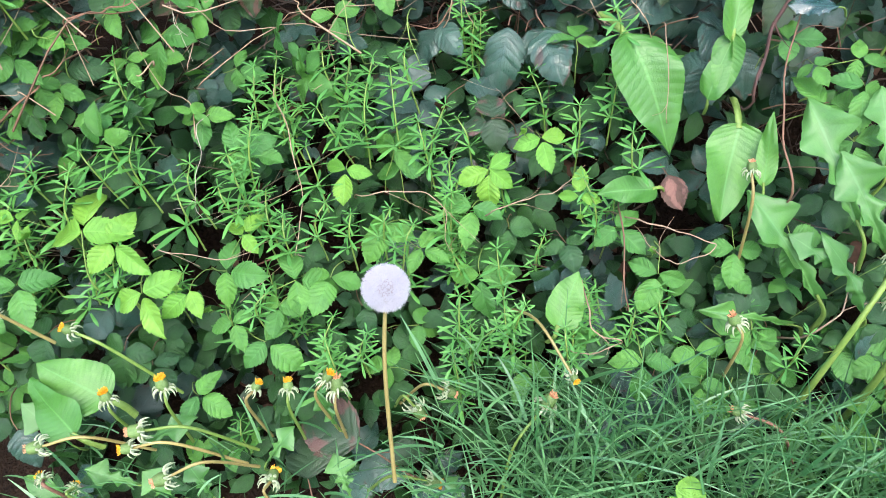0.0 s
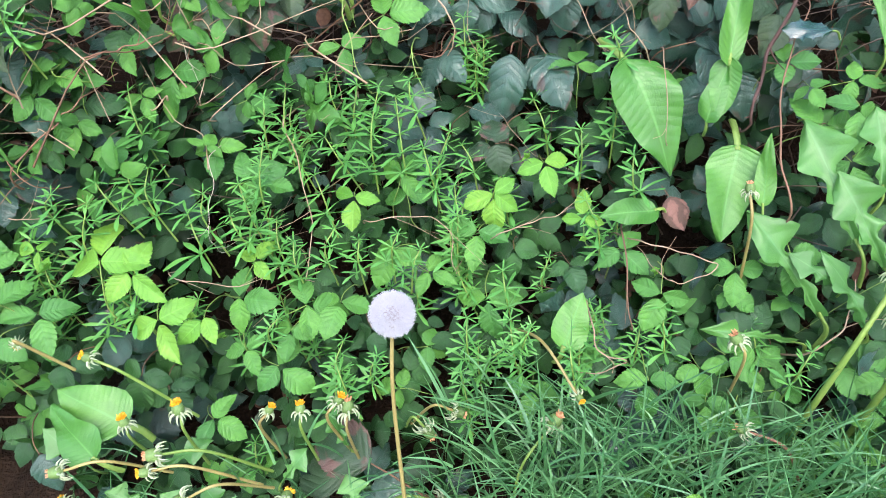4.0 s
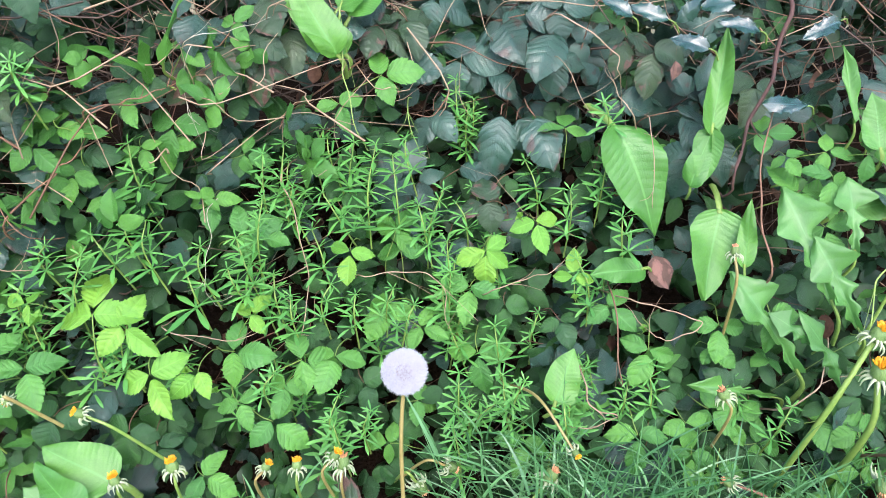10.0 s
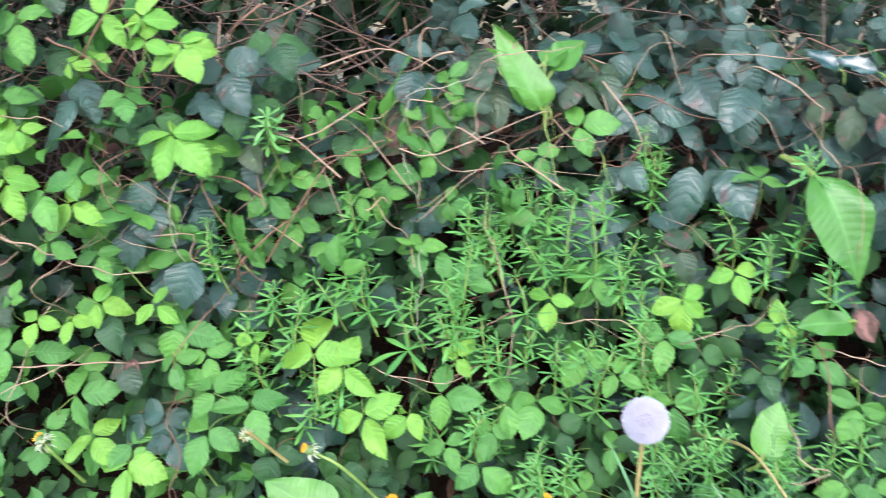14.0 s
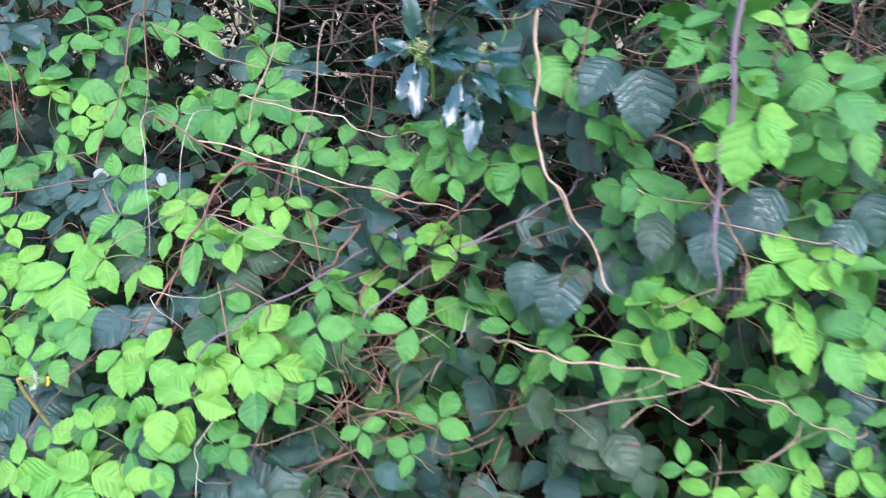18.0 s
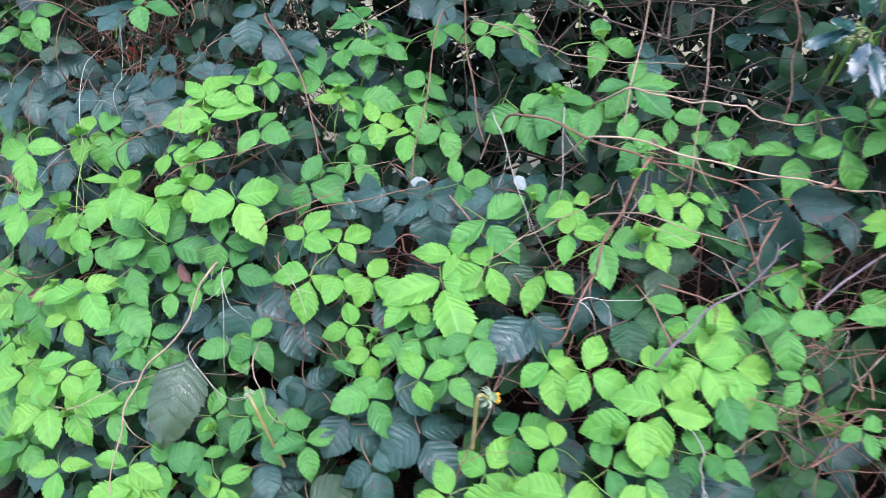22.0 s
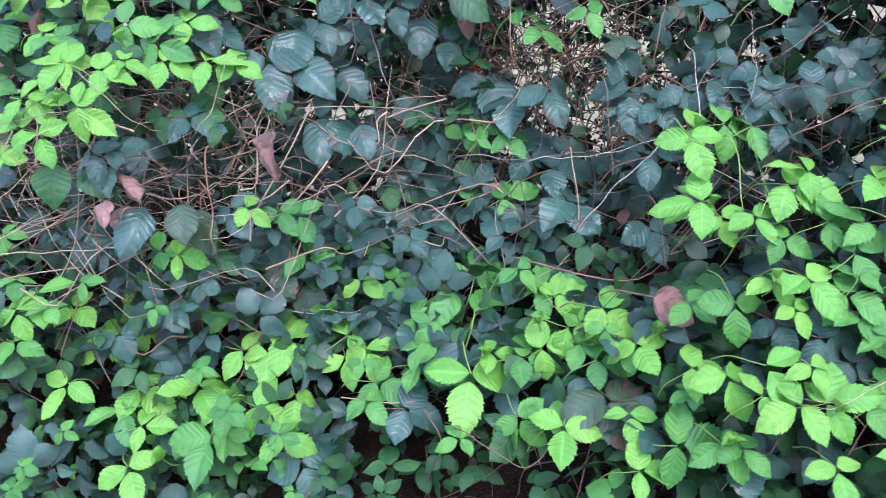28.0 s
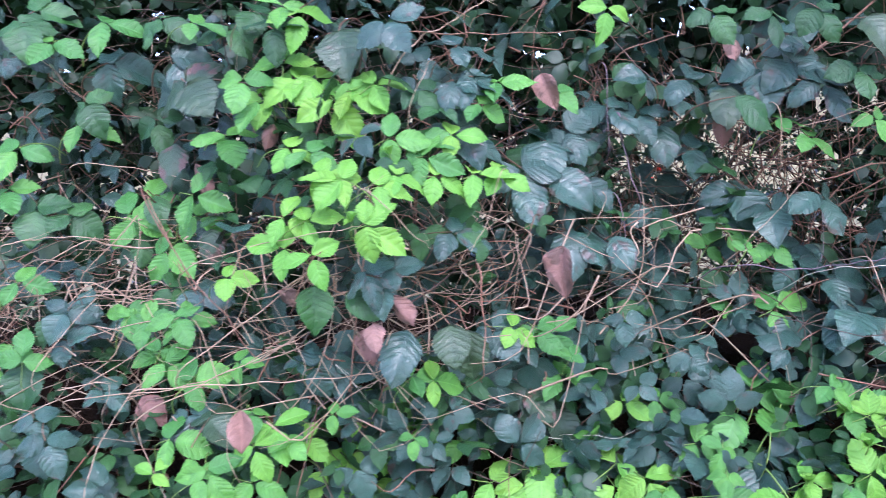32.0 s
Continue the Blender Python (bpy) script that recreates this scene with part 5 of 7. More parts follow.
sprig(-0.682, 0.620, 1.234, 33, 100, "y", 4)
sprig(-0.666, 0.655, 1.096, 33, -60, "y")
sprig(-0.865, 0.570, 1.095, 29, 180, "y")
sprig(-0.618, 0.722, 1.054, 26, 20, "g")
sprig(-0.777, 0.617, 1.026, 25, 60, "g")
sprig(-0.531, 0.681, 0.824, 45, -30, "y")
sprig(-0.669, 0.622, 0.805, 43, 150, "g")
sprig(-0.672, 0.603, 0.767, 45, -110, "g")
sprig(-0.402, 0.814, 0.884, 32, -20, "g")
sprig(-0.243, 0.877, 0.872, 39, 60, "g")
sprig(-0.336, 0.733, 0.759, 46, 20, "g")
sprig(-0.651, 0.675, 1.152, 32, -60, "d")
sprig(-0.352, 0.953, 1.120, 48, -0, "d")
sprig(-0.283, 1.000, 1.116, 46, -20, "r")
twig("red", 2.5, (-0.573, 0.756, 1.054), (-0.541, 0.776, 1.061), (-0.513, 0.801, 1.067))

dead_leaf(-0.786, 0.643, 0.828, 31, -91)
sprig(-0.845, 0.581, 1.109, 34, 99, "y")
sprig(-0.815, 0.593, 1.061, 40, -61, "g")
sprig(-0.925, 0.579, 1.074, 32, 99, "y")
sprig(-0.985, 0.627, 1.027, 38, -46, "g", 2)
sprig(-1.223, 0.746, 1.079, 39, -61, "g")
sprig(-1.185, 0.746, 1.168, 41, -61, "g")
sprig(-0.916, 0.559, 1.218, 29, -61, "y")
sprig(-1.332, 0.743, 1.112, 29, -91, "y")
sprig(-1.346, 0.665, 1.016, 36, -121, "g")
sprig(-1.322, 0.609, 0.956, 42, 19, "g")
sprig(-1.177, 0.743, 0.891, 42, -71, "g")
sprig(-0.883, 0.611, 0.890, 28, -101, "y")
sprig(-0.748, 0.649, 0.904, 30, -31, "y")
sprig(-0.728, 0.653, 0.871, 48, -1, "g")
sprig(-0.878, 0.636, 0.768, 46, 19, "g")
sprig(-1.174, 0.616, 0.755, 43, -61, "g")
sprig(-0.942, 0.611, 0.842, 32, 19, "g")
sprig(-0.790, 0.612, 0.721, 38, -31, "g")
sprig(-1.126, 0.531, 0.711, 37, -31, "y")
sprig(-1.107, 0.511, 0.679, 33, -61, "y")
sprig(-1.045, 0.546, 0.677, 40, -91, "g")
sprig(-1.173, 0.570, 0.734, 35, -61, "g")
sprig(-1.102, 0.545, 0.720, 44, 19, "g", 1)
sprig(-1.018, 0.561, 0.660, 41, -1, "g")
sprig(-0.718, 0.622, 1.160, 29, -61, "g")
sprig(-0.705, 0.648, 1.130, 36, -91, "m")
sprig(-0.608, 0.702, 1.135, 31, -81, "m")
sprig(-0.740, 0.611, 1.201, 17, -1, "y")
sprig(-0.807, 0.632, 1.203, 30, -41, "m")
sprig(-0.863, 0.610, 1.181, 54, -121, "d", 1)
sprig(-0.789, 0.637, 1.152, 55, -126, "d", 1)
sprig(-0.911, 0.600, 1.152, 37, -91, "d")
sprig(-0.747, 0.690, 0.937, 52, -91, "d", 1)
sprig(-0.760, 0.657, 1.002, 40, -91, "d")
sprig(-1.315, 0.629, 0.870, 59, -61, "d")
sprig(-1.336, 0.601, 0.831, 59, -91, "d")
sprig(-1.286, 0.650, 0.771, 54, -91, "d")
sprig(-1.239, 0.698, 0.781, 59, -21, "d")
sprig(-1.114, 0.675, 0.801, 69, -91, "r", 2)
sprig(-0.999, 0.650, 0.943, 32, -71, "r")
sprig(-0.951, 0.627, 0.905, 31, -61, "r")
sprig(-0.794, 0.654, 0.856, 37, -1, "m")
sprig(-0.926, 0.626, 0.717, 34, -31, "g")
sprig(-0.982, 0.589, 0.712, 47, -91, "g", 1)
sprig(-1.275, 0.700, 1.028, 36, -1, "g")
sprig(-1.364, 0.702, 1.057, 44, -91, "r")
sprig(-1.289, 0.682, 0.979, 43, -21, "m")
sprig(-1.060, 0.598, 0.768, 34, -61, "m")
sprig(-0.964, 0.600, 0.790, 33, -1, "g")
dandelion("o", -0.867, 0.560, 0.750, -0.850, 0.567, 0.704, 18)
dandelion("o", -0.599, 0.562, 0.799, -0.574, 0.580, 0.767, 13)
dandelion("o", -1.184, 0.510, 0.741, -1.174, 0.507, 0.703, 16)
twig("tan", 3.6, (-1.276, 0.547, 0.818), (-1.175, 0.582, 0.805), (-1.056, 0.592, 0.813), (-0.944, 0.605, 0.820), (-0.861, 0.632, 0.818), (-0.738, 0.656, 0.826))
twig("tan", 2.8, (-1.068, 0.595, 1.031), (-1.019, 0.601, 1.016), (-0.950, 0.584, 1.021), (-0.895, 0.578, 1.013), (-0.844, 0.586, 0.998), (-0.810, 0.600, 0.975), (-0.759, 0.622, 0.954))
twig("tan", 1.8, (-1.014, 0.612, 0.963), (-0.912, 0.592, 1.005))
twig("white", 1.6, (-1.173, 0.704, 0.978), (-1.212, 0.691, 0.935))
twig("tan", 2.6, (-1.421, 0.744, 1.176), (-1.311, 0.743, 1.149), (-1.194, 0.726, 1.127), (-1.128, 0.716, 1.120))
twig("brown", 2.6, (-0.952, 0.561, 1.221), (-0.917, 0.551, 1.172), (-0.895, 0.547, 1.134), (-0.896, 0.545, 1.107))
twig("tan", 2, (-1.091, 0.512, 0.716), (-1.043, 0.538, 0.742), (-1.001, 0.560, 0.765), (-0.943, 0.592, 0.793), (-0.876, 0.620, 0.818))
twig("tan", 1.8, (-0.930, 0.577, 0.764), (-0.906, 0.599, 0.835), (-0.880, 0.611, 0.888))
twig("brown", 2.2, (-1.296, 0.626, 0.855), (-1.215, 0.690, 0.859), (-1.155, 0.712, 0.879), (-1.062, 0.703, 0.921))
twig("tan", 1.6, (-1.336, 0.588, 0.902), (-1.275, 0.637, 0.902), (-1.229, 0.681, 0.941))
twig("tan", 2, (-1.400, 0.705, 1.105), (-1.285, 0.722, 1.069))
twig("brown", 2, (-1.227, 0.672, 1.005), (-1.230, 0.695, 1.041), (-1.184, 0.702, 1.078), (-1.161, 0.702, 1.107))
twig("white", 1.6, (-0.702, 0.647, 0.971), (-0.701, 0.648, 1.043))
twig("tan", 1.6, (-0.852, 0.581, 0.942), (-0.823, 0.590, 0.971))
twig("brown", 2.2, (-0.773, 0.594, 1.219), (-0.736, 0.600, 1.201), (-0.710, 0.599, 1.179))
twig("brown", 2, (-0.716, 0.620, 0.845), (-0.672, 0.670, 0.907))

sprig(-0.900, 0.550, 1.247, 43, -120, "y", 5)
sprig(-0.837, 0.588, 1.262, 36, -60, "g")
sprig(-0.812, 0.605, 1.238, 37, -60, "g")
sprig(-0.839, 0.616, 1.159, 30, -90, "m")
sprig(-0.765, 0.608, 1.194, 17, -0, "y")
sprig(-0.716, 0.611, 1.241, 35, -150, "y")
sprig(-0.916, 0.594, 1.040, 34, -90, "g", 1)
sprig(-1.150, 0.731, 1.180, 33, -60, "g", 4)
sprig(-1.107, 0.704, 1.173, 41, -60, "g")
sprig(-1.368, 0.736, 1.117, 27, -60, "y", 4)
sprig(-1.317, 0.756, 1.087, 39, -40, "m")
sprig(-1.382, 0.835, 1.222, 49, -60, "g", 5)
sprig(-1.599, 0.897, 1.169, 36, -60, "g")
sprig(-1.143, 0.693, 1.096, 34, -100, "y")
sprig(-1.476, 0.636, 0.972, 38, -80, "y", 4)
sprig(-1.385, 0.611, 0.979, 36, -30, "y", 4)
sprig(-1.474, 0.574, 0.917, 28, 160, "y")
sprig(-1.401, 0.575, 0.946, 43, -130, "y", 2)
sprig(-1.465, 0.544, 0.887, 50, -100, "y")
sprig(-1.171, 0.741, 0.940, 34, 90, "g")
sprig(-1.034, 0.654, 1.024, 23, -60, "g", 4)
sprig(-1.298, 0.679, 1.010, 57, -90, "g", 1)
sprig(-1.365, 0.579, 0.907, 33, -100, "m")
sprig(-1.535, 0.715, 1.044, 42, -160, "y")
sprig(-1.423, 0.711, 1.071, 52, -0, "g")
sprig(-1.455, 0.719, 1.078, 30, -0, "y")
sprig(-1.718, 0.963, 1.199, 50, -0, "g")
sprig(-1.634, 0.943, 1.194, 48, -0, "g")
sprig(-1.737, 0.992, 1.262, 42, -0, "g")
sprig(-1.428, 0.557, 0.907, 35, 20, "g")
sprig(-1.075, 0.686, 1.045, 55, -30, "m", 1)
sprig(-0.931, 0.611, 1.128, 41, -60, "m")
sprig(-0.793, 0.625, 0.976, 32, -60, "g")
sprig(-0.842, 0.619, 0.891, 26, -90, "y")
sprig(-0.911, 0.621, 0.837, 41, 10, "g", 1)
sprig(-0.689, 0.649, 0.841, 32, -60, "g")
sprig(-0.651, 0.728, 0.956, 30, -60, "g")
sprig(-1.028, 0.667, 1.122, 44, -0, "d", 1)
sprig(-1.011, 0.639, 1.093, 34, -110, "r", 1)
sprig(-0.955, 0.606, 1.157, 40, -90, "r", 1)
sprig(-0.977, 0.621, 1.273, 51, -90, "d", 1)
sprig(-1.531, 0.812, 1.106, 51, -80, "d", 5)
sprig(-1.278, 0.671, 0.822, 53, -60, "r")
sprig(-1.174, 0.673, 0.777, 47, -100, "r")
sprig(-0.979, 0.642, 0.931, 41, -60, "r")
sprig(-1.345, 0.580, 0.871, 36, -30, "d")
sprig(-1.490, 0.697, 1.000, 53, -100, "d", 2)
sprig(-0.642, 0.747, 1.007, 36, -60, "d")
sprig(-1.110, 0.701, 1.012, 37, -80, "r", 1)
sprig(-0.781, 0.625, 1.282, 37, -30, "r", 2)
sprig(-1.267, 0.693, 0.972, 39, -60, "m")
sprig(-1.256, 0.751, 1.042, 33, -0, "m")
dead_leaf(-1.366, 0.798, 1.169, 26, -90)
twig("tan", 2.4, (-1.396, 0.789, 1.219), (-1.336, 0.779, 1.208), (-1.280, 0.776, 1.203), (-1.237, 0.766, 1.185), (-1.167, 0.751, 1.198), (-1.152, 0.754, 1.231))
twig("white", 2, (-1.533, 0.825, 1.190), (-1.513, 0.783, 1.137), (-1.494, 0.746, 1.083))
twig("purple", 2.8, (-1.234, 0.667, 1.004), (-1.206, 0.682, 1.033), (-1.153, 0.683, 1.074), (-1.103, 0.681, 1.107), (-1.038, 0.674, 1.146))
twig("tan", 2.2, (-1.267, 0.665, 0.923), (-1.235, 0.686, 0.905), (-1.191, 0.702, 0.885))
twig("tan", 1.8, (-1.555, 0.900, 1.294), (-1.482, 0.876, 1.267), (-1.421, 0.859, 1.250), (-1.300, 0.834, 1.241))
twig("white", 1.3, (-1.405, 0.702, 1.090), (-1.381, 0.723, 1.122))
twig("white", 1.4, (-1.435, 0.647, 1.014), (-1.445, 0.656, 1.030), (-1.396, 0.653, 1.030))

sprig(-1.511, 0.931, 1.291, 43, 1, "g", 2)
sprig(-1.735, 0.942, 1.198, 35, 91, "y")
sprig(-1.623, 0.955, 1.219, 38, 61, "g")
sprig(-1.421, 0.832, 1.201, 37, -109, "g")
sprig(-1.310, 0.754, 1.100, 28, 31, "g")
sprig(-1.166, 0.741, 1.191, 28, 61, "g")
sprig(-0.937, 0.574, 1.291, 31, 121, "g")
sprig(-0.891, 0.543, 1.305, 23, 61, "y")
sprig(-0.848, 0.588, 1.225, 26, -59, "g")
sprig(-1.038, 0.665, 1.259, 42, -59, "g", 1)
sprig(-0.991, 0.645, 1.104, 41, -69, "d", 1)
sprig(-0.838, 0.591, 1.163, 29, 11, "g", 1)
sprig(-0.867, 0.575, 1.126, 38, -19, "y")
sprig(-0.823, 0.583, 1.129, 22, 31, "y")
sprig(-0.844, 0.574, 1.078, 36, -59, "y", 4)
sprig(-0.790, 0.595, 1.048, 35, -19, "y")
sprig(-0.782, 0.604, 1.075, 28, 21, "g")
sprig(-0.953, 0.592, 1.086, 29, 101, "y")
sprig(-0.961, 0.606, 1.034, 45, -9, "y", 1)
sprig(-1.164, 0.741, 0.852, 39, -59, "g")
sprig(-1.262, 0.688, 0.869, 37, 181, "g", 2)
sprig(-1.304, 0.621, 0.945, 34, -44, "g")
sprig(-1.479, 0.700, 1.045, 38, -89, "y", 2)
sprig(-1.617, 0.710, 1.009, 32, -89, "y", 2)
sprig(-1.563, 0.820, 1.099, 42, 31, "d")
sprig(-1.491, 0.791, 1.105, 40, -29, "d")
sprig(-1.423, 0.533, 0.892, 42, -39, "y", 2)
sprig(-1.398, 0.552, 0.907, 32, -19, "g", 2)
sprig(-1.243, 0.708, 0.819, 45, -59, "r", 1)
sprig(-1.299, 0.641, 0.835, 45, 101, "r", 2)
sprig(-1.059, 0.680, 0.911, 35, 81, "g")
sprig(-0.836, 0.603, 0.996, 30, -19, "g")
sprig(-0.910, 0.608, 0.913, 23, 91, "g")
sprig(-1.181, 0.787, 1.278, 27, 181, "m")
twig("red", 3, (-1.500, 0.791, 1.194), (-1.400, 0.753, 1.159), (-1.318, 0.754, 1.137), (-1.234, 0.747, 1.109), (-1.196, 0.738, 1.113))
twig("red", 4, (-1.194, 0.730, 1.130), (-1.231, 0.735, 1.112), (-1.264, 0.715, 1.066), (-1.279, 0.702, 1.047))
twig("tan", 3.5, (-1.066, 0.662, 1.323), (-1.063, 0.656, 1.267), (-1.059, 0.641, 1.200), (-1.038, 0.622, 1.165), (-1.006, 0.608, 1.120), (-0.991, 0.599, 1.085))

long_leaf("holly", -1.194, 0.725, 1.277, -1.239, 0.730, 1.265, 23)
long_leaf("holly", -1.187, 0.728, 1.284, -1.188, 0.714, 1.331, 23)
long_leaf("holly", -1.177, 0.723, 1.263, -1.178, 0.682, 1.216, 23)
long_leaf("holly", -1.172, 0.717, 1.274, -1.120, 0.665, 1.263, 22)
long_leaf("holly", -1.168, 0.719, 1.281, -1.111, 0.655, 1.316, 24)
long_leaf("holly", -1.125, 0.688, 1.262, -1.083, 0.631, 1.235, 21)
long_leaf("holly", -1.116, 0.682, 1.273, -1.068, 0.622, 1.281, 21)
long_leaf("holly", -1.118, 0.680, 1.234, -1.122, 0.654, 1.191, 22)
long_leaf("holly", -1.095, 0.667, 1.251, -1.058, 0.613, 1.237, 20)
long_leaf("holly", -1.095, 0.672, 1.302, -1.116, 0.665, 1.334, 20)
long_leaf("holly", -1.082, 0.666, 1.312, -1.051, 0.648, 1.330, 20)
long_leaf("holly", -1.134, 0.694, 1.252, -1.147, 0.667, 1.212, 21)
long_leaf("holly", -1.211, 0.712, 1.093, -1.188, 0.711, 1.080, 18)
holly_flowers(-1.187, 0.758, 1.279)
holly_flowers(-1.113, 0.714, 1.276)
holly_flowers(-1.180, 0.757, 1.271)
twig("brown", 2.2, (-1.156, 0.677, 1.096), (-1.130, 0.680, 1.130), (-1.106, 0.685, 1.153))
twig("brown", 2.4, (-1.015, 0.627, 1.331), (-1.024, 0.623, 1.284), (-1.039, 0.620, 1.245))
twig("brown", 2.6, (-1.573, 0.928, 1.327), (-1.564, 0.899, 1.241), (-1.546, 0.846, 1.160))
twig("purple", 5, (-0.920, 0.559, 1.335), (-0.920, 0.548, 1.243), (-0.922, 0.547, 1.188), (-0.916, 0.538, 1.116))
twig("red", 2, (-1.167, 0.736, 1.329), (-1.171, 0.729, 1.289))
twig("white", 2.4, (-1.161, 0.694, 0.941), (-1.130, 0.682, 0.994), (-1.126, 0.681, 1.007))
twig("brown", 2, (-1.750, 0.804, 1.080), (-1.629, 0.822, 1.105))
sprig(-1.000, 0.645, 1.276, 41, -118, "d", 1)
sprig(-0.956, 0.584, 1.301, 28, 32, "g")
sprig(-0.935, 0.568, 1.236, 36, 2, "y", 1)
sprig(-1.059, 0.679, 1.276, 39, -58, "g", 1)
sprig(-0.964, 0.621, 1.144, 28, -58, "m")
sprig(-1.052, 0.688, 1.124, 44, -18, "d", 1)
sprig(-0.914, 0.561, 1.277, 31, -58, "g")

long_leaf("holly", -1.191, 0.730, 1.274, -1.218, 0.719, 1.288, 21)
long_leaf("holly", -1.183, 0.718, 1.265, -1.200, 0.707, 1.230, 22)
long_leaf("holly", -1.175, 0.720, 1.271, -1.153, 0.689, 1.299, 22)
long_leaf("holly", -1.154, 0.712, 1.276, -1.099, 0.649, 1.280, 21)
long_leaf("holly", -1.171, 0.720, 1.309, -1.150, 0.686, 1.328, 21)
long_leaf("holly", -1.134, 0.694, 1.244, -1.115, 0.662, 1.222, 21)

sprig(-1.882, 0.879, 1.183, 60, 100, "y")
sprig(-1.822, 0.878, 1.169, 38, -30, "g")
sprig(-1.820, 0.925, 1.230, 36, 20, "g")
sprig(-1.934, 0.865, 1.140, 35, -0, "y")
sprig(-2.087, 1.004, 1.151, 51, -0, "g")
sprig(-1.901, 0.837, 1.106, 37, -70, "y")
sprig(-1.836, 0.818, 1.095, 54, -60, "y")
sprig(-2.037, 0.906, 1.078, 56, -30, "y")
sprig(-1.761, 0.856, 1.108, 41, -20, "g")
sprig(-1.931, 0.828, 1.036, 48, -20, "g")
sprig(-1.752, 0.801, 1.052, 36, 60, "y")
sprig(-1.737, 0.762, 1.018, 43, -100, "y")
sprig(-1.586, 0.721, 1.026, 61, -80, "y", 4)
sprig(-1.681, 0.713, 0.977, 33, -170, "y")
sprig(-1.658, 0.689, 0.958, 30, -80, "y")
sprig(-1.816, 0.778, 0.934, 36, -40, "g")
sprig(-1.954, 0.809, 0.924, 38, -60, "g")
sprig(-1.925, 0.790, 0.884, 34, -0, "g")
sprig(-1.607, 0.686, 0.974, 39, -20, "g")
sprig(-1.553, 0.680, 0.981, 38, -60, "g")
sprig(-1.576, 0.659, 0.945, 31, -40, "g")
sprig(-1.449, 0.748, 1.105, 30, -60, "y")
sprig(-1.453, 0.845, 1.202, 50, -70, "g", 5)
sprig(-1.412, 0.895, 1.269, 40, -0, "g")
sprig(-1.638, 0.907, 1.163, 38, -100, "y")
sprig(-1.673, 0.987, 1.199, 49, -0, "m")
sprig(-1.715, 0.954, 1.158, 40, -60, "m")
sprig(-1.548, 0.941, 1.278, 38, 20, "g")
sprig(-1.711, 1.010, 1.299, 45, 100, "g")
sprig(-1.608, 0.971, 1.286, 39, -0, "g")
sprig(-1.323, 0.807, 1.147, 41, -30, "m")
sprig(-1.220, 0.773, 1.156, 46, -90, "g")
sprig(-1.079, 0.692, 1.175, 41, -20, "g")
sprig(-1.241, 0.714, 1.009, 58, -90, "g", 1)
sprig(-1.340, 0.620, 0.984, 41, -60, "y", 4)
sprig(-1.443, 0.621, 0.971, 41, -30, "y")
sprig(-1.377, 0.589, 0.952, 49, -110, "y")
sprig(-1.516, 0.563, 0.877, 51, -90, "y", 4)
sprig(-1.213, 0.731, 0.907, 47, -30, "g")
sprig(-1.137, 0.703, 1.024, 63, -0, "g", 1)
sprig(-1.040, 0.660, 0.999, 42, -10, "g")
sprig(-1.079, 0.673, 1.015, 30, 90, "g")
sprig(-1.065, 0.681, 0.965, 29, -60, "g")
sprig(-1.808, 0.728, 0.859, 42, -20, "g")
sprig(-1.725, 0.662, 0.867, 33, -60, "g")
sprig(-1.833, 0.691, 0.798, 41, -60, "y")
sprig(-1.946, 0.709, 0.772, 57, -80, "y")
sprig(-1.922, 0.736, 0.790, 43, 20, "g")
sprig(-1.657, 0.669, 0.918, 39, -60, "g")
sprig(-1.352, 0.571, 0.916, 34, -20, "g")
sprig(-1.607, 0.840, 1.094, 56, -90, "d", 5)
sprig(-1.516, 0.740, 1.048, 40, -60, "r")
sprig(-1.829, 0.816, 0.964, 60, -20, "d")
sprig(-1.893, 0.772, 0.912, 88, -98, "r", 1, 4)
sprig(-1.637, 0.690, 0.917, 59, -0, "d", 1)
sprig(-1.603, 0.653, 0.885, 57, -60, "d")
sprig(-1.738, 0.722, 0.901, 41, -60, "d")
sprig(-1.080, 0.698, 1.115, 49, -0, "d", 1)
sprig(-1.059, 0.680, 1.082, 42, -100, "d", 1)
sprig(-1.048, 0.684, 0.932, 50, -20, "r")
sprig(-1.222, 0.724, 0.801, 55, -20, "d", 1)
sprig(-1.171, 0.704, 0.791, 54, -60, "d")
sprig(-1.087, 0.686, 0.826, 52, -60, "r")
sprig(-1.019, 0.660, 0.910, 49, -30, "r")
sprig(-1.716, 0.630, 0.817, 51, -60, "r")
sprig(-2.027, 1.018, 1.192, 51, -20, "d")
sprig(-1.875, 0.942, 1.229, 39, -60, "d")
sprig(-1.653, 0.642, 0.854, 45, -60, "d")
sprig(-1.123, 0.737, 0.872, 48, 60, "g", 2)
sprig(-1.400, 0.673, 1.003, 44, -0, "m")
sprig(-1.983, 0.838, 1.002, 46, 20, "g")
sprig(-1.998, 0.826, 0.958, 46, -30, "g")
sprig(-1.843, 0.806, 1.012, 40, -20, "g")
sprig(-1.858, 0.813, 1.041, 37, -0, "g")
sprig(-1.555, 0.771, 1.054, 34, -0, "d")
sprig(-1.970, 0.782, 0.862, 37, -30, "g")
sprig(-1.993, 0.765, 0.838, 41, 30, "g")
sprig(-1.563, 0.658, 0.938, 31, -60, "r")
pale_leaf(-1.634, 0.862, 1.107, 34, -0)
pale_leaf(-1.508, 0.801, 1.125, 28, -60)

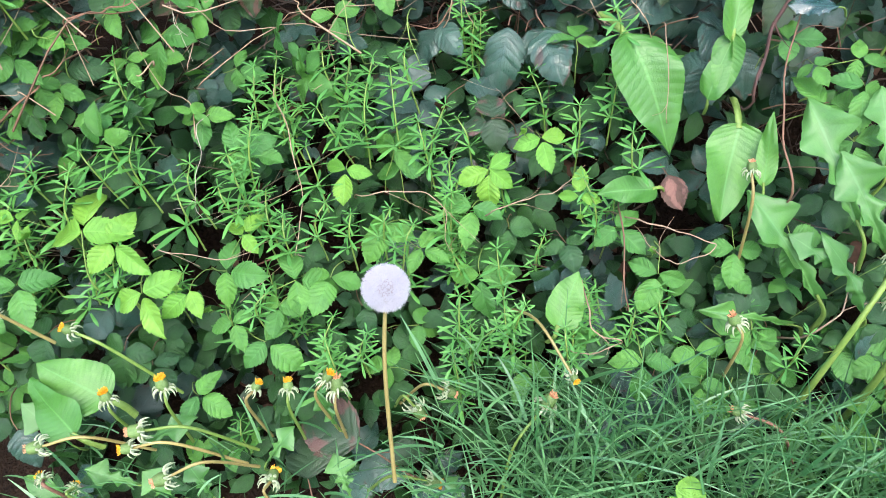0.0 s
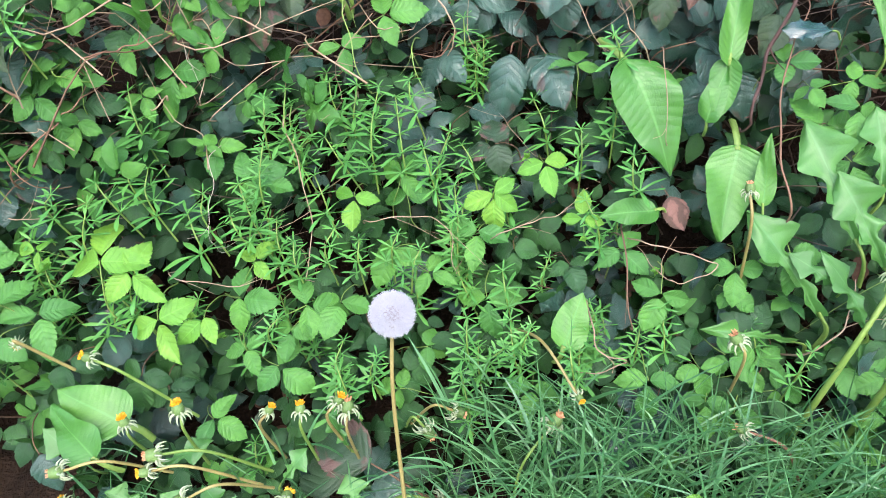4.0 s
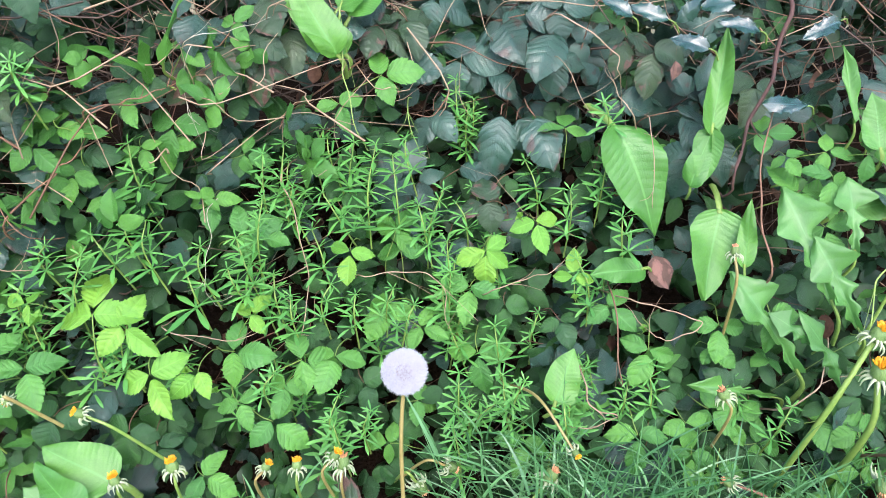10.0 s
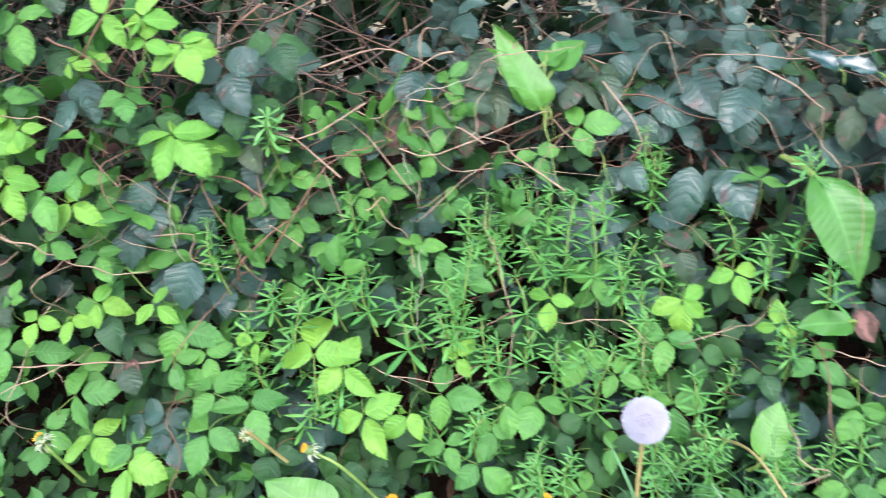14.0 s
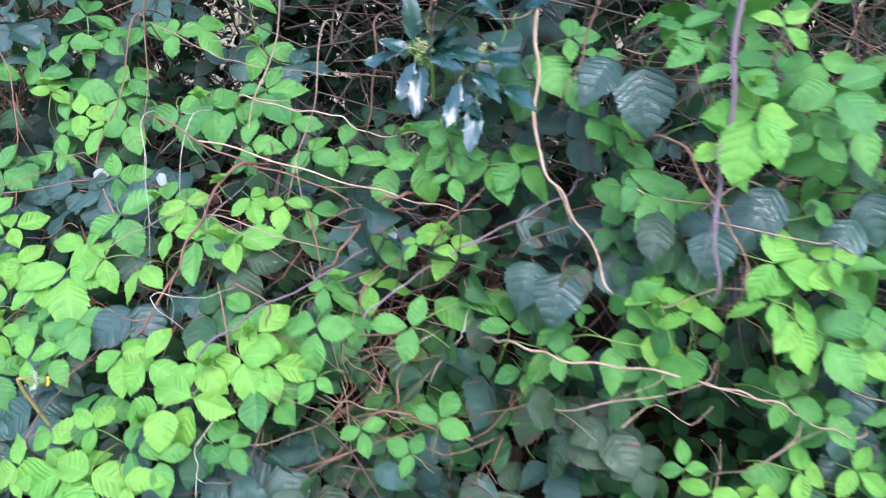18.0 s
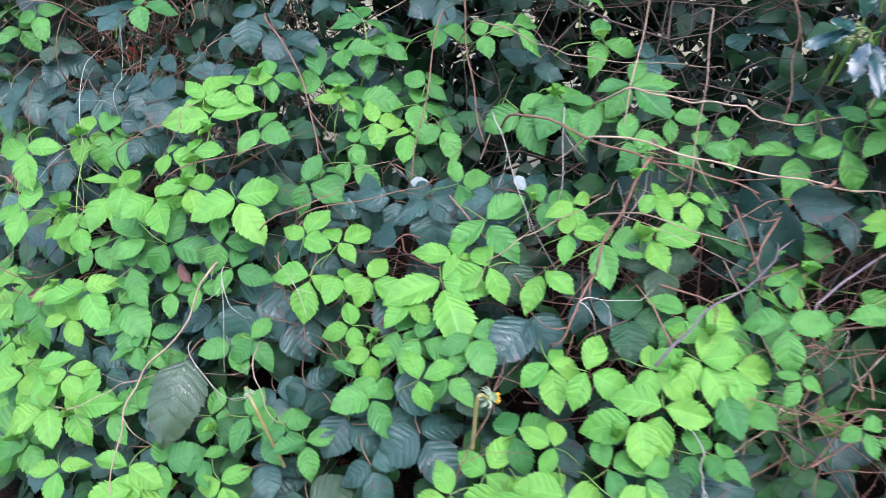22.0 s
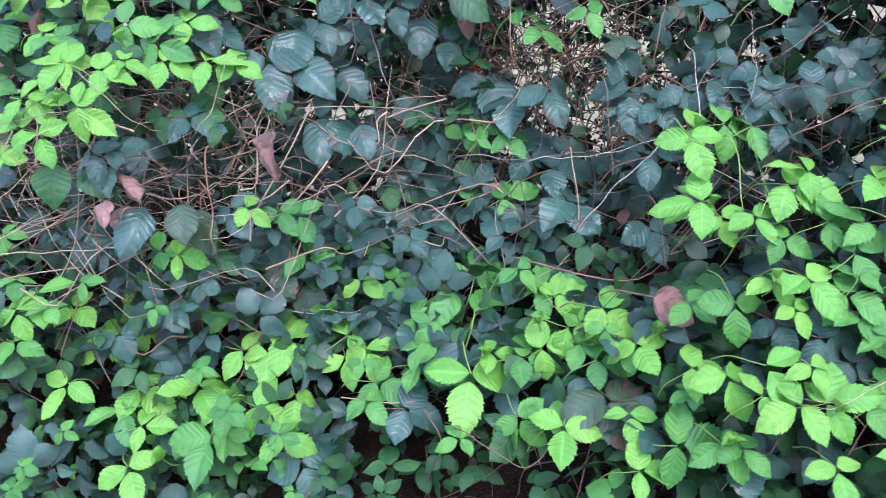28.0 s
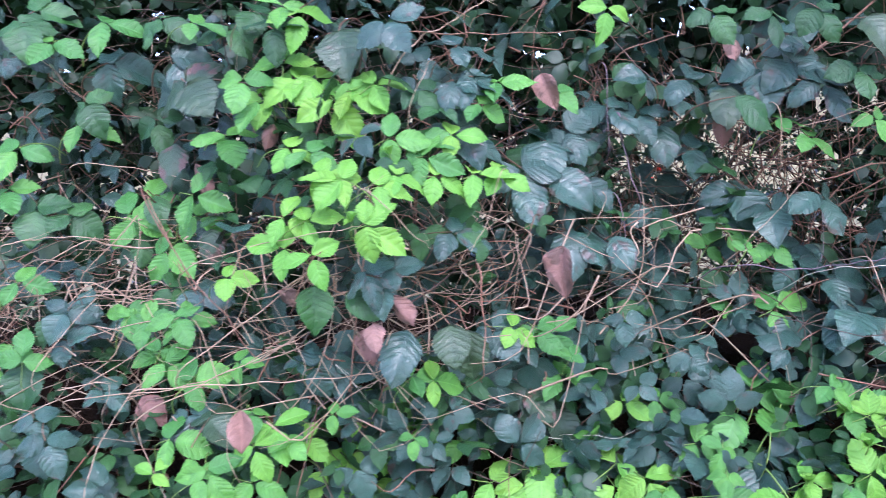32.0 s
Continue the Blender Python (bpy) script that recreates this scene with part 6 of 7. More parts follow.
sprig(-1.705, 0.999, 1.268, 34, -91, "g")
sprig(-1.375, 0.768, 1.155, 27, 199, "g")
sprig(-1.281, 0.800, 1.166, 33, -1, "g")
sprig(-1.220, 0.778, 1.183, 26, 19, "g")
sprig(-1.963, 0.844, 1.036, 44, 179, "g", 2)
sprig(-1.710, 0.796, 1.047, 36, 29, "y")
sprig(-1.703, 0.757, 1.018, 38, -21, "y")
sprig(-1.480, 0.766, 1.101, 38, 19, "g")
sprig(-1.376, 0.706, 1.074, 42, 19, "y")
sprig(-1.231, 0.717, 1.031, 37, 19, "y")
sprig(-1.163, 0.719, 1.019, 51, -21, "g", 1)
sprig(-1.332, 0.638, 0.999, 37, 59, "y")
sprig(-1.313, 0.623, 0.977, 39, -1, "y", 4)
sprig(-1.674, 0.685, 0.929, 33, 59, "g")
sprig(-2.060, 0.813, 0.945, 32, -61, "y")
sprig(-1.891, 0.816, 0.984, 31, -1, "g")
sprig(-1.535, 0.581, 0.884, 39, 59, "y")
sprig(-1.863, 0.721, 0.810, 33, -61, "g")
sprig(-1.207, 0.733, 0.847, 37, -1, "g")
sprig(-1.139, 0.741, 0.898, 36, 89, "g")
sprig(-1.651, 0.852, 1.086, 42, 179, "d")
sprig(-1.589, 0.677, 0.953, 40, 29, "r", 2)
sprig(-1.653, 0.757, 0.999, 47, 19, "d")
sprig(-1.587, 0.715, 0.979, 36, 179, "d", 1)
sprig(-1.968, 0.792, 0.836, 44, 59, "d")
sprig(-1.944, 0.763, 0.798, 41, -1, "d")
sprig(-1.783, 0.698, 0.818, 38, 19, "d")
sprig(-1.436, 0.696, 1.016, 34, -21, "d")
twig("brown", 2.5, (-1.234, 0.773, 1.306), (-1.234, 0.764, 1.252), (-1.240, 0.753, 1.194))
twig("white", 2, (-1.352, 0.552, 0.935), (-1.353, 0.541, 0.914), (-1.348, 0.537, 0.896))

sprig(-2.154, 0.925, 1.141, 48, -80, "y")
sprig(-2.115, 0.913, 1.038, 33, -60, "y")
sprig(-2.124, 1.014, 1.145, 43, 0, "y")
sprig(-2.079, 0.835, 0.973, 41, -60, "y")
sprig(-2.330, 1.079, 0.909, 53, 0, "g")
sprig(-2.165, 0.850, 0.860, 43, 0, "y")
sprig(-2.051, 0.782, 0.885, 33, -60, "y")
sprig(-2.285, 0.993, 0.848, 41, -20, "g")
sprig(-2.042, 0.726, 0.788, 38, -80, "y")
sprig(-2.231, 0.840, 0.728, 44, 0, "y")
sprig(-1.631, 0.704, 0.975, 39, -20, "g")
sprig(-2.105, 0.779, 0.851, 40, 20, "y")
sprig(-1.753, 0.687, 0.870, 29, -60, "g")
sprig(-1.841, 0.757, 0.846, 38, -20, "m")
sprig(-1.804, 0.858, 1.093, 33, 0, "m")
sprig(-1.505, 0.857, 1.193, 47, -60, "g")
sprig(-1.344, 0.806, 1.188, 32, 0, "g")
sprig(-1.318, 0.790, 1.161, 32, -30, "g")
sprig(-1.360, 0.873, 1.249, 37, 0, "d")
sprig(-2.125, 1.071, 1.203, 48, -60, "d")
sprig(-2.399, 1.296, 1.229, 68, -60, "d")
sprig(-2.194, 1.107, 1.201, 58, -90, "d")
sprig(-2.084, 1.056, 1.212, 47, 0, "d")
sprig(-2.514, 1.376, 1.061, 64, -60, "d")
sprig(-2.019, 0.982, 1.149, 45, -20, "d")
sprig(-1.686, 0.686, 0.884, 46, -30, "d")
sprig(-1.781, 0.750, 0.880, 44, -60, "d")
sprig(-1.629, 0.905, 1.136, 40, 0, "m")
sprig(-1.590, 0.920, 1.182, 37, 0, "m")
sprig(-1.712, 0.922, 1.146, 38, 20, "g")
sprig(-1.741, 0.880, 1.117, 33, -60, "g")
sprig(-1.793, 0.910, 1.167, 34, -20, "m")
sprig(-1.901, 0.854, 1.144, 33, 0, "y")
dandelion("o", -1.534, 0.574, 0.964, -1.548, 0.584, 0.927, 14)
dandelion("c", -1.783, 0.666, 0.917, -1.759, 0.671, 0.850, 9)
twig("tan", 3, (-1.865, 0.791, 1.015), (-1.893, 0.777, 0.952), (-1.950, 0.760, 0.888), (-1.966, 0.733, 0.832), (-1.972, 0.705, 0.767))
twig("tan", 1.6, (-1.952, 0.764, 0.886), (-1.994, 0.751, 0.870), (-2.041, 0.742, 0.850))
twig("red", 2.6, (-1.823, 0.940, 1.304), (-1.772, 0.916, 1.220), (-1.746, 0.870, 1.119), (-1.727, 0.829, 1.058))
twig("brown", 2.6, (-1.603, 0.953, 1.305), (-1.618, 0.927, 1.214), (-1.634, 0.867, 1.115))
twig("purple", 3.2, (-1.381, 0.612, 0.982), (-1.340, 0.635, 1.019), (-1.263, 0.683, 1.058))
twig("tan", 2.2, (-1.304, 0.818, 1.299), (-1.312, 0.794, 1.212), (-1.332, 0.751, 1.117))
twig("tan", 1.8, (-1.799, 0.732, 0.933), (-1.787, 0.713, 0.897), (-1.765, 0.692, 0.873))
twig("red", 2, (-1.922, 0.836, 1.120), (-1.808, 0.853, 1.152))
twig("red", 2.2, (-1.801, 0.797, 1.066), (-1.733, 0.825, 1.094))
twig("white", 1.8, (-1.457, 0.799, 1.196), (-1.461, 0.757, 1.118))
twig("brown", 2.2, (-1.561, 0.584, 0.883), (-1.532, 0.606, 0.938))
twig("white", 1.2, (-1.754, 0.757, 1.021), (-1.746, 0.746, 1.000))
twig("tan", 1.5, (-1.905, 0.877, 1.200), (-1.915, 0.864, 1.175))

sprig(-2.054, 0.995, 1.147, 50, 9, "g")
sprig(-1.893, 0.891, 1.205, 45, 69, "y", 4)
sprig(-1.851, 0.904, 1.222, 34, 29, "y")
sprig(-2.014, 0.901, 1.094, 42, 179, "y")
sprig(-2.147, 0.892, 1.063, 51, 179, "y")
sprig(-2.068, 0.759, 0.847, 46, 199, "y")
sprig(-1.956, 0.724, 0.793, 48, -101, "y")
sprig(-1.952, 0.795, 0.885, 36, 29, "g")
sprig(-1.864, 0.754, 0.846, 35, -1, "g")
sprig(-1.847, 0.790, 0.922, 36, -61, "g")
sprig(-1.928, 0.823, 0.974, 37, 19, "g")
sprig(-1.983, 0.825, 0.979, 33, 59, "g")
sprig(-1.780, 0.703, 0.856, 40, 19, "g")
sprig(-1.667, 0.745, 1.021, 40, -21, "y")
sprig(-1.540, 0.765, 1.082, 49, -61, "g")
sprig(-1.569, 0.738, 1.047, 40, 179, "y")
sprig(-1.604, 0.656, 0.942, 31, 19, "y")
sprig(-1.437, 0.927, 1.329, 38, 89, "g")
sprig(-1.496, 0.549, 0.882, 47, -51, "y")
sprig(-1.567, 0.577, 0.864, 36, 199, "y")
sprig(-1.510, 0.606, 0.911, 44, 19, "g")
sprig(-1.714, 0.901, 1.125, 42, -31, "g")
sprig(-1.681, 1.001, 1.268, 41, 59, "g")
sprig(-1.686, 0.930, 1.172, 35, 19, "y")
sprig(-1.390, 0.789, 1.165, 34, -1, "g")
sprig(-1.573, 0.813, 1.114, 35, 19, "g")
sprig(-1.760, 0.963, 1.223, 44, 99, "g")
sprig(-2.024, 1.021, 1.324, 41, 9, "g")
sprig(-1.681, 0.871, 1.086, 45, 199, "d")
sprig(-1.646, 0.666, 0.889, 54, -1, "d", 1)
sprig(-1.776, 0.785, 0.955, 44, -61, "d")
sprig(-1.744, 0.766, 0.967, 42, 29, "d")
sprig(-1.751, 0.810, 1.029, 44, 59, "d")
sprig(-2.306, 1.198, 1.210, 59, -71, "d")
sprig(-2.389, 1.266, 1.383, 59, 89, "d")
sprig(-2.308, 0.965, 0.780, 53, -61, "d")
sprig(-2.217, 1.127, 1.273, 36, -1, "r")
sprig(-2.067, 1.046, 1.194, 43, 59, "d")
sprig(-1.984, 0.973, 1.199, 40, -1, "d")
sprig(-1.824, 0.956, 1.232, 47, 59, "d")
sprig(-1.789, 0.691, 0.797, 40, 19, "d")
twig("tan", 2.5, (-1.356, 0.847, 1.348), (-1.370, 0.843, 1.280), (-1.393, 0.799, 1.185))
twig("red", 4, (-1.379, 0.725, 1.151), (-1.414, 0.698, 1.091), (-1.440, 0.676, 1.032), (-1.465, 0.657, 0.987))
twig("tan", 1.8, (-1.533, 0.713, 1.052), (-1.485, 0.723, 1.082), (-1.425, 0.728, 1.112))
twig("purple", 3, (-2.598, 1.271, 1.359), (-2.587, 1.270, 1.282), (-2.567, 1.271, 1.213))

sprig(-2.128, 0.947, 1.053, 47, -152, "y")
sprig(-2.081, 0.898, 1.042, 38, -62, "y")
sprig(-1.952, 0.856, 1.086, 49, -62, "y", 4)
sprig(-2.042, 0.828, 0.977, 49, -62, "y")
sprig(-2.054, 0.875, 1.016, 37, -22, "g")
sprig(-2.004, 0.863, 1.037, 37, -2, "g")
sprig(-2.117, 0.846, 0.944, 44, -92, "g")
sprig(-1.987, 0.815, 0.935, 39, -62, "g")
sprig(-2.299, 1.010, 0.867, 45, -22, "y")
sprig(-2.253, 0.990, 0.900, 55, -32, "y")
sprig(-2.219, 0.925, 0.868, 45, -82, "y")
sprig(-2.266, 0.966, 0.832, 47, -2, "g")
sprig(-2.442, 1.016, 0.798, 75, -92, "y")
sprig(-2.367, 1.016, 0.820, 55, -2, "g")
sprig(-2.434, 1.101, 0.869, 75, 58, "g", 1)
sprig(-2.405, 1.130, 0.902, 67, 63, "g", 1)
sprig(-2.317, 0.917, 0.757, 53, -102, "y")
sprig(-2.378, 0.952, 0.756, 47, -62, "g")
sprig(-2.235, 0.888, 0.785, 37, -92, "y")
sprig(-2.133, 0.819, 0.862, 47, -72, "y")
sprig(-2.097, 0.795, 0.882, 45, -22, "y", 2)
sprig(-2.040, 0.763, 0.847, 50, -2, "y", 4)
sprig(-2.141, 0.804, 0.781, 47, -62, "g")
sprig(-2.186, 0.837, 0.763, 64, -2, "g")
sprig(-2.760, 1.194, 0.802, 69, -32, "y", 4)
sprig(-2.839, 1.194, 0.784, 59, -32, "y")
sprig(-3.057, 1.274, 0.822, 74, 18, "y")
sprig(-3.108, 1.246, 0.800, 62, -32, "y")
sprig(-2.974, 1.225, 0.740, 61, 18, "y")
sprig(-3.059, 1.178, 0.686, 60, -62, "g")
sprig(-2.864, 1.117, 0.711, 43, -62, "y")
sprig(-2.799, 1.113, 0.713, 56, -22, "y")
sprig(-2.869, 1.090, 0.674, 70, -92, "g", 4)
sprig(-2.759, 1.079, 0.677, 55, -22, "y")
sprig(-3.012, 1.148, 0.667, 49, -2, "y")
sprig(-3.018, 1.097, 0.619, 57, -62, "y")
sprig(-2.614, 1.125, 0.804, 55, -62, "y")
sprig(-2.593, 1.079, 0.764, 54, -22, "g")
sprig(-2.523, 1.060, 0.798, 52, -22, "g")
sprig(-2.843, 1.161, 1.270, 54, -2, "y")
sprig(-2.957, 1.112, 1.275, 44, -2, "y")
sprig(-2.965, 1.152, 1.331, 54, -2, "g")
sprig(-2.917, 1.150, 1.301, 54, -22, "g")
sprig(-2.368, 1.237, 1.133, 40, -62, "g")
sprig(-2.729, 1.216, 1.016, 48, -62, "g")
sprig(-2.921, 1.159, 0.962, 43, -2, "y")
sprig(-3.050, 1.278, 0.891, 52, -22, "y")
sprig(-2.433, 1.305, 1.089, 50, -32, "m")
sprig(-2.382, 1.207, 1.031, 56, 18, "g")
sprig(-2.529, 1.359, 1.034, 53, -2, "m")
sprig(-2.575, 1.197, 0.901, 43, -2, "g")
sprig(-2.648, 1.292, 1.170, 85, -92, "d", 1)
sprig(-2.685, 1.270, 1.177, 78, -92, "d", 1)
sprig(-2.765, 1.231, 1.279, 85, -72, "d")
sprig(-2.721, 1.253, 1.269, 72, -2, "d", 2)
sprig(-2.719, 1.273, 1.321, 77, -2, "d")
sprig(-2.866, 1.138, 1.042, 64, -92, "r", 1)
sprig(-2.954, 1.131, 1.050, 78, -107, "d", 1)
sprig(-2.892, 1.127, 1.053, 59, -82, "r", 1)
sprig(-2.557, 1.355, 1.083, 63, -22, "d")
sprig(-2.283, 1.134, 1.032, 66, -62, "d", 5)
sprig(-2.623, 1.300, 0.982, 61, -62, "d")
sprig(-2.463, 1.310, 1.295, 59, -2, "d")
sprig(-2.358, 1.259, 1.191, 57, -92, "d")
sprig(-2.304, 1.182, 1.079, 63, -2, "d")
sprig(-2.174, 1.055, 1.105, 56, -2, "d")
sprig(-2.258, 0.939, 0.791, 69, -62, "r")
sprig(-2.022, 0.826, 0.904, 53, -22, "d")
sprig(-1.880, 0.836, 0.948, 52, -62, "d")
sprig(-1.992, 0.813, 0.875, 39, -32, "d")
sprig(-2.072, 0.836, 0.922, 40, -62, "d")
sprig(-2.870, 1.204, 1.349, 65, -62, "d")
sprig(-2.881, 1.153, 1.187, 54, -22, "d")
sprig(-2.028, 1.037, 1.218, 42, -92, "d")
sprig(-2.094, 1.057, 1.190, 39, -62, "d")
sprig(-2.156, 1.080, 1.179, 41, -62, "d")
sprig(-2.044, 1.028, 1.177, 38, -22, "d")
sprig(-2.719, 1.065, 0.637, 63, -62, "d")
sprig(-2.547, 1.037, 0.736, 52, -22, "d")
sprig(-2.537, 1.127, 0.834, 46, -62, "d")
sprig(-2.527, 1.349, 1.200, 61, -62, "d")
sprig(-2.732, 1.234, 0.894, 60, -62, "r")
sprig(-2.211, 1.130, 1.251, 50, -2, "d")
sprig(-2.612, 1.292, 1.375, 68, -62, "d")
sprig(-1.936, 0.938, 1.193, 42, -2, "d")
sprig(-1.815, 0.985, 1.279, 43, -22, "d")
sprig(-1.868, 0.995, 1.303, 43, 18, "d")
sprig(-2.195, 0.939, 0.929, 60, -22, "p", 1)
sprig(-2.663, 1.296, 1.254, 59, -32, "d")
dead_leaf(-2.727, 1.084, 1.162, 72, -98)
dead_leaf(-1.918, 0.834, 1.009, 26, -62)
dead_leaf(-2.975, 1.089, 1.105, 53, -62)
berries(-2.40, 1.79, 1.258)
twig("brown", 2, (-2.753, 1.164, 1.201), (-2.807, 1.135, 1.096))
twig("tan", 1.6, (-2.890, 1.186, 0.928), (-2.832, 1.206, 0.902))
twig("tan", 1.6, (-2.353, 1.069, 0.917), (-2.300, 1.064, 0.952))
twig("white", 1.8, (-2.712, 1.185, 0.857), (-2.642, 1.165, 0.854))
twig("white", 2, (-1.888, 0.765, 0.924), (-1.845, 0.749, 0.874))
twig("white", 1.8, (-1.849, 0.787, 1.012), (-1.834, 0.776, 0.971))
twig("purple", 2, (-2.601, 1.283, 1.223), (-2.587, 1.277, 1.105))
twig("brown", 2, (-2.564, 1.295, 1.063), (-2.529, 1.244, 0.940))
twig("tan", 2, (-2.281, 1.103, 1.112), (-2.274, 1.075, 1.014))
twig("brown", 2, (-2.022, 0.914, 1.141), (-1.922, 0.895, 1.186))
twig("brown", 2, (-2.449, 0.910, 0.751), (-2.377, 0.884, 0.715), (-2.340, 0.891, 0.736))
twig("green", 2, (-2.091, 0.960, 1.133), (-2.089, 0.914, 1.052))
twig("white", 1.4, (-2.058, 0.988, 1.189), (-2.050, 0.996, 1.225))
twig("green", 2, (-2.078, 0.890, 1.041), (-2.063, 0.902, 1.067))
twig("red", 3, (-2.994, 1.102, 1.226), (-3.044, 1.139, 0.980))
twig("brown", 1.8, (-2.236, 1.086, 1.218), (-2.230, 1.060, 1.130))
twig("brown", 1.8, (-2.172, 1.056, 1.246), (-2.156, 1.059, 1.314))
twig("tan", 1.6, (-2.226, 1.130, 1.340), (-2.331, 1.167, 1.316))

sprig(-3.113, 1.255, 1.440, 76, 144, "y", 4)
sprig(-3.052, 1.221, 1.400, 70, -66, "y")
sprig(-3.165, 1.268, 1.409, 54, 174, "y")
sprig(-2.872, 1.168, 1.331, 42, -6, "y")
sprig(-3.094, 1.187, 1.320, 47, -36, "g")
sprig(-3.030, 1.091, 1.272, 55, 154, "y", 4)
sprig(-3.123, 1.120, 1.223, 49, -26, "y")
sprig(-2.997, 1.042, 1.208, 53, -26, "y", 4)
sprig(-3.123, 1.113, 1.179, 49, 174, "y")
sprig(-2.800, 1.194, 1.408, 50, -6, "g")
sprig(-2.828, 1.188, 1.377, 39, -36, "g")
sprig(-2.699, 1.237, 1.395, 40, -66, "g")
sprig(-2.954, 1.169, 0.967, 44, 14, "g")
sprig(-2.756, 1.197, 1.025, 44, -66, "g")
sprig(-3.171, 1.169, 0.903, 54, -66, "y")
sprig(-3.140, 1.215, 0.866, 46, -26, "y")
sprig(-3.013, 1.285, 0.823, 59, -6, "y")
sprig(-2.996, 1.268, 0.772, 58, -66, "y")
sprig(-3.035, 1.207, 0.714, 66, -26, "y")
sprig(-3.139, 1.166, 0.741, 54, -106, "y")
sprig(-2.911, 1.165, 0.733, 65, -66, "y")
sprig(-2.789, 1.178, 0.783, 54, -96, "y")
sprig(-2.737, 1.131, 0.725, 52, -96, "y")
sprig(-2.653, 1.154, 0.782, 48, -66, "y")
sprig(-3.327, 1.151, 0.897, 53, -6, "g")
sprig(-3.306, 1.204, 0.972, 55, 14, "g")
sprig(-3.352, 1.226, 0.999, 56, -36, "g")
sprig(-3.397, 1.274, 1.060, 48, -6, "g")
sprig(-3.262, 1.117, 0.858, 52, -66, "g")
sprig(-3.204, 1.136, 0.828, 48, -26, "g")
sprig(-3.445, 1.477, 1.268, 65, -6, "g")
sprig(-3.327, 1.365, 1.230, 60, -26, "g")
sprig(-3.456, 1.456, 1.205, 65, 4, "m")
sprig(-2.554, 1.310, 1.364, 55, -96, "d")
sprig(-2.509, 1.329, 1.343, 75, -96, "d", 1)
sprig(-2.846, 1.210, 1.330, 52, -26, "d")
sprig(-3.005, 1.082, 1.143, 45, -66, "d")
sprig(-2.418, 1.311, 1.203, 56, -66, "d")
sprig(-2.512, 1.368, 1.142, 69, -6, "d")
sprig(-2.340, 1.229, 1.108, 62, -26, "d")
sprig(-2.202, 1.105, 1.179, 43, 84, "d", 5)
sprig(-2.503, 1.349, 1.014, 59, -6, "d")
sprig(-3.071, 1.225, 0.973, 55, -6, "d")
sprig(-3.087, 1.116, 1.123, 60, -76, "m", 1)
sprig(-3.288, 1.323, 1.210, 58, -96, "r", 1)
sprig(-3.387, 1.465, 1.369, 76, -96, "r", 1)
sprig(-3.329, 1.371, 1.466, 78, -66, "r")
sprig(-3.312, 1.296, 1.107, 58, -26, "d")
sprig(-3.310, 1.197, 0.927, 55, -66, "d")
sprig(-2.834, 1.205, 1.422, 59, -26, "d")
sprig(-2.921, 1.242, 1.428, 61, -66, "d")
sprig(-2.185, 1.009, 1.011, 44, -66, "d")
sprig(-2.417, 1.283, 1.150, 37, -6, "g", 4)
sprig(-2.580, 1.340, 1.044, 54, -6, "m")
sprig(-2.679, 1.218, 0.809, 55, -26, "d")
sprig(-2.587, 1.156, 0.842, 52, -66, "d")
sprig(-2.502, 1.095, 0.812, 50, -36, "d")
sprig(-2.584, 1.332, 1.124, 48, -6, "d")
sprig(-2.720, 1.217, 0.946, 54, -26, "g")
sprig(-2.829, 1.281, 0.870, 58, -36, "d")
sprig(-2.882, 1.199, 0.946, 54, -6, "m")
dead_leaf(-3.143, 1.143, 1.115, 42, -36)
dead_leaf(-3.195, 1.080, 0.955, 60, -86)
dead_leaf(-2.725, 1.230, 1.423, 60, -76)
dead_leaf(-2.429, 1.262, 1.347, 53, -96)
dead_leaf(-2.952, 1.299, 0.824, 39, -96)
twig("white", 2, (-2.341, 1.122, 1.101), (-2.285, 1.094, 1.105), (-2.225, 1.068, 1.113), (-2.156, 1.054, 1.134))
twig("white", 2, (-2.274, 1.045, 1.011), (-2.223, 1.036, 1.071), (-2.174, 1.030, 1.115))
twig("tan", 2.6, (-3.378, 1.167, 0.970), (-3.234, 1.155, 0.975), (-3.126, 1.154, 0.975), (-3.019, 1.155, 0.979))
twig("tan", 2.2, (-2.978, 1.109, 1.047), (-2.988, 1.130, 0.987), (-2.936, 1.169, 0.899))
twig("tan", 2.2, (-3.306, 1.162, 0.997), (-3.190, 1.154, 1.074), (-3.094, 1.118, 1.140))
twig("tan", 2.4, (-3.377, 1.153, 0.928), (-3.266, 1.166, 0.979), (-3.131, 1.146, 1.035))
twig("tan", 1.8, (-3.287, 1.162, 1.152), (-3.156, 1.123, 1.187), (-3.036, 1.080, 1.203))
twig("red", 3, (-2.844, 1.119, 1.133), (-2.841, 1.116, 1.050), (-2.846, 1.120, 0.981))
twig("tan", 1.6, (-2.933, 1.164, 1.370), (-2.904, 1.180, 1.434))
twig("purple", 1.8, (-2.621, 1.246, 1.432), (-2.620, 1.247, 1.304))
twig("tan", 1.4, (-2.800, 1.153, 1.275), (-2.830, 1.129, 1.197), (-2.856, 1.112, 1.160))
twig("tan", 1.6, (-3.223, 1.111, 0.857), (-3.231, 1.123, 0.899))
twig("tan", 2, (-2.995, 1.057, 1.255), (-2.929, 1.065, 1.186))
twig("tan", 2, (-2.365, 1.210, 1.352), (-2.362, 1.206, 1.260))
twig("white", 2, (-2.121, 1.006, 1.137), (-2.121, 1.031, 1.237))
twig("brown", 1.6, (-2.190, 0.965, 1.056), (-2.179, 0.932, 0.977))
twig("green", 2, (-2.263, 0.986, 0.858), (-2.317, 1.020, 0.897))

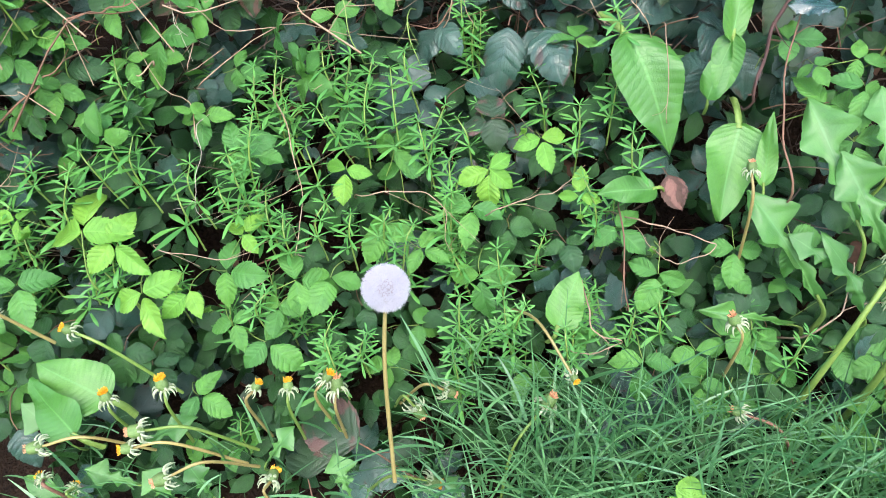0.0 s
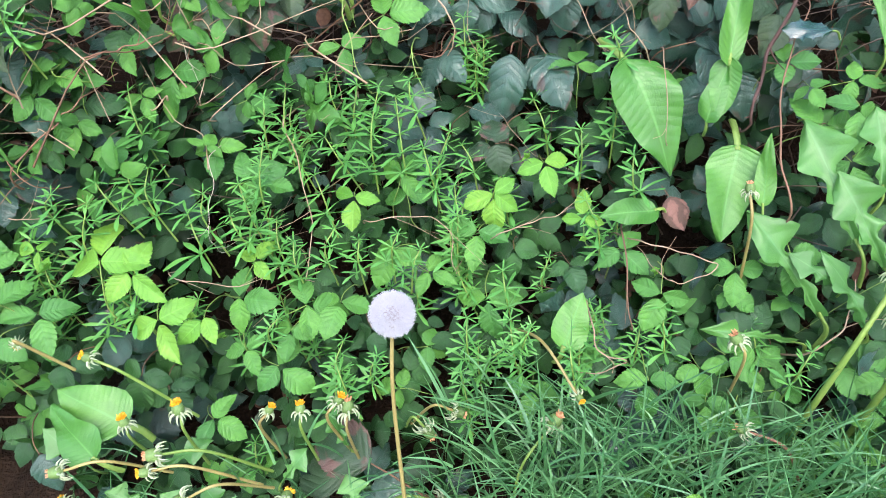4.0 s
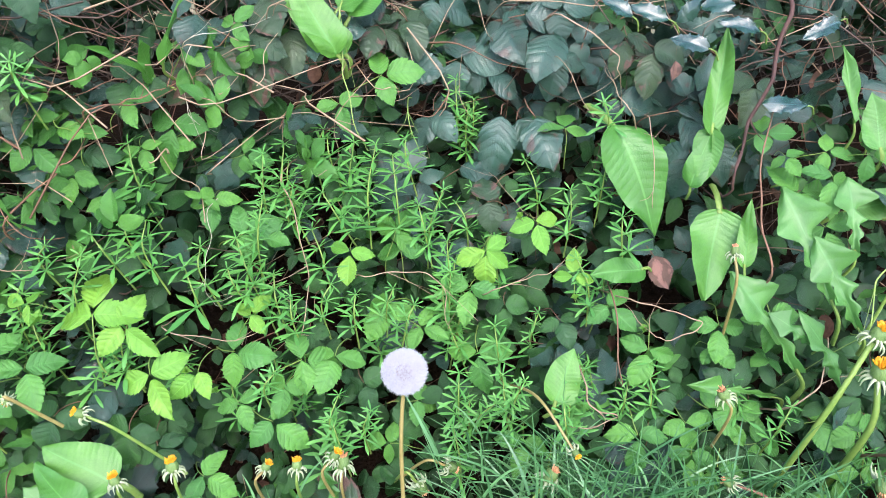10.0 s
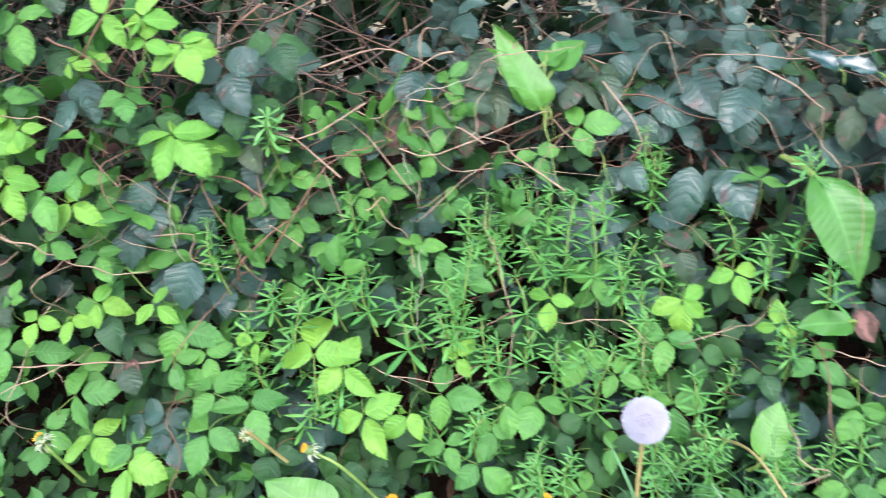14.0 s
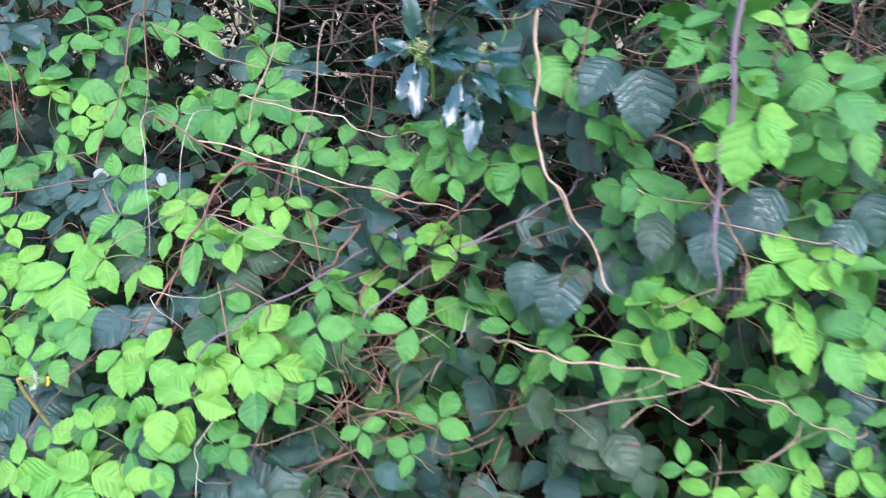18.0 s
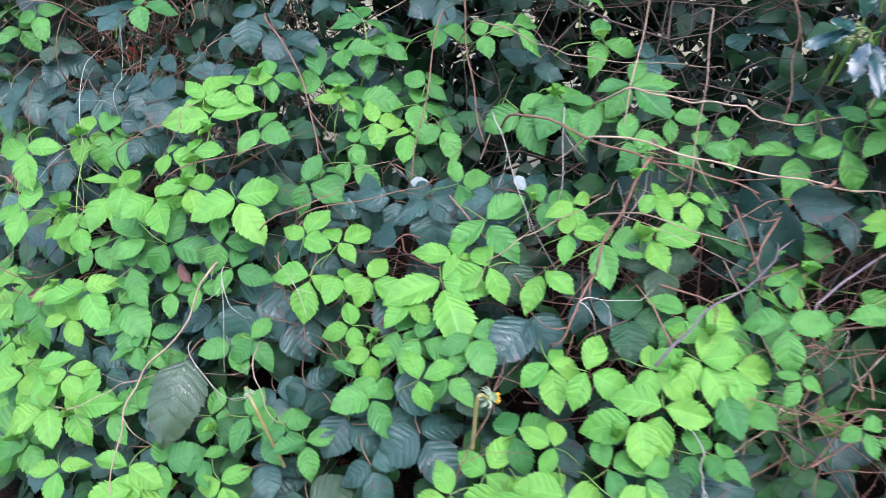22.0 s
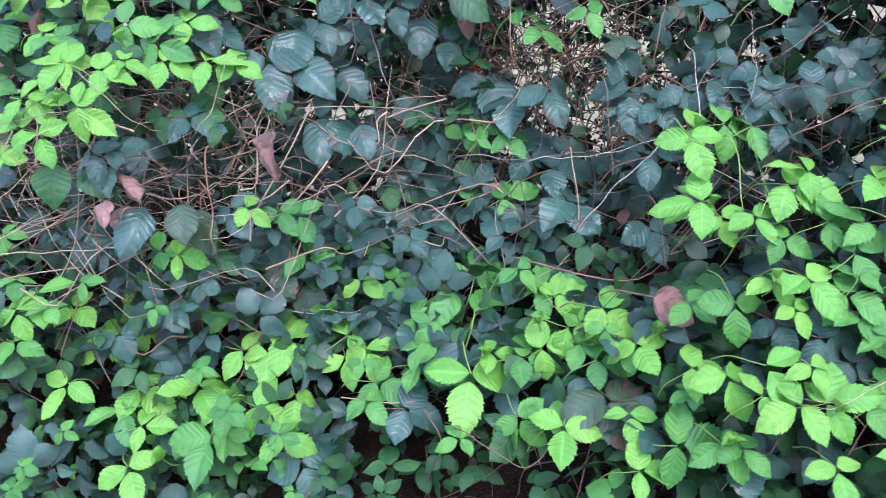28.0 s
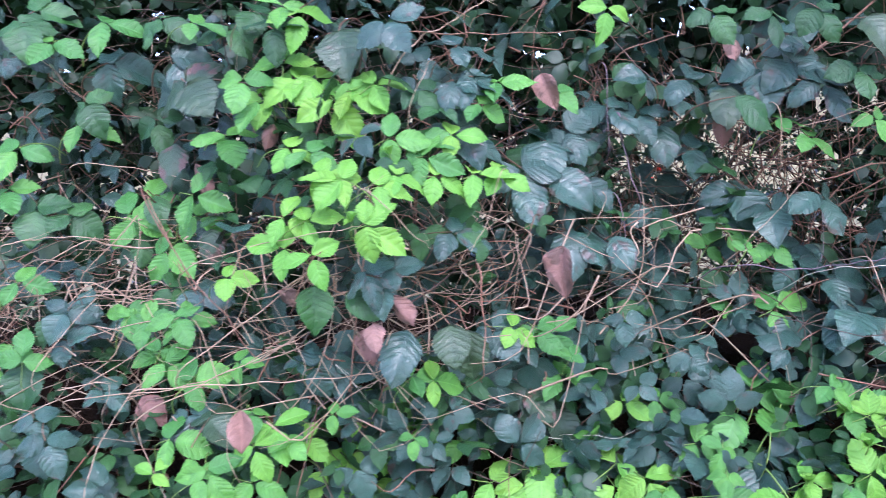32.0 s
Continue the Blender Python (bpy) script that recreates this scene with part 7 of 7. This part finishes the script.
sprig(-3.137, 1.270, 1.470, 55, 97, "y")
sprig(-3.024, 1.215, 1.411, 53, -23, "y")
sprig(-3.126, 1.209, 1.329, 44, -23, "y")
sprig(-2.922, 1.170, 1.334, 51, -13, "g")
sprig(-2.900, 1.135, 1.271, 50, -3, "y")
sprig(-2.806, 1.175, 1.270, 43, -23, "y")
sprig(-3.089, 1.101, 1.217, 44, 17, "y")
sprig(-3.080, 1.077, 1.170, 43, -63, "y")
sprig(-3.582, 1.507, 1.416, 65, -3, "g")
sprig(-3.242, 1.225, 1.131, 41, -3, "y")
sprig(-3.486, 1.473, 1.239, 65, 17, "g")
sprig(-3.248, 1.312, 1.363, 57, -63, "g")
sprig(-2.611, 1.254, 1.523, 49, -93, "y")
sprig(-3.099, 1.245, 1.544, 54, -83, "y")
sprig(-3.294, 1.327, 1.555, 48, -3, "g")
sprig(-3.180, 1.287, 1.558, 55, 7, "m")
sprig(-2.854, 1.210, 1.471, 52, 17, "d")
sprig(-2.866, 1.206, 1.418, 54, -3, "d")
sprig(-2.476, 1.296, 1.410, 56, -33, "d")
sprig(-2.329, 1.236, 1.419, 64, -43, "d")
sprig(-2.301, 1.203, 1.385, 63, -63, "d")
sprig(-2.375, 1.256, 1.416, 63, -93, "d")
sprig(-2.421, 1.254, 1.392, 77, -103, "r", 1)
sprig(-2.331, 1.239, 1.464, 54, -3, "d")
sprig(-3.366, 1.414, 1.518, 86, -23, "d", 2)
sprig(-3.529, 1.536, 1.536, 80, -3, "d")
sprig(-3.040, 1.103, 1.110, 62, -33, "m", 1)
sprig(-3.001, 1.100, 1.067, 41, -93, "p", 1)
sprig(-3.041, 1.263, 1.514, 54, -3, "r")
sprig(-2.413, 1.270, 1.475, 46, -83, "p", 1)
sprig(-2.593, 1.326, 1.005, 59, -63, "d")
sprig(-2.828, 1.168, 1.037, 52, -63, "d")
sprig(-2.774, 1.230, 0.930, 64, -63, "r")
sprig(-2.838, 1.258, 0.907, 56, -63, "d")
sprig(-2.661, 1.284, 0.987, 57, -63, "d")
sprig(-2.541, 1.335, 1.000, 59, -23, "d")
sprig(-2.497, 1.292, 0.956, 57, -23, "d")
sprig(-2.352, 1.206, 1.020, 54, -33, "d")
sprig(-2.327, 1.120, 0.931, 50, -23, "d")
sprig(-2.557, 1.196, 0.880, 54, -63, "d")
sprig(-3.369, 1.323, 1.110, 49, -23, "m")
sprig(-3.571, 1.331, 1.071, 59, -23, "m")
sprig(-3.548, 1.298, 1.036, 48, -3, "d")
sprig(-3.534, 1.187, 0.896, 53, -63, "d")
sprig(-3.647, 1.355, 1.132, 50, -3, "g")
sprig(-2.352, 1.230, 1.332, 45, -3, "g")
sprig(-2.319, 1.207, 1.301, 44, -33, "g")
sprig(-3.661, 1.534, 1.642, 66, -3, "m")
sprig(-3.382, 1.419, 1.590, 61, -23, "m")
sprig(-3.518, 1.501, 1.606, 65, -3, "g")
sprig(-3.704, 1.537, 1.559, 55, -3, "d")
twig("red", 2.8, (-3.392, 1.296, 1.276), (-3.315, 1.256, 1.143), (-3.243, 1.210, 1.071), (-3.181, 1.184, 0.983))
twig("tan", 2.4, (-3.688, 1.385, 1.192), (-3.629, 1.391, 1.204), (-3.570, 1.396, 1.205), (-3.436, 1.390, 1.192))
twig("tan", 2.4, (-3.600, 1.181, 0.919), (-3.499, 1.200, 0.962), (-3.385, 1.219, 1.024), (-3.319, 1.223, 1.074))
twig("tan", 2.4, (-3.490, 1.182, 0.958), (-3.332, 1.182, 0.966), (-3.240, 1.174, 0.989))
twig("tan", 2.2, (-3.444, 1.112, 0.829), (-3.423, 1.138, 0.905), (-3.385, 1.162, 0.965))
twig("tan", 2.6, (-2.960, 1.191, 1.423), (-2.914, 1.190, 1.479), (-2.870, 1.171, 1.494), (-2.818, 1.169, 1.523))
twig("brown", 2.4, (-2.594, 1.246, 1.449), (-2.497, 1.263, 1.478))
twig("white", 2.2, (-2.815, 1.222, 0.858), (-2.693, 1.196, 0.841))
twig("tan", 2, (-2.849, 1.215, 0.832), (-2.784, 1.198, 0.803))
twig("purple", 2.4, (-2.445, 1.215, 1.105), (-2.363, 1.179, 1.097), (-2.306, 1.155, 1.103), (-2.248, 1.135, 1.111))
twig("white", 1.8, (-3.065, 1.172, 0.988), (-3.022, 1.221, 0.912))
twig("tan", 2, (-3.686, 1.490, 1.592), (-3.625, 1.486, 1.535), (-3.575, 1.481, 1.479))
twig("tan", 2, (-3.573, 1.245, 0.992), (-3.473, 1.293, 1.110))
twig("brown", 2.4, (-3.654, 1.306, 1.080), (-3.578, 1.342, 1.159))
twig("tan", 2, (-3.501, 1.293, 1.107), (-3.371, 1.272, 1.097), (-3.288, 1.240, 1.069))
twig("brown", 1.8, (-2.432, 1.270, 1.165), (-2.414, 1.249, 1.091))
twig("brown", 1.5, (-3.070, 1.067, 1.172), (-3.110, 1.082, 1.101))
sprig(-3.080, 1.248, 1.438, 56, -23, "y")
sprig(-2.988, 1.206, 1.418, 48, 17, "y")
sprig(-3.064, 1.126, 1.282, 45, -3, "y")
sprig(-2.980, 1.084, 1.260, 43, 7, "y")
sprig(-3.379, 1.368, 1.175, 55, -123, "g")
sprig(-2.446, 1.314, 1.125, 43, 57, "g")
sprig(-2.437, 1.267, 1.024, 39, 27, "g")
sprig(-2.433, 1.158, 0.910, 73, 77, "g")
sprig(-2.464, 1.146, 0.889, 62, -123, "g", 1)
sprig(-2.534, 1.134, 0.849, 51, -23, "g")
sprig(-2.312, 1.057, 0.902, 43, 17, "y", 4)
sprig(-2.413, 1.031, 0.824, 39, -3, "y")
sprig(-2.338, 1.012, 0.835, 49, 17, "y")
sprig(-2.648, 1.161, 0.816, 54, 42, "y")
sprig(-2.979, 1.283, 0.841, 57, -3, "y")
sprig(-2.915, 1.266, 0.871, 52, 87, "g")
sprig(-2.884, 1.263, 0.832, 47, -33, "g")
sprig(-3.000, 1.277, 0.892, 52, -3, "g")
sprig(-3.198, 1.146, 0.880, 47, -63, "y")
sprig(-3.342, 1.114, 0.857, 33, 57, "y")
sprig(-3.280, 1.113, 0.845, 38, 27, "g")
sprig(-3.364, 1.246, 1.017, 39, 57, "g")
sprig(-3.319, 1.250, 1.065, 39, -3, "g")
sprig(-3.427, 1.290, 1.069, 38, 57, "g")
sprig(-3.224, 1.185, 1.003, 35, -3, "g")
sprig(-3.596, 1.256, 1.010, 46, 87, "g")
sprig(-2.798, 1.158, 1.037, 39, -23, "y")
sprig(-2.627, 1.198, 0.902, 43, -43, "y")
sprig(-2.683, 1.280, 1.337, 54, -63, "d")
sprig(-2.534, 1.306, 1.415, 47, 177, "d")
sprig(-2.972, 1.095, 1.143, 39, 7, "d")
sprig(-2.986, 1.093, 1.116, 40, -93, "d", 1)
sprig(-3.110, 1.204, 0.983, 54, 17, "d")
sprig(-3.083, 1.280, 0.926, 48, 57, "d")
sprig(-2.667, 1.226, 0.878, 48, 27, "d")
sprig(-2.526, 1.111, 0.814, 52, -3, "d")
sprig(-2.357, 1.128, 0.914, 50, -23, "d")
sprig(-2.306, 1.157, 1.025, 56, -33, "d")
sprig(-3.240, 1.270, 1.198, 60, 97, "d", 1)
sprig(-3.270, 1.169, 0.921, 61, 57, "r")
sprig(-3.536, 1.341, 1.077, 39, 87, "d")
sprig(-3.561, 1.210, 0.927, 40, -63, "d")
dead_leaf(-3.344, 1.440, 1.326, 63, -83)
dead_leaf(-2.397, 1.249, 1.053, 41, -63)
dead_leaf(-3.158, 1.273, 1.373, 41, -103)
twig("tan", 2, (-3.582, 1.468, 1.338), (-3.467, 1.472, 1.325), (-3.356, 1.420, 1.297), (-3.296, 1.392, 1.293))
twig("red", 2.5, (-3.421, 1.396, 1.278), (-3.368, 1.339, 1.187), (-3.318, 1.288, 1.111))
twig("brown", 2.5, (-2.983, 1.202, 1.494), (-2.879, 1.181, 1.484), (-2.778, 1.180, 1.478), (-2.654, 1.206, 1.480))
twig("tan", 1.8, (-2.419, 1.235, 1.129), (-2.370, 1.218, 1.181), (-2.329, 1.207, 1.232))
twig("purple", 2, (-3.135, 1.213, 0.845), (-3.114, 1.223, 0.905), (-3.083, 1.216, 0.942))
sprig(-1.156, 0.709, 1.207, 21, -90, "g")
sprig(-1.142, 0.683, 1.162, 22, -60, "g")
sprig(-1.131, 0.688, 1.181, 20, 10, "g")
sprig(-1.068, 0.682, 1.255, 36, 170, "m")
sprig(-1.015, 0.660, 1.276, 25, 20, "g")
sprig(-0.984, 0.632, 1.170, 23, -20, "g")
sprig(-1.037, 0.672, 1.291, 23, 10, "g")
sprig(-0.994, 0.634, 1.132, 28, -20, "m")
sprig(-0.983, 0.628, 1.107, 26, 0, "m")
sprig(-1.031, 0.634, 1.088, 43, -90, "d", 1)
sprig(-1.170, 0.663, 1.097, 18, 150, "y")
sprig(-1.260, 0.649, 1.054, 21, -90, "g")
sprig(-1.263, 0.629, 1.019, 37, -95, "g")
sprig(-1.227, 0.632, 1.024, 18, -90, "g")
sprig(-1.167, 0.627, 1.026, 34, 170, "g")
sprig(-1.032, 0.622, 1.012, 24, 10, "g")
sprig(-1.014, 0.627, 1.057, 14, -90, "g")
sprig(-0.951, 0.620, 1.070, 28, 0, "y")
sprig(-0.953, 0.620, 1.002, 25, -80, "g")
sprig(-1.256, 0.602, 0.977, 23, -120, "g")
sprig(-1.137, 0.595, 0.946, 30, 70, "g")
sprig(-1.159, 0.581, 0.918, 24, 160, "g")
sprig(-1.208, 0.583, 0.939, 22, -60, "g")
sprig(-1.058, 0.611, 0.963, 39, 0, "r", 1)
sprig(-1.098, 0.583, 0.893, 39, -90, "r", 1)
sprig(-1.125, 0.590, 0.925, 25, 100, "r", 1)
sprig(-1.258, 0.545, 0.895, 37, -110, "r", 1)
sprig(-1.215, 0.553, 0.885, 31, -80, "d", 1)
sprig(-1.193, 0.567, 0.907, 31, 0, "d", 1)
sprig(-0.963, 0.614, 0.846, 30, 60, "g")
sprig(-0.971, 0.620, 0.979, 26, -100, "m")
sprig(-1.361, 0.615, 0.976, 21, 180, "y")
sprig(-1.331, 0.565, 0.917, 25, -40, "g")
sprig(-3.424, 1.486, 1.415, 57, -60, "m")
sprig(-3.330, 1.122, 0.788, 39, -60, "m")
sprig(-3.249, 1.126, 0.798, 47, 0, "m")
sprig(-3.202, 1.166, 0.928, 33, -70, "g")
sprig(-3.145, 1.144, 0.884, 33, -40, "g")
sprig(-3.074, 1.137, 0.925, 32, 0, "g")
sprig(-2.712, 1.144, 0.990, 22, 60, "g")
sprig(-2.422, 1.203, 1.129, 28, 60, "g")
sprig(-2.622, 1.174, 1.037, 34, -100, "d")
sprig(-2.534, 1.147, 0.982, 34, -60, "d")
sprig(-2.619, 1.245, 1.162, 60, -85, "d", 1)
sprig(-2.762, 1.234, 1.256, 71, -80, "d", 1)
shoot(-1.880, 0.866, 1.166, 26)
shoot(-1.829, 0.911, 1.229, 24)
shoot(-1.730, 0.931, 1.209, 24)
shoot(-1.894, 0.842, 1.130, 23)
shoot(-1.408, 0.882, 1.270, 22)
shoot(-1.466, 0.835, 1.208, 26)
shoot(-1.491, 0.756, 1.104, 20)
shoot(-1.386, 0.697, 1.077, 31)
shoot(-1.424, 0.571, 0.930, 23)
shoot(-1.332, 0.626, 1.004, 19)
shoot(-1.855, 0.737, 0.835, 21)
shoot(-2.122, 0.936, 1.050, 26)
shoot(-2.188, 0.933, 0.876, 26)
shoot(-2.020, 0.898, 1.067, 21)
shoot(-1.391, 0.711, 1.136, 22)
shoot(-1.202, 0.769, 1.184, 26)
shoot(-0.904, 0.540, 1.263, 18)
shoot(-1.245, 0.642, 1.061, 23)
shoot(-1.149, 0.682, 1.102, 23)
shoot(-1.364, 0.602, 0.981, 22)
shoot(-0.953, 0.578, 1.082, 17)
shoot(-1.652, 0.686, 0.975, 20)
shoot(-1.192, 0.725, 0.940, 29)
shoot(-2.134, 0.788, 0.784, 29)
shoot(-2.964, 1.142, 1.304, 27)
shoot(-2.936, 1.050, 0.653, 33)
shoot(-2.420, 1.019, 0.824, 30)
shoot(-2.342, 1.067, 0.903, 29)
shoot(-3.014, 1.022, 1.213, 25)
shoot(-2.125, 1.002, 1.145, 34)
shoot(-2.773, 1.180, 0.806, 33)
shoot(-2.287, 1.000, 0.886, 29)
shoot(-2.194, 0.910, 0.888, 25)
shoot(-2.341, 1.011, 0.872, 30)
shoot(-2.078, 0.823, 0.976, 23)
shoot(-1.897, 0.824, 1.106, 26)
shoot(-2.844, 1.118, 0.722, 34)
shoot(-2.036, 0.747, 0.842, 29)
shoot(-0.610, 0.651, 0.840, 19)
shoot(-0.080, 0.885, 0.898, 16)
shoot(-0.004, 0.827, 0.816, 13)
shoot(-0.453, 0.666, 0.774, 15)
shoot(0.081, 0.816, 0.783, 16)
shoot(-0.432, 0.688, 0.733, 13)
long_leaf("dock", 0.431, 1.120, 0.983, 0.493, 1.142, 1.059, 34)
long_leaf("dock", 0.385, 1.058, 0.957, 0.377, 1.064, 1.016, 22)
long_leaf("dock", 0.348, 0.960, 0.904, 0.441, 0.961, 0.931, 40)
long_leaf("dock", 0.259, 0.973, 0.927, 0.297, 0.943, 0.925, 30)
sprig(-0.416, 0.930, 1.159, 53, -60, "r", 1)
sprig(-0.385, 0.943, 1.120, 54, -80, "r", 1)
sprig(-0.474, 0.867, 1.147, 44, -90, "d", 1)
sprig(-0.051, 1.081, 1.097, 67, -110, "d", 1)
sprig(-0.255, 1.026, 1.057, 52, 0, "d", 1)
sprig(-0.117, 1.020, 0.996, 77, -100, "d", 1)
sprig(-0.070, 1.015, 0.996, 73, -70, "d", 1)
sprig(-0.120, 0.964, 0.909, 49, -120, "r", 1)
sprig(0.164, 0.979, 0.984, 53, -70, "d", 1)
sprig(-0.782, 0.642, 1.174, 45, -80, "d", 1)
sprig(-0.732, 0.656, 1.058, 43, -95, "d", 1)
sprig(-0.691, 0.657, 0.961, 50, -90, "d", 1)
sprig(-0.622, 0.695, 1.094, 34, -60, "r", 1)
sprig(-0.798, 0.635, 0.892, 42, -80, "m", 1)
sprig(-0.786, 0.635, 0.754, 45, -120, "d", 1)

sprig(-3.647, 1.461, 1.604, 64, -75, "m")
sprig(-3.592, 1.458, 1.565, 58, -110, "g")
sprig(-3.666, 1.443, 1.374, 64, -110, "g")
sprig(-3.691, 1.438, 1.299, 58, -75, "g")
sprig(-3.641, 1.435, 1.265, 64, -90, "m")
sprig(-3.584, 1.434, 1.246, 58, -30, "m")
sprig(-3.541, 1.449, 1.452, 58, -60, "m")
sprig(-3.194, 1.238, 1.443, 54, -90, "g")
sprig(-3.240, 1.357, 1.554, 59, -60, "m")
sprig(-3.140, 1.244, 1.529, 54, -90, "m")
sprig(-3.174, 1.235, 1.406, 54, -110, "g", 1)
sprig(-3.465, 1.433, 1.228, 64, -30, "g")
sprig(-3.360, 1.329, 1.177, 64, -60, "g", 1)
sprig(-3.320, 1.335, 1.267, 59, -30, "g")
sprig(-3.420, 1.436, 1.273, 64, -75, "m", 1)
sprig(-3.125, 1.246, 1.555, 45, -90, "g")
sprig(-3.435, 1.301, 1.078, 44, -75, "g")
sprig(-3.320, 1.201, 1.078, 45, -60, "g")
sprig(-3.608, 1.295, 1.002, 73, -90, "m", 1)
sprig(-3.382, 1.296, 1.003, 48, -60, "g")
sprig(-3.635, 1.298, 1.032, 44, -30, "g")
sprig(-3.536, 1.302, 1.084, 48, -110, "d")
sprig(-3.607, 1.285, 0.858, 48, -60, "d")
sprig(-3.486, 1.291, 0.947, 44, -30, "d")
sprig(-2.320, 1.161, 1.485, 47, -60, "m")
sprig(-2.267, 1.154, 1.394, 47, -90, "m")
sprig(-2.250, 1.149, 1.322, 38, -60, "g")
sprig(-2.478, 1.161, 1.490, 47, -75, "m")
sprig(-2.391, 1.161, 1.485, 47, -75, "m")
sprig(-2.452, 1.152, 1.363, 64, -30, "m", 1)
sprig(-2.254, 1.159, 1.468, 68, -60, "r", 1)
sprig(-3.420, 1.290, 0.933, 58, -60, "p", 1)
sprig(-3.039, 1.243, 1.510, 73, -90, "r", 1)
sprig(-3.021, 1.208, 1.041, 50, -90, "p", 1)


# ---- grass and cleavers of the bank ----


def grass_patch(n, xr, zr, seed, length=(0.07, 0.19)):
    """Curved blades growing out of the bank, as one object."""
    rng = np.random.default_rng(seed)
    V, F, UV, k = [], [], [], 0
    for _ in range(n):
        x, z = rng.uniform(*xr), rng.uniform(*zr)
        p = np.array((x, float(front(x, z)) + rng.uniform(-0.09, 0.05), z))
        L, w = rng.uniform(*length), rng.uniform(0.0007, 0.0022) * rng.uniform(0.7, 1.1)
        d = np.array((rng.normal(0.05, 0.5), rng.normal(-0.3, 0.3), 1.0))
        d /= np.linalg.norm(d)
        side = np.cross(d, rng.normal(0, 1, 3))
        side /= np.linalg.norm(side)
        sag = rng.uniform(0.05, 0.6)
        for i, t in enumerate(np.linspace(0, 1, 7)):
            c = p + d * L * t + np.array((d[0] * 0.5, d[1] * 0.6, -0.8)) * L * sag * t * t
            wide = w * (1 - t ** 2.2) + 0.0002
            V += [c - side * wide, c + side * wide]
            UV += [(0.2, t), (0.8, t)]
            if i:
                a = k + 2 * i
                F.append((a - 2, a - 1, a + 1, a))
        k += 14
    return tagged(new("grass", mesh_of("grass", V, F, GRASS, UV)), "long thin blue-green grass blades on the bank", "grass", kind="stuff")


grass_patch(2500, (-0.04, 0.95), (0.36, 0.60), 21, (0.11, 0.27))
grass_patch(1100, (-0.18, 0.6), (0.50, 0.645), 24, (0.06, 0.14))
grass_patch(170, (-0.6, -0.15), (0.42, 0.60), 22, (0.05, 0.12))
grass_patch(420, (-1.65, -1.15), (0.40, 0.66), 23, (0.06, 0.14))


def cleavers_patch(n, xr, zr, seed):
    """Cleavers scrambling up between the brambles, plant by plant."""
    rng = np.random.default_rng(seed)
    for _ in range(n):
        x, z = rng.uniform(*xr), rng.uniform(*zr)
        y = float(front(x, z)) + rng.uniform(0.02, 0.10)
        lean, rise = rng.normal(0, 0.016), rng.uniform(0.035, 0.085)
        cleavers(float(x), y, float(z), float(x + lean), y + 0.012, float(z + rise), float(rng.uniform(13, 20)))


cleavers_patch(52, (-0.72, 0.10), (0.64, 0.97), 31)
cleavers_patch(18, (-0.45, 0.40), (0.48, 0.68), 32)
